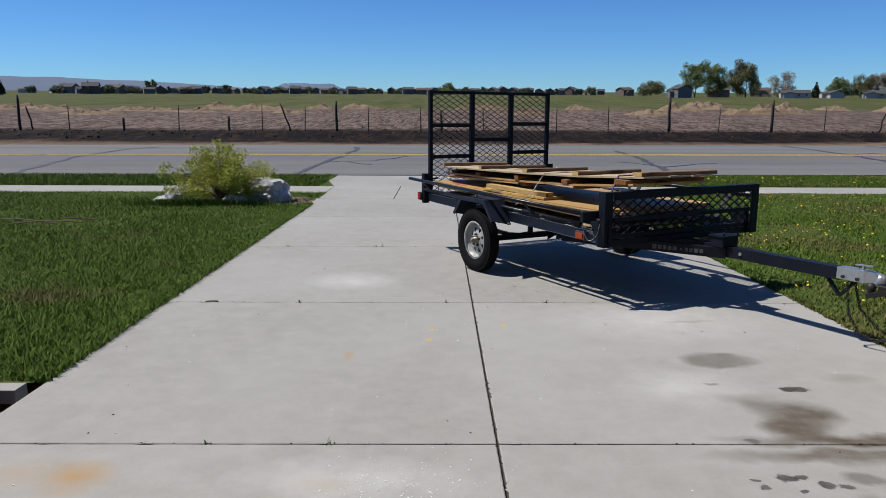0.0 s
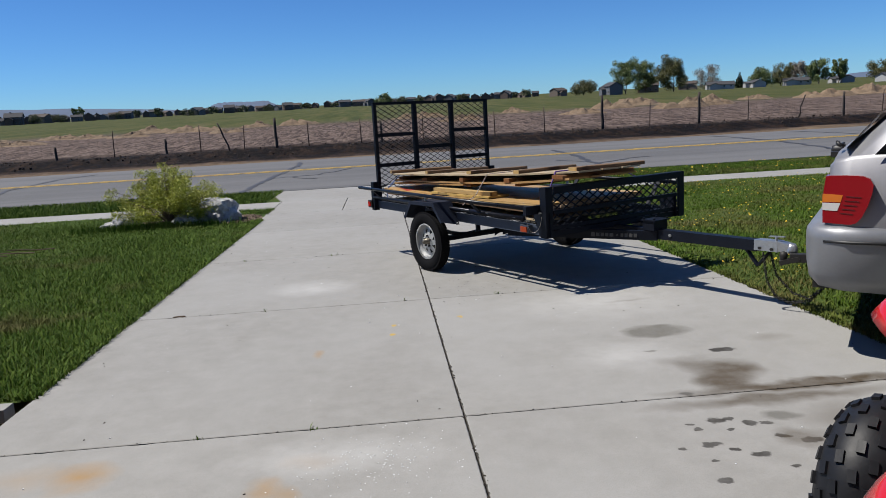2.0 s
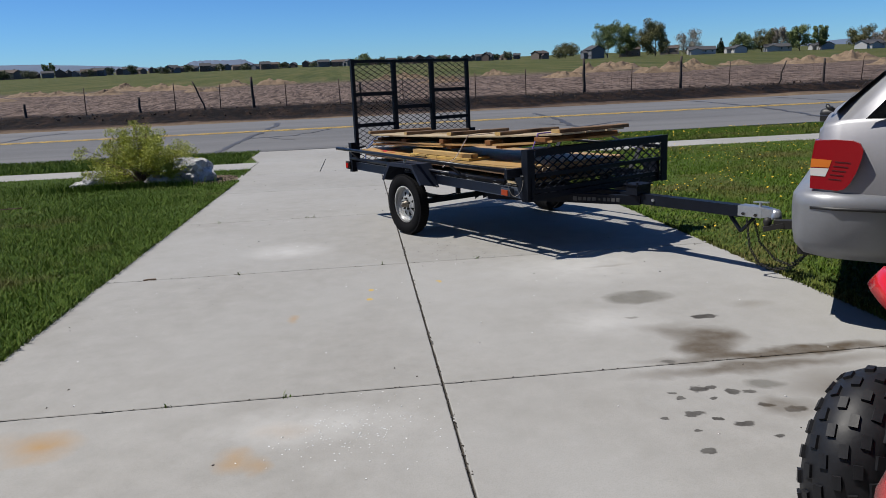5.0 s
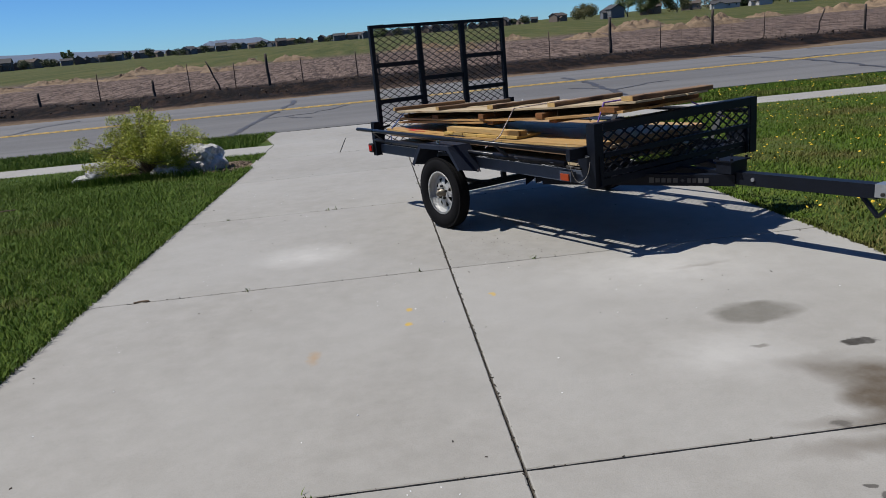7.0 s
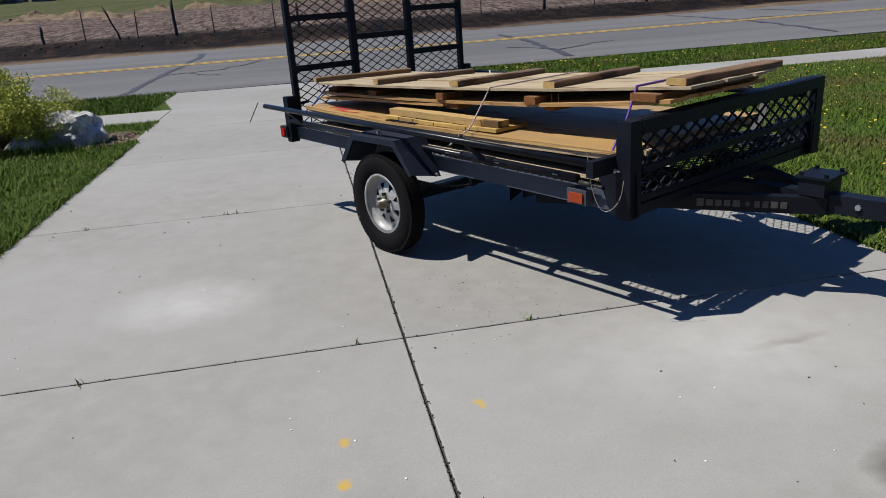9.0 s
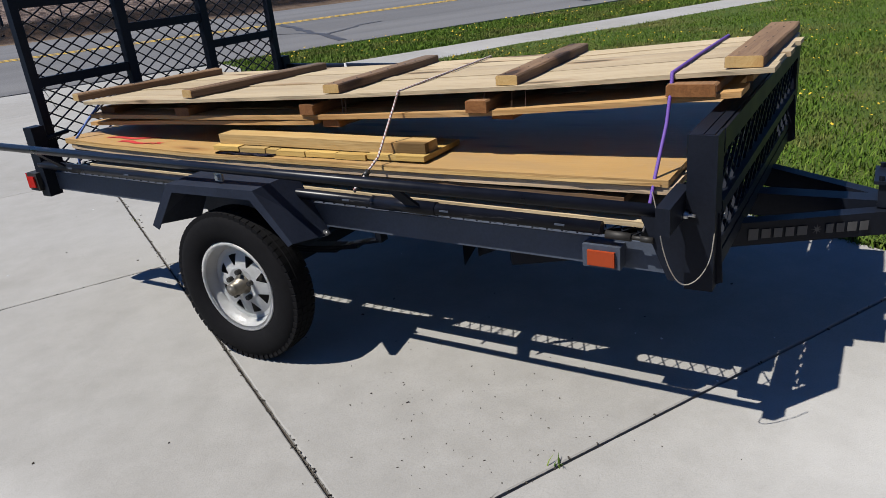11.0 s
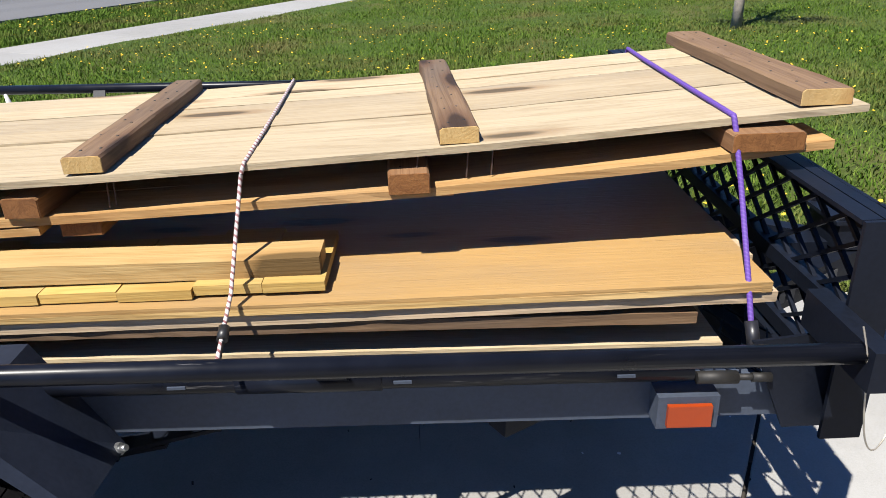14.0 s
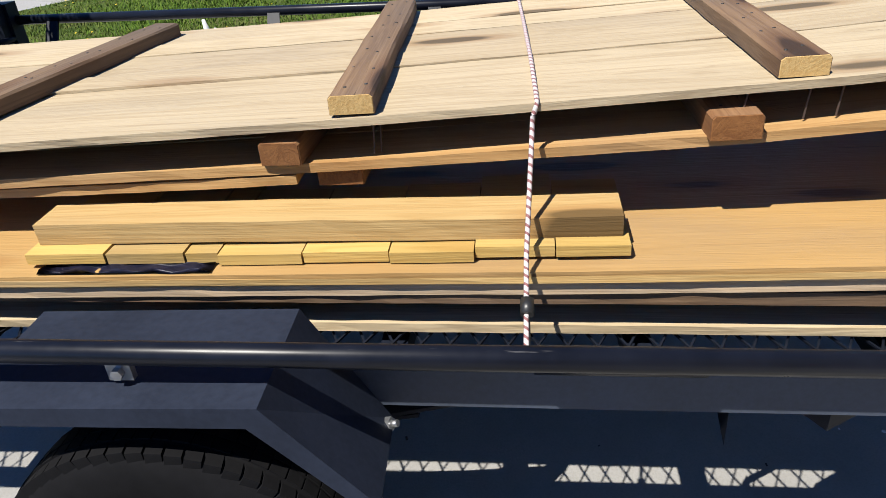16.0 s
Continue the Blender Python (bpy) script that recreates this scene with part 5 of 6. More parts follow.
def leaf_cloud(name, centres, radii, count, size, material, parent, seed, squash=0.8, shell=0.55, label=""):
    """A crown of many small leaves about several clumps."""
    rng = np.random.default_rng(seed)
    c = np.array(centres, float)
    r = np.array(radii, float)
    pick = rng.choice(len(c), count, p=r ** 2 / (r ** 2).sum())
    d = rng.normal(0, 1, (count, 3))
    d /= np.linalg.norm(d, axis=1)[:, None]
    rad = r[pick] * rng.uniform(shell, 1.05, count) ** 0.7
    pos = c[pick] + d * rad[:, None] * [1, 1, squash]
    u = rng.normal(0, 1, (count, 3))
    u /= np.linalg.norm(u, axis=1)[:, None]
    w = np.cross(u, rng.normal(0, 1, (count, 3)))
    w /= np.linalg.norm(w, axis=1)[:, None]
    s = size * rng.uniform(0.6, 1.3, count)[:, None]
    v = np.stack([pos - u * s, pos + w * s * 0.45, pos + u * s, pos - w * s * 0.45], 1).reshape(-1, 3)
    f = np.arange(count * 4).reshape(-1, 4)
    ob = raw(name, v, f, material)
    ob.parent = parent
    return tagged(ob, label)


def leafy(name, a, b, rough=0.5):
    n = Nodes(name, rough, 0, 0.3)
    n.color(n.ramp(n.geo.outputs["Random Per Island"], (0.0, a), (1.0, b)))
    return n.m


SPIREA = leafy("yellow_green_leaves", (0.20, 0.25, 0.02), (0.56, 0.57, 0.07))
SPRING = leafy("spring_leaves", (0.11, 0.15, 0.045), (0.25, 0.30, 0.11))
OLIVE = leafy("olive_leaves", (0.10, 0.10, 0.035), (0.21, 0.20, 0.08))
BARE = leafy("bare_twigs", (0.22, 0.18, 0.14), (0.36, 0.32, 0.25))
HEDGE = leafy("dark_garden_leaves", (0.05, 0.065, 0.025), (0.11, 0.125, 0.05))
DARK_GREEN = leafy("conifer_needles", (0.012, 0.028, 0.010), (0.04, 0.06, 0.02))
FAR_GREEN = leafy("young_leaves", (0.05, 0.09, 0.02), (0.15, 0.2, 0.05))


def spirea():
    rng = random.Random(8)
    z = float(slope_z(6.65))
    top = thing("shrub", "rounded yellow-green shrub in the corner bed", "shrub", Matrix.Translation((-3.85, 6.68, z)))
    bm = bmesh.new()
    centres, radii = [], []
    for k in range(84):
        a, tilt = rng.uniform(0, math.tau), rng.uniform(0.1, 1.3)
        ln = rng.uniform(0.62, 1.02) * (0.98 + 0.06 * math.cos(tilt))
        tip = Vector((math.cos(a) * math.sin(tilt) * ln * 1.14, math.sin(a) * math.sin(tilt) * ln * 0.85, math.cos(tilt) * ln * 0.95))
        mid = tip * 0.5 + Vector((0, 0, 0.10))
        tube(bm, [Vector((0, 0, -0.02)), mid, tip], 0.010, 5, taper=0.003)
        for u in (0.55, 0.78, 1.0):
            centres.append(tip * u + Vector((0, 0, 0.08 * (1 - u))))
            radii.append(rng.uniform(0.08, 0.15))
    part("branch_frame", bm, BARK, top)
    leaf_cloud("leaves", centres, radii, 34000, 0.0155, SPIREA, top, 3, 0.9, 0.1, "small yellow-green leaves")


spirea()


def boulder(name, label, at, size, seed, turn=0):
    bm = bmesh.new()
    bmesh.ops.create_icosphere(bm, subdivisions=4, radius=1.0)
    for v in bm.verts:
        d = v.co.normalized()
        k = 1 + 0.34 * noise.noise(d * 1.8 + Vector((seed, 0, 0))) + 0.20 * abs(noise.noise(d * 3.5 + Vector((0, seed, 0)))) + 0.05 * noise.noise(d * 9 + Vector((0, seed, 0)))
        v.co = Vector((d.x * size[0], d.y * size[1], d.z * size[2])) * k
    z = float(slope_z(at[1]))
    return thing(name, label, "boulder", Matrix.Translation((at[0], at[1], z + size[2] * 0.45)) @ Matrix.Rotation(radians(turn), 4, "Z"), "bed stones", bm=bm, material=ROCK)


boulder("boulder", "large pale grey boulder half behind the shrub", (-3.08, 6.66), (0.36, 0.26, 0.27), 2.0, -8)
boulder("boulder", "squat grey stone at the foot of the shrub", (-3.55, 6.42), (0.20, 0.15, 0.12), 5.0)
boulder("boulder", "small whitish stone by the shrub", (-4.62, 6.62), (0.17, 0.14, 0.13), 9.0, 30)
boulder("boulder", "low weathered stone by the shrub", (-4.82, 6.66), (0.16, 0.10, 0.07), 11.0, 20)


def patch(name, label, category, cx, cy, rx, ry, lift, material, chips, chip_mat, seed, corner=1.0):
    """A loose bed: low mound with chips on it."""
    rng = random.Random(seed)
    lobe = lambda v: math.copysign(abs(v) ** corner, v)
    bm = bmesh.new()
    n, rings = 48, 6
    last = None
    for j in range(rings + 1):
        u = j / rings
        ring = []
        for k in range(n):
            a = k * math.tau / n
            x, y = cx + lobe(math.cos(a)) * rx * u, cy + lobe(math.sin(a)) * ry * u
            ring.append(bm.verts.new((x, y, float(slope_z(y)) + lift * (1 - u * u) - 0.02 + 0.012 * noise.noise(Vector((x * 5, y * 5, 0))))))
        if last:
            for k in range(n):
                bm.faces.new((last[k], last[(k + 1) % n], ring[(k + 1) % n], ring[k]))
        last = ring
    bed = thing(name, label, category, kind="structure", bm=bm, material=material)
    bm = bmesh.new()
    for _ in range(chips):
        a, u = rng.uniform(0, math.tau), math.sqrt(rng.random()) * 0.97
        x, y = cx + lobe(math.cos(a)) * rx * u, cy + lobe(math.sin(a)) * ry * u
        if x > LEFT - 0.13:
            continue
        m = Matrix.Translation((x, y, float(slope_z(y)) + lift * (1 - u * u) - 0.01)) @ Euler((rng.uniform(-0.5, 0.5), rng.uniform(-0.5, 0.5), rng.uniform(0, 3.1))).to_matrix().to_4x4()
        s = rng.uniform(0.5, 1.2)
        box(bm, -0.03 * s, 0.03 * s, -0.011 * s, 0.011 * s, -0.005, 0.005, m)
    me = mesh_of("bark_chips", bm, chip_mat)
    tagged(new("bark_chips", me), "scattered bark chips in the " + category, "bark chips", kind="stuff")


patch("corner_bed", "brown soil bed round the shrub and stones", "bed", BED_X, BED_Y, 1.27, 0.64, 0.055, SOIL, 700, BARK, 1)
patch("bed_corner", "bare brown soil between the stones and the drive", "bed", -2.71, 6.85, 0.36, 0.60, 0.04, SOIL, 260, BARK, 5)
patch("mulch_bed", "red bark mulch bed behind a concrete edging", "bed", -5.3, -5.15, 3.06, 3.42, 0.045, MULCH, 4500, MULCH, 2, 0.2)
for i in range(9):
    bm = bmesh.new()
    box(bm, -0.30, 0.30, -0.055, 0.055, -0.06, 0.012)
    x = -2.70 - 0.61 * i
    thing("edging_block", "low grey concrete edging block beside the lawn", "edging block", TILT @ pose(x, -1.80 + 0.008 * math.sin(9 * i), 0, 0, 0, 1.5 * math.sin(5 * i)), "lawn edging", bm=bm, material=CONCRETE, bevel=0.02)


YOUNG_BARK = plain("pale_young_bark", (0.34, 0.30, 0.25), 0.85, vary=0.35, scale=14, bump=0.6, fine=40)


def tree(label, at, height, crown, leaves, leaf_size, material, seed, trunk=0.02, bare=0.25, group="", squash=1.0, z=None, count=26):
    rng = random.Random(seed)
    z = float(slope_z(min(at[1], 12.3))) if z is None else z
    top = thing("tree", label, "tree", Matrix.Translation((at[0], at[1], z)), group)
    bm = bmesh.new()
    r = height * trunk
    pts = [Vector((rng.uniform(-1, 1) * r * 0.6 * i / 3, rng.uniform(-1, 1) * r * 0.6 * i / 3, height * 0.75 * i / 6 - 0.05)) for i in range(7)]
    tube(bm, pts, r, 9, taper=r * 0.35)
    centres, radii = [], []
    for k in range(count):
        u = rng.uniform(0.0, 1.0)
        base = pts[2].lerp(pts[-1], u)
        a = rng.uniform(0, math.tau)
        out = crown * rng.uniform(0.45, 1.0) * (1 - 0.45 * abs(u - 0.4))
        tip = Vector((base.x + math.cos(a) * out, base.y + math.sin(a) * out, min(height, base.z + height * rng.uniform(0.08, 0.28))))
        mid = base.lerp(tip, 0.5) + Vector((0, 0, height * 0.03))
        tube(bm, [base, mid, tip], r * 0.35, 5, taper=r * 0.06)
        centres += [tip, mid.lerp(tip, 0.4)]
        radii += [crown * rng.uniform(0.22, 0.36), crown * rng.uniform(0.15, 0.28)]
    centres.append(Vector((0, 0, height * 0.92)))
    radii.append(crown * 0.3)
    part("trunk", bm, YOUNG_BARK if height < 5 else BARK, top)
    leaf_cloud("crown", centres, radii, leaves, leaf_size, material, top, seed, squash, 0.2)
    return top


tree("young street tree with thin bark and sparse leaves", (9.6, 1.05), 3.2, 0.9, 1600, 0.035, FAR_GREEN, 31, 0.021)
tree("young garden tree on the neighbouring lawn", (19.8, 8.0), 4.0, 1.2, 1500, 0.05, SPRING, 32, 0.02, group="garden trees")
tree("young garden tree on the neighbouring lawn", (20.6, 4.3), 4.0, 1.2, 1500, 0.05, SPRING, 33, 0.02, group="garden trees")
tree("young garden tree on the neighbouring lawn", (17.6, -0.3), 4.0, 1.2, 1500, 0.05, SPRING, 34, 0.02, group="garden trees")


# unseen shrub, added only to throw a ragged shadow onto the drive
def shadow_shrub():
    top = thing("shrub", "unseen dark green shrub added in the mulch bed to cast a shadow", "shrub", Matrix.Translation((-3.72, -3.5, 0.13)) @ Matrix.Scale(1.36, 4))
    rng = random.Random(2)
    bm = bmesh.new()
    centres = []
    for k in range(20):
        a, q = rng.uniform(0, math.tau), rng.uniform(0.2, 0.62)
        tip = Vector((math.cos(a) * q, math.sin(a) * q, rng.uniform(0.5, 1.55)))
        tube(bm, [(0, 0, 0), tip * 0.6, tip], 0.015, 5, taper=0.004)
        centres.append(tip)
    part("branch_frame", bm, BARK, top)
    leaf_cloud("leaves", centres, [0.26] * len(centres), 16000, 0.035, DARK_GREEN, top, 9, 1.0, 0.1)


shadow_shrub()


def litter():
    """Grit, twigs and seed husks that lie on the concrete and in its joints."""
    rng = random.Random(77)
    bm = bmesh.new()
    spots = [(rng.uniform(-2.2, 2.4), rng.uniform(-4.5, 7), rng.uniform(0.0025, 0.006)) for _ in range(150)]
    for y in ROWS[2:]:
        spots += [(rng.uniform(LEFT, RIGHT), y + rng.uniform(-0.007, 0.007), rng.uniform(0.002, 0.005)) for _ in range(40)]
    spots += [(rng.gauss(0, 0.006), rng.uniform(-4.5, 7), rng.uniform(0.002, 0.0055)) for _ in range(420)]
    spots += [(rng.gauss(0.45, 0.22), rng.gauss(0.35, 0.3), rng.uniform(0.0012, 0.003)) for _ in range(130)]
    for x, y, s in spots:
        m = TILT @ Matrix.Translation((x, y, s * 0.2)) @ Euler((rng.uniform(-0.3, 0.3), rng.uniform(-0.3, 0.3), rng.uniform(0, 6))).to_matrix().to_4x4()
        box(bm, -s, s, -s * 0.45, s * 0.45, -s * 0.3, s * 0.4, m)
    me = mesh_of("grit", bm, JOINT)
    tagged(new("grit", me), "dark grit and husks scattered on the concrete", "grit", kind="stuff")
    bm = bmesh.new()
    for _ in range(90):
        x, y, s = rng.uniform(-2, 2.3), rng.uniform(-3.5, 4), rng.uniform(0.002, 0.0045)
        m = TILT @ Matrix.Translation((x, y, s * 0.3)) @ Euler((0, 0, rng.uniform(0, 6))).to_matrix().to_4x4()
        box(bm, -s, s, -s * 0.7, s * 0.7, -s * 0.3, s * 0.3, m)
    for _ in range(190):
        x, y, s = rng.gauss(-0.42, 0.17), rng.gauss(-2.85, 0.14), rng.uniform(0.0015, 0.004)
        m = TILT @ Matrix.Translation((x, min(y, -2.47), s * 0.15)) @ Euler((0, 0, rng.uniform(0, 6))).to_matrix().to_4x4()
        box(bm, -s, s, -s * 0.6, s * 0.6, -s * 0.3, s * 0.2, m)
    me = mesh_of("pale_chips", bm, WHITE_RIM)
    tagged(new("pale_chips", me), "pale paint chips scattered on the concrete", "chips", kind="stuff")


litter()
weeds = [(-1.309, 0.0), (-0.94, 2.44), (-0.88, 2.44), (-1.25, -2.43), (-0.2, 0.0), (-0.72, -2.43), (0.55, 0.0), (-1.9, 2.44), (0.0, 3.4)]
p = np.concatenate([rng.normal(w, 0.012, (9, 2)) for w in weeds])
blades("tiny weeds in the joints", p, 0.012, 0.035, 0.0025, GRASS_DRY, 9, 1.2)
bm = bmesh.new()
tube(bm, [TILT @ Vector(q) for q in ((-2.02, -0.012, 0.006), (-1.98, 0.0, 0.008), (-1.93, 0.004, 0.006))], 0.006, 6)
thing("twig", "short dark twig lying on the joint", "twig", bm=bm, material=BARK)
for k, (x, y, ln, a) in enumerate(((-5.6, 3.6, 0.9, 0.3), (-5.9, 3.9, 0.8, -0.2), (-5.2, 4.0, 0.7, 0.8), (-6.2, 3.4, 0.6, 0.1))):
    bm = bmesh.new()
    z = float(slope_z(y)) + 0.07
    tube(bm, [(x + math.cos(a) * ln * u, y + math.sin(a) * ln * u * 0.5, z + 0.03 * math.sin(3 * u + k)) for u in (0, 0.3, 0.6, 1)], 0.008, 5)
    thing("fallen_branch", "thin bare branch lying on the lawn", "branch", None, "branches on the lawn", bm=bm, material=BARK)

# ---- fence, heaps, houses and far trees ----
EYE = Vector((-0.25, -5.35))
FIELD_Z = -0.55


def bearing(az, far):
    return EYE.x + math.sin(radians(az)) * far, EYE.y + math.cos(radians(az)) * far


def fence_y(x):
    return 32.6 + 0.03 * x


def pasture_fence():
    rng = random.Random(12)
    top = thing("fence", "old wire pasture fence of mixed posts along the verge", "fence")

    def post(name, x, h, r, lean, material, crooked=0.0):
        bm = bmesh.new()
        y = fence_y(x)
        z = FIELD_Z - 0.15
        pts = [(x + lean * h * u + rng.uniform(-1, 1) * crooked, y + rng.uniform(-1, 1) * crooked, z + (h + 0.15) * u) for u in (0, 0.3, 0.55, 0.8, 1)]
        tube(bm, pts, r, 7, taper=r * 0.8)
        part(name, bm, material, top)

    wide = lambda px: EYE.x + (px - 784) / 1283 * (fence_y(0) - EYE.y) * (1 + 0.03 * (px - 784) / 1283)
    for px, h, r in ((55, 1.85, 0.075), (235, 0.75, 0.07), (417, 0.85, 0.07), (605, 1.6, 0.08), (787, 1.15, 0.07), (1184, 1.85, 0.085), (1363, 1.75, 0.08)):
        post("wooden_post", wide(px), h, r, rng.uniform(-0.03, 0.03), POST_WOOD, 0.02)
    for px, h, lean in ((80, 1.3, -0.3), (526, 1.5, -0.32), (1550, 1.3, 0.3)):
        post("leaning_branch", wide(px), h, 0.045, lean, POST_WOOD, 0.06)
    for px in (140, 330, 475, 549, 660, 751, 860, 988, 1078, 1271, 1456):
        post("steel_post", wide(px), 1.35 + rng.uniform(-0.1, 0.1), 0.028, rng.uniform(-0.05, 0.08), RUST_IRON)
    for k in range(16):
        x = wide(1640) + 2.3 * k
        post("steel_post" if k % 4 else "wooden_post", x, 1.35, 0.028 if k % 4 else 0.07, rng.uniform(-0.05, 0.05), RUST_IRON if k % 4 else POST_WOOD)
        x = wide(-40) - 2.3 * k
        post("steel_post" if k % 4 else "wooden_post", x, 1.35, 0.028 if k % 4 else 0.07, rng.uniform(-0.05, 0.05), RUST_IRON if k % 4 else POST_WOOD)
    for z in (0.18, 0.36, 0.55, 0.74, 0.95, 1.15):
        bm = bmesh.new()
        tube(bm, [(x, fence_y(x), FIELD_Z + z + 0.03 * math.sin(x * 1.3 + z * 7)) for x in np.arange(-58, 66, 1.5)], 0.003, 4)
        part("wire", bm, RUST_IRON, top)
    bm = bmesh.new()
    for x in np.arange(-30, 40, 0.45):
        beam(bm, (x, fence_y(x), FIELD_Z + 0.15), (x, fence_y(x), FIELD_Z + 0.97), 0.004, 0.004, (0, 1, 0))
    tagged(part("woven_wire", bm, RUST_IRON, top), kind="stuff")


pasture_fence()


def heaps():
    rng = random.Random(6)
    spots = [(80, 9, 0.9), (125, 7, 0.8), (175, 7, 0.7), (250, 6, 1.0), (300, 6, 0.7), (365, 6, 0.8), (405, 8, 1.1), (470, 8, 1.2), (525, 5, 0.8), (575, 5, 1.1), (645, 6, 1.3), (860, 9, 1.2),
             (930, 6, 1.0), (1022, 5, 0.9), (1150, 6, 0.8), (1205, 7, 1.3), (1245, 9, 1.5), (1330, 7, 1.8), (1385, 7, 1.5), (1470, 6, 0.8), (1600, 9, 1.6), (1690, 10, 1.8), (1800, 9, 1.3), (1960, 12, 1.6), (20, 8, 0.9)]
    for px, w, h in spots:
        far = rng.uniform(66, 92)
        h, w = h * 0.62, w * 0.8
        x = EYE.x + (px - 784) / 1283 * far
        bm = bmesh.new()
        n, m = 40, 16
        last = None
        seed = rng.uniform(0, 50)
        for j in range(m + 1):
            u = j / m
            ring = []
            for k in range(n):
                a = k * math.tau / n
                q = 1 + 0.35 * noise.noise(Vector((math.cos(a) * 2, math.sin(a) * 2, seed)))
                px_, py_ = math.cos(a) * u * w / 2 * q, math.sin(a) * u * w / 3 * q
                hz = h * (1 - u * u) * (0.75 + 0.9 * noise.noise(Vector((px_ * 0.9, py_ * 0.9, seed)))) + 0.28 * noise.noise(Vector((px_ * 2.6, py_ * 2.6, seed))) * (1 - u * u) + 0.12 * noise.noise(Vector((px_ * 7, py_ * 7, seed))) * (1 - u)
                ring.append(bm.verts.new((px_, py_, hz - 0.05)))
            if last:
                for k in range(n):
                    bm.faces.new((last[k], last[(k + 1) % n], ring[(k + 1) % n], ring[k]))
            last = ring
        thing("dirt_mound", "weathered tan mound of dirt and straw on stubble", "mound", Matrix.Translation((x, EYE.y + far, FIELD_Z - 0.02)), "heaps on the field", bm=bm, material=STRAW)


heaps()

WALLS = [plain("siding_" + c, v, 0.8, vary=0.1) for c, v in (("tan", (0.19, 0.15, 0.12)), ("grey", (0.14, 0.15, 0.165)), ("white", (0.45, 0.45, 0.45)), ("brown", (0.12, 0.09, 0.075)))]
ROOFS = [plain("shingles_" + c, v, 0.9, vary=0.2) for c, v in (("grey", (0.05, 0.05, 0.056)), ("brown", (0.075, 0.055, 0.046)))]
GLASS_FAR = plain("window_glass_far", (0.03, 0.035, 0.045), 0.15, vary=0.1)


def house(label, w, d, h, rise, wall, roof, seed, group="far houses", wing=True):
    """A detached house: body, wing, gabled roofs, chimney, windows, door."""
    rng = random.Random(seed)
    top = thing("house", label, "house", None, group)
    bm = bmesh.new()
    box(bm, -w / 2, w / 2, -d / 2, d / 2, -0.5, h)
    for s in (-1, 1):
        v = [bm.verts.new(p) for p in ((s * w / 2, -d / 2, h), (s * w / 2, d / 2, h), (s * w / 2, 0, h + rise))]
        bm.faces.new(v)
    part("wall", bm, wall, top)

    def gable(name, x0, x1, y0, y1, z, up, along_x=True):
        bm = bmesh.new()
        o = 0.5
        if along_x:
            ridge = [(x0 - o, (y0 + y1) / 2, z + up), (x1 + o, (y0 + y1) / 2, z + up)]
            for y in (y0 - o, y1 + o):
                v = [bm.verts.new(p) for p in (ridge[0], ridge[1], (x1 + o, y, z - 0.2), (x0 - o, y, z - 0.2))]
                bm.faces.new(v)
        else:
            ridge = [((x0 + x1) / 2, y0 - o, z + up), ((x0 + x1) / 2, y1 + o, z + up)]
            for x in (x0 - o, x1 + o):
                v = [bm.verts.new(p) for p in (ridge[0], ridge[1], (x, y1 + o, z - 0.2), (x, y0 - o, z - 0.2))]
                bm.faces.new(v)
        bmesh.ops.recalc_face_normals(bm, faces=bm.faces)
        bmesh.ops.solidify(bm, geom=list(bm.faces), thickness=0.2)
        return part(name, bm, roof, top)

    r = gable("roof", -w / 2, w / 2, -d / 2, d / 2, h, rise)
    bm = bmesh.new()
    cx = rng.uniform(-w / 3, w / 3)
    box(bm, cx - 0.35, cx + 0.35, -0.3, 0.3, h + rise * 0.5, h + rise + 0.7)
    part("chimney", bm, wall, r)
    if wing:
        x0 = rng.choice((-1, 1)) * w * 0.22
        ww, hh = w * 0.42, h * rng.uniform(0.55, 0.95)
        bm = bmesh.new()
        box(bm, x0 - ww / 2, x0 + ww / 2, -d / 2 - 2.5, -d / 2 - 0.02, -0.5, hh)
        v = [bm.verts.new(p) for p in ((x0 - ww / 2, -d / 2 - 2.5, hh), (x0 + ww / 2, -d / 2 - 2.5, hh), (x0, -d / 2 - 2.5, hh + rise * 0.6))]
        bm.faces.new(v)
        part("wing", bm, wall, top)
        gable("wing_roof", x0 - ww / 2, x0 + ww / 2, -d / 2 - 2.5, -d / 2 + 2, hh, rise * 0.6, False)
    for z in ([1.0, 3.8] if h > 4.5 else [1.0]):
        for k in range(4):
            x = -w / 2 + w * (k + 0.5) / 4
            bm = bmesh.new()
            box(bm, x - 0.6, x + 0.6, -d / 2 - 0.06, -d / 2 + 0.02, z, z + 1.2)
            win = part("window", bm, WALLS[2], top)
            bm = bmesh.new()
            box(bm, x - 0.5, x + 0.5, -d / 2 - 0.09, -d / 2 - 0.061, z + 0.1, z + 1.1)
            part("pane", bm, GLASS_FAR, win)
    return top


STYLES = [house("far two-storey house with dark gabled roof", 13, 9, 5.2, 2.4, WALLS[1], ROOFS[0], 1),
          house("far tan house with brown gabled roof", 15, 9, 4.6, 2.2, WALLS[0], ROOFS[1], 2),
          house("far brown house with a steep dark roof", 11, 9, 5.6, 2.8, WALLS[3], ROOFS[0], 3),
          house("far low white house with grey roof", 17, 8, 2.8, 1.9, WALLS[2], ROOFS[0], 4)]
rng = random.Random(44)
placed = [(-32.3, 620, 3), (-30.6, 600, 1), (-29.0, 560, 3), (-27.4, 540, 3)]
az = -26.5
while az < 12.5:
    placed.append((az, rng.uniform(430, 540), rng.choice((0, 1, 2, 0, 2))))
    az += rng.uniform(0.5, 0.95)
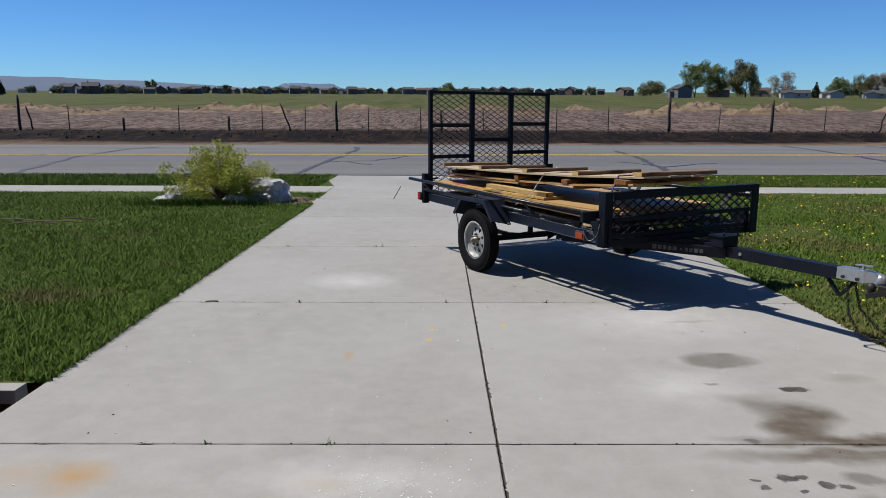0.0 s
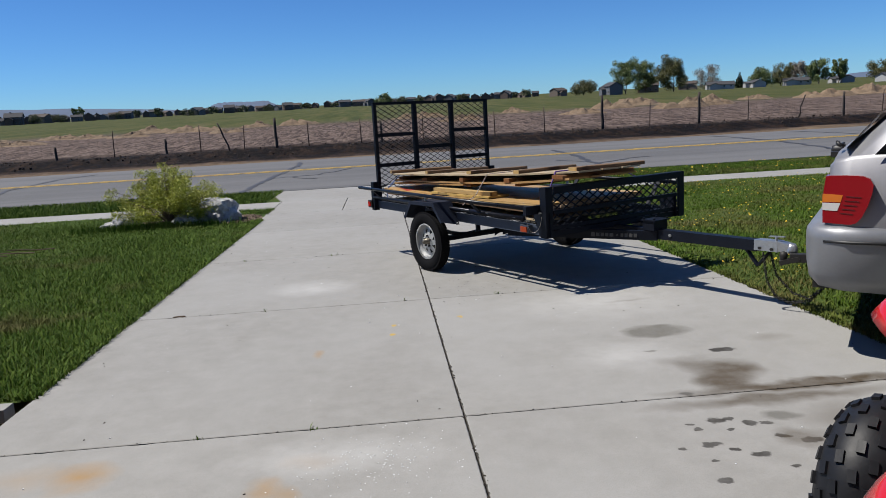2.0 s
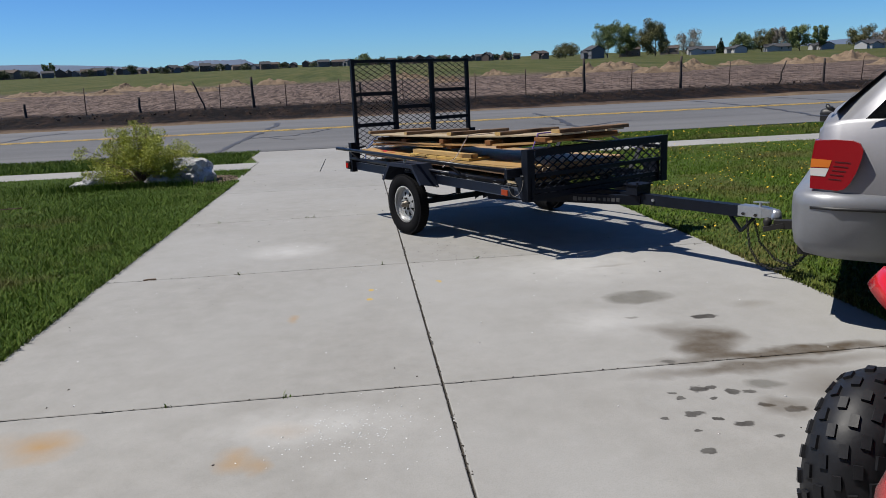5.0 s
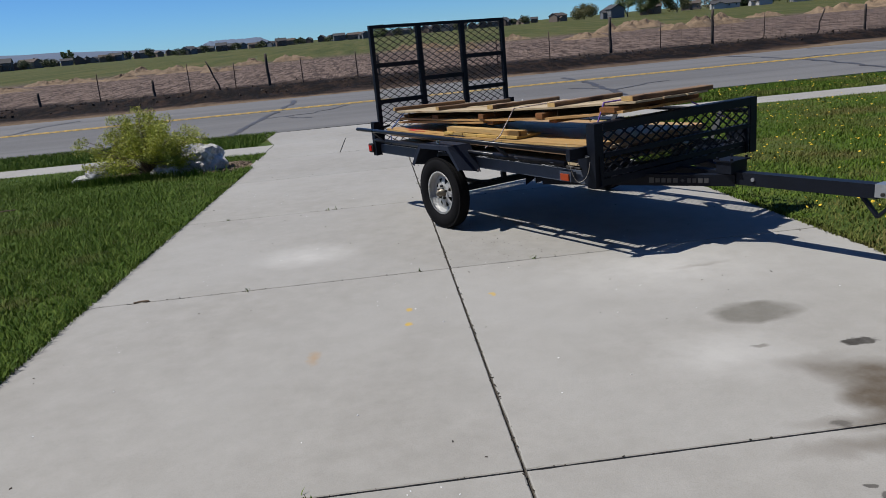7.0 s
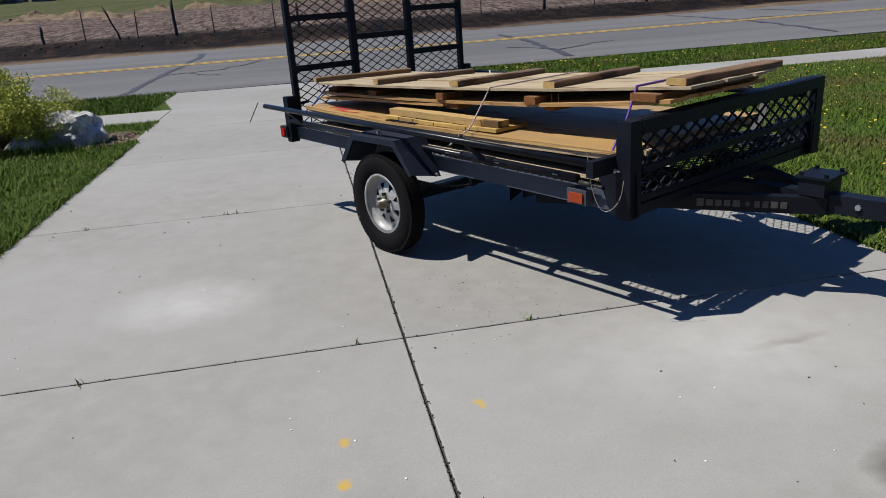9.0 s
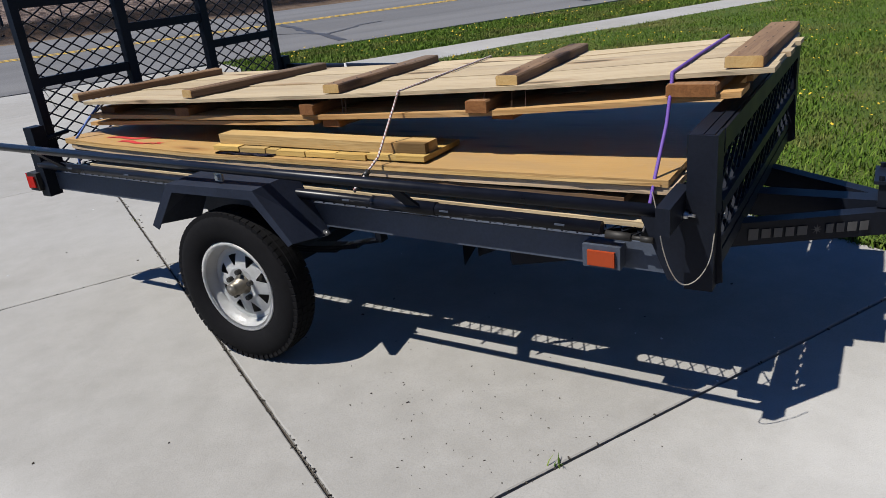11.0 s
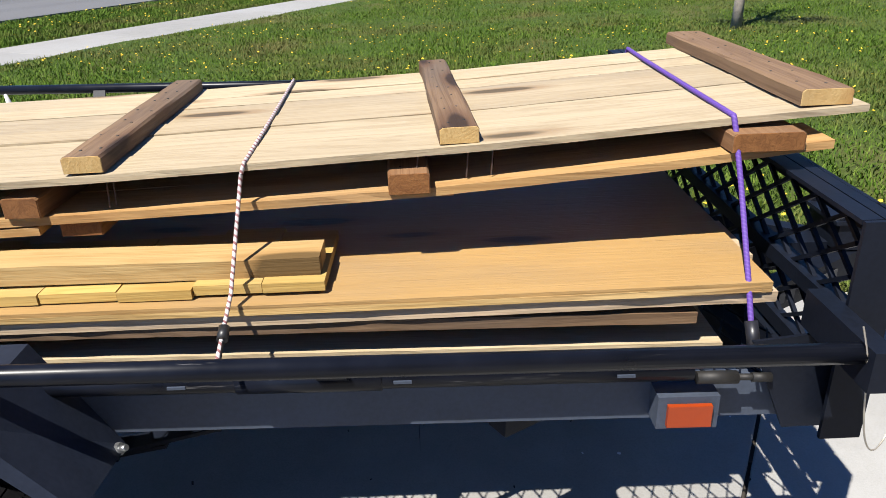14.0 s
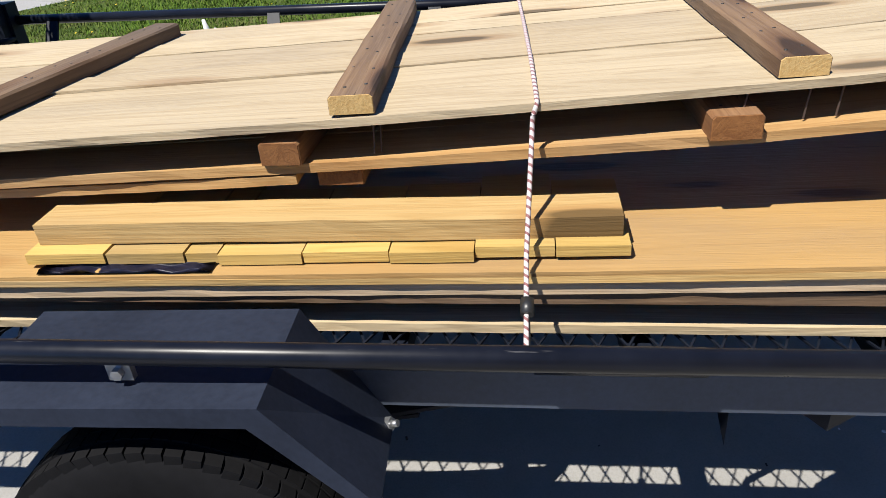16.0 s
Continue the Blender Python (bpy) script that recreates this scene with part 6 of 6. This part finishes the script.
placed += [(14.0, 395, 1), (18.0, 290, 0), (20.6, 330, 1), (23.4, 390, 1), (25.6, 300, 3), (28.0, 310, 3), (30.6, 320, 3), (33.4, 330, 3), (36.2, 300, 3), (38.0, 310, 1), (40.0, 300, 3), (42.4, 290, 3), (44.6, 310, 1), (46.6, 300, 3), (49.0, 280, 3), (52.0, 280, 1)]
for i, (az, far, kind) in enumerate(placed):
    x, y = bearing(az, far)
    m = pose(x, y, FIELD_Z + 0.3, 0, 0, -az + rng.choice((0, 90, 0, 60, -70)) + rng.uniform(-15, 15)) @ Matrix.Scale(rng.uniform(0.55, 0.8) if az < 13 else 0.8, 4)
    if i < 4:
        STYLES[i].matrix_basis = pose(*bearing(*placed[(4, 8, 6, 0)[i]][:2]), FIELD_Z + 0.1, 0, 0, rng.uniform(-20, 20)) @ Matrix.Scale(0.72, 4)
    if i in (0, 4, 6, 8):
        continue
    copy_thing(STYLES[kind], m)


def far_tree(az, far, height, crown, material, seed, label, leaves=3800, size=0.31, squash=1.0):
    x, y = bearing(az, far)
    return tree(label, (x, y), height * 1.1, crown * 1.2, int(leaves * 2.3), size * 0.78, material, seed, 0.018, 0.2, "trees about the far houses", squash, FIELD_Z - height * 0.24)


BIG = "tall spring-green cottonwood by the far houses"
far_tree(19.0, 300, 14.0, 5.0, SPRING, 51, BIG, 6500)
far_tree(20.4, 310, 14.8, 4.6, SPRING, 52, BIG, 6500)
far_tree(22.4, 300, 14.6, 5.6, OLIVE, 53, "broad olive-green tree by the far houses", 9500, 0.31)
far_tree(24.8, 320, 11.0, 5.0, BARE, 54, "nearly bare tree with fine twigs", 1500, 0.35)
far_tree(15.9, 330, 7.0, 4.6, OLIVE, 55, "low spreading tree by the far houses")
far_tree(0.6, 430, 7.0, 4.5, SPRING, 56, "round green tree between far houses", 1800, 0.5)
far_tree(-21.4, 560, 10.0, 2.0, SPRING, 57, "thin poplar on the far skyline", 800, 0.5)
far_tree(-21.0, 560, 11.5, 2.0, SPRING, 58, "thin poplar on the far skyline", 800, 0.5)
for k, (az, h, c) in enumerate(((28.4, 8.5, 3.6), (29.6, 10, 3.8), (30.8, 10.5, 4.0), (32.0, 10, 3.8), (33.2, 11, 2.6), (35.6, 9, 4.5), (37.2, 8, 4), (39.0, 10, 4.2), (41.2, 9, 4), (43.6, 11, 4.5), (45.4, 9, 4), (47.8, 10, 4.5), (50.5, 11, 5))):
    far_tree(az, 315 + 8 * (k % 3), h, c, (SPRING, OLIVE, BARE, SPRING)[k % 4], 60 + k, "spring tree behind the far houses", 3600)
for k, (az, h) in enumerate(((26.9, 6.3), (-31.2, 9.0), (-30.6, 8.0))):
    x, y = bearing(az, 330)
    top = thing("conifer", "small dark conifer by the far houses", "conifer", Matrix.Translation((x, y, FIELD_Z - 0.1)), "far conifers")
    bm = bmesh.new()
    tube(bm, [(0, 0, 0), (0, 0, h * 0.9)], 0.2, 6, taper=0.04)
    part("trunk", bm, BARK, top)
    lv = [Vector((0, 0, h * (0.15 + 0.82 * i / 9))) for i in range(10)]
    leaf_cloud("crown", lv, [max(0.25, 2.3 * (1 - i / 9.5)) for i in range(10)], 1800, 0.35, DARK_GREEN, top, 70 + k, 0.5, 0.3)


rng = random.Random(91)
for k in range(26):
    az = -32 + 45 * (k + rng.uniform(0.1, 0.9)) / 26
    far_tree(az, rng.uniform(410, 500), rng.uniform(3.2, 5.4), rng.uniform(2.4, 3.6), HEDGE, 100 + k, "low dark garden tree among the far houses", 700, 0.38)


def clods():
    """Turned black earth along the foot of the fence."""
    rng = random.Random(17)
    bm = bmesh.new()
    for _ in range(3600):
        x = rng.uniform(-34, 42)
        y = 0.03 * x + rng.gauss(30.6, 1.5)
        s = rng.uniform(0.03, 0.11)
        m = Matrix.Translation((x, y, FIELD_Z + rng.uniform(-0.02, 0.10) + 0.12 * math.exp(-((y - 29.5) / 1.6) ** 2))) @ Euler((rng.uniform(0, 3), rng.uniform(0, 3), rng.uniform(0, 3))).to_matrix().to_4x4()
        v = [bm.verts.new(m @ Vector(q)) for q in ((s, 0, 0), (0, s * 0.8, 0.1 * s), (-s * 0.9, 0.2 * s, 0), (0, -s * 0.7, 0), (0.1 * s, 0, s * 0.6), (0, 0.1 * s, -s * 0.5))]
        for k in range(4):
            bm.faces.new((v[k], v[(k + 1) % 4], v[4])), bm.faces.new((v[(k + 1) % 4], v[k], v[5]))
    me = mesh_of("earth_clods", bm, plain("burnt_earth", (0.040, 0.027, 0.019), 0.95, vary=0.6, scale=0.7, bump=0.8))
    tagged(new("earth_clods", me), "dark burnt clods of earth under the fence", "earth clods", kind="stuff")


clods()


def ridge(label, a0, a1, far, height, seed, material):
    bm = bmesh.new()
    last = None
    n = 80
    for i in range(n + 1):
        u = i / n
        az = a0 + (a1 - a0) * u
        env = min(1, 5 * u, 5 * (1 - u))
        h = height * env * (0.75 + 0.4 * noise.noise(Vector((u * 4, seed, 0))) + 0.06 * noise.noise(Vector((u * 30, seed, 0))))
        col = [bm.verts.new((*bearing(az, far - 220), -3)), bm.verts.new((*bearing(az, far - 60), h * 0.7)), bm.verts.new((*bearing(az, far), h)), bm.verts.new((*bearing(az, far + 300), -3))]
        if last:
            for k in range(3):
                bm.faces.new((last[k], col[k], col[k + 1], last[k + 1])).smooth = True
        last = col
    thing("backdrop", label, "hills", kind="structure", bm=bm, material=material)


# the blue of distance haze is mixed into the hills' base colour
HILL_HAZED = plain("haze_tinted_hillside", (0.09, 0.125, 0.19), 1.0, vary=0.12, scale=0.01, bump=0.0)
ridge("long low blue hills on the skyline", -60, -12, 2100, 36, 1.0, HILL_HAZED)
ridge("faint blue hills on the skyline", 30, 75, 2150, 30, 4.0, HILL_HAZED)
ridge("low blue rise on the skyline", -13, -7, 2050, 27, 7.0, HILL_HAZED)

# ---- the sport utility vehicle that tows the trailer; x forward, y to its left ----
SILVER = plain("silver_car_paint", (0.33, 0.33, 0.35), 0.48, 0.5, vary=0.04, bump=0.0)
CLAD = plain("silver_bumper_plastic", (0.27, 0.28, 0.30), 0.4, 0.35, vary=0.05, bump=0.02)
TRIM = plain("black_car_trim", (0.015, 0.015, 0.016), 0.5, vary=0.2)
CAR_GLASS = plain("tinted_car_glass", (0.012, 0.014, 0.017), 0.06, vary=0.1, bump=0.0)
LAMP_WHITE = plain("clear_lamp_lens", (0.7, 0.68, 0.66), 0.2, vary=0.05)
LAMP_RED = plain("red_lamp_lens", (0.30, 0.008, 0.014), 0.15, vary=0.05)
LOUVRE = plain("dark_red_plastic", (0.08, 0.004, 0.006), 0.4, vary=0.05)
LAMP_AMBER = plain("amber_lamp_lens", (0.72, 0.2, 0.03), 0.2, vary=0.05)


def loft(bm, sections):
    """Skins closed outlines of equal count."""
    rings = [[bm.verts.new(p) for p in s] for s in sections]
    n = len(rings[0])
    for a, b in zip(rings, rings[1:]):
        for k in range(n):
            bm.faces.new((a[k], a[(k + 1) % n], b[(k + 1) % n], b[k])).smooth = True
    bm.faces.new(rings[0][::-1]), bm.faces.new(rings[-1])


def suv():
    # right rear corner stands near the coupler; the body runs forward from it
    m = TILT @ pose(2.065, -2.155, 0, 0, 0, -37)
    top = thing("suv", "silver sport utility vehicle with red tail lamps and tinted glass", "car", m)
    W = 1.84

    def section(x, low, belt, roof, inset, tuck=0.0):
        """Outline across the car, from its right sill over the roof to the left sill."""
        pts = [(0.06 + tuck, low), (0.01 + tuck, low + 0.12), (tuck, (low + belt) / 2), (0.03 + tuck, belt), (0.05 + tuck, belt + 0.02)]
        pts += [(inset + tuck, roof - 0.10), (inset + 0.06 + tuck, roof - 0.03), (inset + 0.2 + tuck, roof)]
        full = pts + [(W - y, z) for y, z in pts[::-1]]
        return [(x, y, z) for y, z in full]

    bm = bmesh.new()
    loft(bm, [section(-0.085, 0.50, 1.03, 1.07, 0.16, 0.09), section(-0.06, 0.46, 1.06, 1.11, 0.13, 0.045), section(0.02, 0.44, 1.08, 1.17, 0.12, 0.025), section(0.22, 0.42, 1.09, 1.36, 0.10, 0.015), section(0.46, 0.42, 1.09, 1.64, 0.13),
              section(0.62, 0.42, 1.09, 1.74, 0.14), section(1.6, 0.40, 1.07, 1.77, 0.15), section(2.5, 0.40, 1.05, 1.74, 0.15), section(3.15, 0.40, 1.04, 1.22, 0.12),
              section(3.3, 0.40, 1.03, 1.10, 0.14), section(4.2, 0.42, 0.98, 1.03, 0.16, 0.03), section(4.5, 0.45, 0.86, 0.90, 0.2, 0.12)])
    body = part("body", bm, SILVER, top, "silver painted body")
    bm = bmesh.new()

    def bump_section(x, tuck, lo, hi):
        pts = [(tuck + 0.05, lo), (tuck, lo + 0.08), (tuck - 0.015, hi - 0.07), (tuck - 0.012, hi - 0.02), (tuck + 0.03, hi)]
        return [(x, y, z) for y, z in pts + [(W - y, z) for y, z in pts[::-1]]]

    loft(bm, [bump_section(-0.20, 0.22, 0.50, 0.70), bump_section(-0.175, 0.10, 0.44, 0.725), bump_section(-0.12, 0.03, 0.40, 0.735), bump_section(0.0, -0.005, 0.385, 0.735), bump_section(0.42, -0.012, 0.375, 0.725)])
    part("rear_bumper", bm, CLAD, top, "smooth silver wrap-round rear bumper")
    bm = bmesh.new()
    loft(bm, [bump_section(4.4, 0.0, 0.40, 0.66), bump_section(4.55, 0.05, 0.42, 0.66), bump_section(4.65, 0.25, 0.46, 0.64)])
    part("front_bumper", bm, CLAD, top)
    bm = bmesh.new()
    loft(bm, [[(x, y - 0.019 + (0.02 if i in (0, 3) else 0), z) for i, (y, z) in enumerate(((t, 0.645), (t - 0.004, 0.65), (t - 0.004, 0.662), (t, 0.668)))] for x, t in ((-0.10, 0.03), (0.02, -0.008), (0.40, -0.012))])
    part("bumper_crease", bm, TRIM, top)

    def lamp(y0, flip):
        s = -1 if flip else 1
        outer = [(-0.098, 0.998), (0.0, 1.003), (0.075, 0.999), (0.108, 0.985), (0.122, 0.955), (0.118, 0.915), (0.10, 0.845), (0.074, 0.785), (0.05, 0.755), (0.02, 0.745), (-0.108, 0.75), (-0.112, 0.88)]
        face = lambda x: 0.021 - 0.27 * x

        def slab(corners, out, deep):
            bm = bmesh.new()
            a = [bm.verts.new((x, y0 + s * (face(x) - out), z)) for x, z in corners]
            b = [bm.verts.new((x, y0 + s * deep, z)) for x, z in corners]
            bm.faces.new(a), bm.faces.new(b[::-1])
            for k in range(len(a)):
                bm.faces.new((a[k], a[(k + 1) % len(a)], b[(k + 1) % len(a)], b[k]))
            return bm

        l = part("tail_lamp", slab(outer, 0.0, 0.16), LAMP_RED, top, "red wrap-round tail lamp with amber and clear bands", bevel=0.014)
        part("lens_band", slab([(-0.1115, 0.905), (-0.015, 0.900), (-0.025, 0.862), (-0.1115, 0.862)], 0.002, 0.07), LAMP_AMBER, l)
        part("lens_band", slab([(-0.1115, 0.857), (-0.026, 0.857), (-0.040, 0.815), (-0.1115, 0.818)], 0.002, 0.07), LAMP_WHITE, l)
        for k in range(5):
            z = 0.895 - 0.022 * k
            part("louvre", slab([(0.0 - 0.006 * k, z), (0.07 - 0.009 * k, z - 0.004), (0.07 - 0.009 * k, z - 0.009), (0.0 - 0.006 * k, z - 0.005)], 0.002, 0.03), LOUVRE, l)

    lamp(0.0, False), lamp(W, True)
    bm = bmesh.new()
    a = [(0.03, 0.17, 1.13), (0.455, 0.24, 1.64), (0.455, W - 0.24, 1.64), (0.03, W - 0.17, 1.13)]
    v = [bm.verts.new((x - 0.05, y, z)) for x, y, z in a]
    bm.faces.new(v)
    bmesh.ops.solidify(bm, geom=list(bm.faces), thickness=0.01)
    part("rear_window", bm, CAR_GLASS, top, "tinted rear window")
    for s, y in ((1, 0.0), (-1, W)):
        for x0, x1, x2, x3 in ((0.12, 1.25, 0.56, 1.23), (1.32, 2.2, 1.30, 2.18), (2.28, 3.02, 2.26, 2.62)):
            bm = bmesh.new()
            q = [(x0, 0.044, 1.105), (x1, 0.044, 1.105), (x3, 0.115, 1.62), (x2, 0.115, 1.62)]
            v = [bm.verts.new((px, y + s * (py - 0.012), pz)) for px, py, pz in q]
            bm.faces.new(v)
            bmesh.ops.solidify(bm, geom=list(bm.faces), thickness=0.008)
            part("side_window", bm, CAR_GLASS, top, "tinted side window")
        for cx in (0.98, 3.68):
            bm = bmesh.new()
            lathe(bm, [(0.20, 0.02), (0.24, -0.005), (0.33, -0.005), (0.365, 0.03), (0.365, 0.19), (0.33, 0.22), (0.2, 0.22)], 40)
            bm.transform(Matrix.Translation((cx, y - (0.01 if s > 0 else -0.01), 0.365)) @ Matrix.Diagonal((1, s, 1, 1)))
            w = part("wheel", bm, RUBBER, top, "black road tyre on an alloy rim")
            bm = bmesh.new()
            lathe(bm, [(0.0, 0.05), (0.06, 0.03), (0.2, 0.04), (0.215, 0.02), (0.205, 0.12), (0.0, 0.12)], 30)
            bm.transform(Matrix.Translation((cx, y - (0.01 if s > 0 else -0.01), 0.365)) @ Matrix.Diagonal((1, s, 1, 1)))
            part("rim", bm, ZINC, w)
        bm = bmesh.new()
        box(bm, 2.9, 3.0, min(y - s * 0.18, y), max(y - s * 0.18, y), 1.08, 1.22)
        part("mirror", bm, TRIM, top, bevel=0.02)
    bm = bmesh.new()
    box(bm, -0.105, -0.03, 0.40, 0.46, 1.075, 1.105)
    part("hatch_handle", bm, TRIM, top, bevel=0.01)
    bm = bmesh.new()
    lathe(bm, [(0.0, -0.045), (0.022, -0.04), (0.03, -0.02), (0.03, 0.03)], 14, "x", (-0.075, 0.62, 1.105))
    tube(bm, [(-0.112, 0.62, 1.105), (-0.10, 0.85, 1.112), (-0.085, 1.15, 1.118)], 0.008, 6)
    part("rear_wiper", bm, TRIM, top, "black rear wiper arm")
    bm = bmesh.new()
    tube(bm, [(-0.03, 0.26, 1.14), (-0.055, 0.26, 1.15), (-0.065, 0.262, 1.165)], 0.011, 8)
    tube(bm, [(-0.065, 0.262, 1.165), (-0.06, 0.295, 1.16)], 0.009, 8)
    part("window_latch", bm, TRIM, top, "black hinge of the hatch window")
    bm = bmesh.new()
    box(bm, -0.16, 0.5, 0.2, W - 0.2, 0.36, 0.48)
    part("underbody", bm, TRIM, top, bevel=0.02)
    bm = bmesh.new()
    beam(bm, (-0.05, 0.92, 0.40), (-0.36, 0.92, 0.385), 0.055, 0.055)
    beam(bm, (-0.30, 0.92, 0.385), (-0.42, 0.92, 0.35), 0.07, 0.03)
    lathe(bm, [(0.0, 0.44), (0.02, 0.435), (0.028, 0.41), (0.02, 0.385), (0.02, 0.36)], 14, "z", (-0.40, 0.92, -0.012))
    part("ball_mount", bm, DARK, top, "black hitch ball mount", bevel=0.003)


suv()


# ---- the quad bike beside the drive ----
QUAD_RUBBER = plain("quad_tyre_rubber", (0.011, 0.0115, 0.014), 0.5, spec=0.3, vary=0.3, scale=12, bump=0.15)
ATV_RED = plain("red_quad_plastic", (0.62, 0.015, 0.02), 0.22, vary=0.05, bump=0.02)


def knobby(m, parent, near):
    """A balloon tyre; its tread blocks are pieces of their own on the wheel by the drive."""
    half = [(0.13, 0.035), (0.155, 0.010), (0.185, 0.0), (0.214, 0.012), (0.236, 0.036), (0.251, 0.068), (0.258, 0.10)]
    bm = bmesh.new()
    lathe(bm, half + [(r, 0.20 - y) for r, y in half[-2::-1]], 56)
    bm.transform(m)
    w = part("wheel", bm, QUAD_RUBBER, parent, "knobby black quad tyre")
    block = bmesh.new()
    box(block, -0.017, 0.017, -0.0105, 0.0105, -0.010, 0.007)
    me = mesh_of("tread_block", block, QUAD_RUBBER, 0.003)
    many = bmesh.new()
    for j, (y, r, roll) in enumerate(((0.012, 0.212, -1.0), (0.044, 0.240, -0.5), (0.080, 0.255, -0.15), (0.120, 0.255, 0.15), (0.156, 0.240, 0.5), (0.188, 0.212, 1.0))):
        for k in range(18):
            a = (k + (0.5 if j % 2 else 0)) * math.tau / 20
            at = m @ Matrix.Rotation(a, 4, "Y") @ Matrix.Translation((0, y, r)) @ Matrix.Rotation(-roll, 4, "X") @ Matrix.Rotation(0.16, 4, "Z")
            if near:
                ob = new("tread_block", me)
                ob.parent = w
                ob.matrix_local = at
            else:
                box(many, -0.017, 0.017, -0.0105, 0.0105, -0.010, 0.007, at)
    if near:
        many.free()
    else:
        tagged(part("tread_block", many, QUAD_RUBBER, w), kind="stuff")
    bm = bmesh.new()
    lathe(bm, [(0.0, 0.07), (0.05, 0.06), (0.12, 0.07), (0.135, 0.035), (0.132, 0.165), (0.0, 0.165)], 28)
    bm.transform(m)
    part("rim", bm, ZINC, w)


def quad():
    m = TILT @ pose(1.05, -4.48, 0, 0, 0, -36)
    top = thing("quad_bike", "red quad bike with knobby tyres parked on the drive", "quad bike", m)
    for x, y in ((-0.40, 0.48), (-0.40, -0.62)):
        knobby(Matrix.Translation((x + 0.045, y + 0.012, 0.279)) @ Matrix.Scale(1.03, 4) @ Matrix.Rotation(radians(-112 if y > 0 else -90), 4, "Z") @ Matrix.Translation((0, -0.10, 0)), top, y > 0)
        knobby(Matrix.Translation((x + 1.02, y, 0.279)) @ Matrix.Scale(1.03, 4) @ Matrix.Rotation(radians(-112 if y > 0 else -90), 4, "Z") @ Matrix.Translation((0, -0.10, 0)), top, False)
    for y0, a0, a1 in ((0.50, 60, 120), (-0.62, 55, 150)):
        for x0, x1 in ((-0.40, 0.03), (0.39, 0.82)):
            bm = bmesh.new()
            sections = []
            for i in range(9):
                a = radians(a0 + (a1 - a0) * i / 8)
                y, z = y0 + math.cos(a) * 0.46, 0.335 + math.sin(a) * 0.46
                cut = 0.10 * (i / 4 - 1) ** 2
                sections.append([(x0 + cut, y, z - 0.01), (x0 + 0.03 + cut, y, z + 0.03), (x1 - 0.03 - cut, y, z + 0.03), (x1 - cut, y, z - 0.01)])
            loft(bm, sections)
            part("mudguard", bm, ATV_RED, top, "glossy red plastic mudguard")
    bm = bmesh.new()
    loft(bm, [[(x, y, z) for x, z in ((0.06, 0.62), (0.06, lift - 0.06), (0.10, lift), (0.34, lift), (0.38, lift - 0.06), (0.38, 0.62))] for y, lift in ((-0.85, 0.70), (-0.4, 0.80), (-0.05, 0.78), (0.25, 0.86), (0.6, 0.78), (0.85, 0.70))])
    part("body", bm, ATV_RED, top)
    bm = bmesh.new()
    loft(bm, [[(x, y, z) for x, z in ((0.06, 0.78), (0.09, 0.86), (0.33, 0.86), (0.36, 0.78))] for y in (-0.65, -0.3, 0.1)])
    part("seat", bm, TRIM, top, "black seat")
    bm = bmesh.new()
    tube(bm, [(0.12, -0.6, 0.30), (0.12, 0.5, 0.30), (0.12, 0.62, 0.62)], 0.02, 8)
    tube(bm, [(0.32, -0.6, 0.30), (0.32, 0.5, 0.30), (0.32, 0.62, 0.62)], 0.02, 8)
    box(bm, 0.13, 0.31, -0.35, 0.25, 0.28, 0.60)
    box(bm, -0.30, 0.72, -0.645, -0.595, 0.25, 0.30)
    box(bm, -0.30, 0.66, 0.455, 0.505, 0.25, 0.30)
    part("chassis", bm, DARK, top, "dark frame and engine")
    bm = bmesh.new()
    tube(bm, [(0.21, 0.35, 0.75), (0.21, 0.28, 1.02)], 0.02, 8)
    tube(bm, [(-0.18, 0.20, 1.04), (0.0, 0.27, 1.05), (0.21, 0.28, 1.03), (0.42, 0.27, 1.05), (0.6, 0.20, 1.04)], 0.013, 8)
    part("handlebar", bm, TRIM, top)


quad()
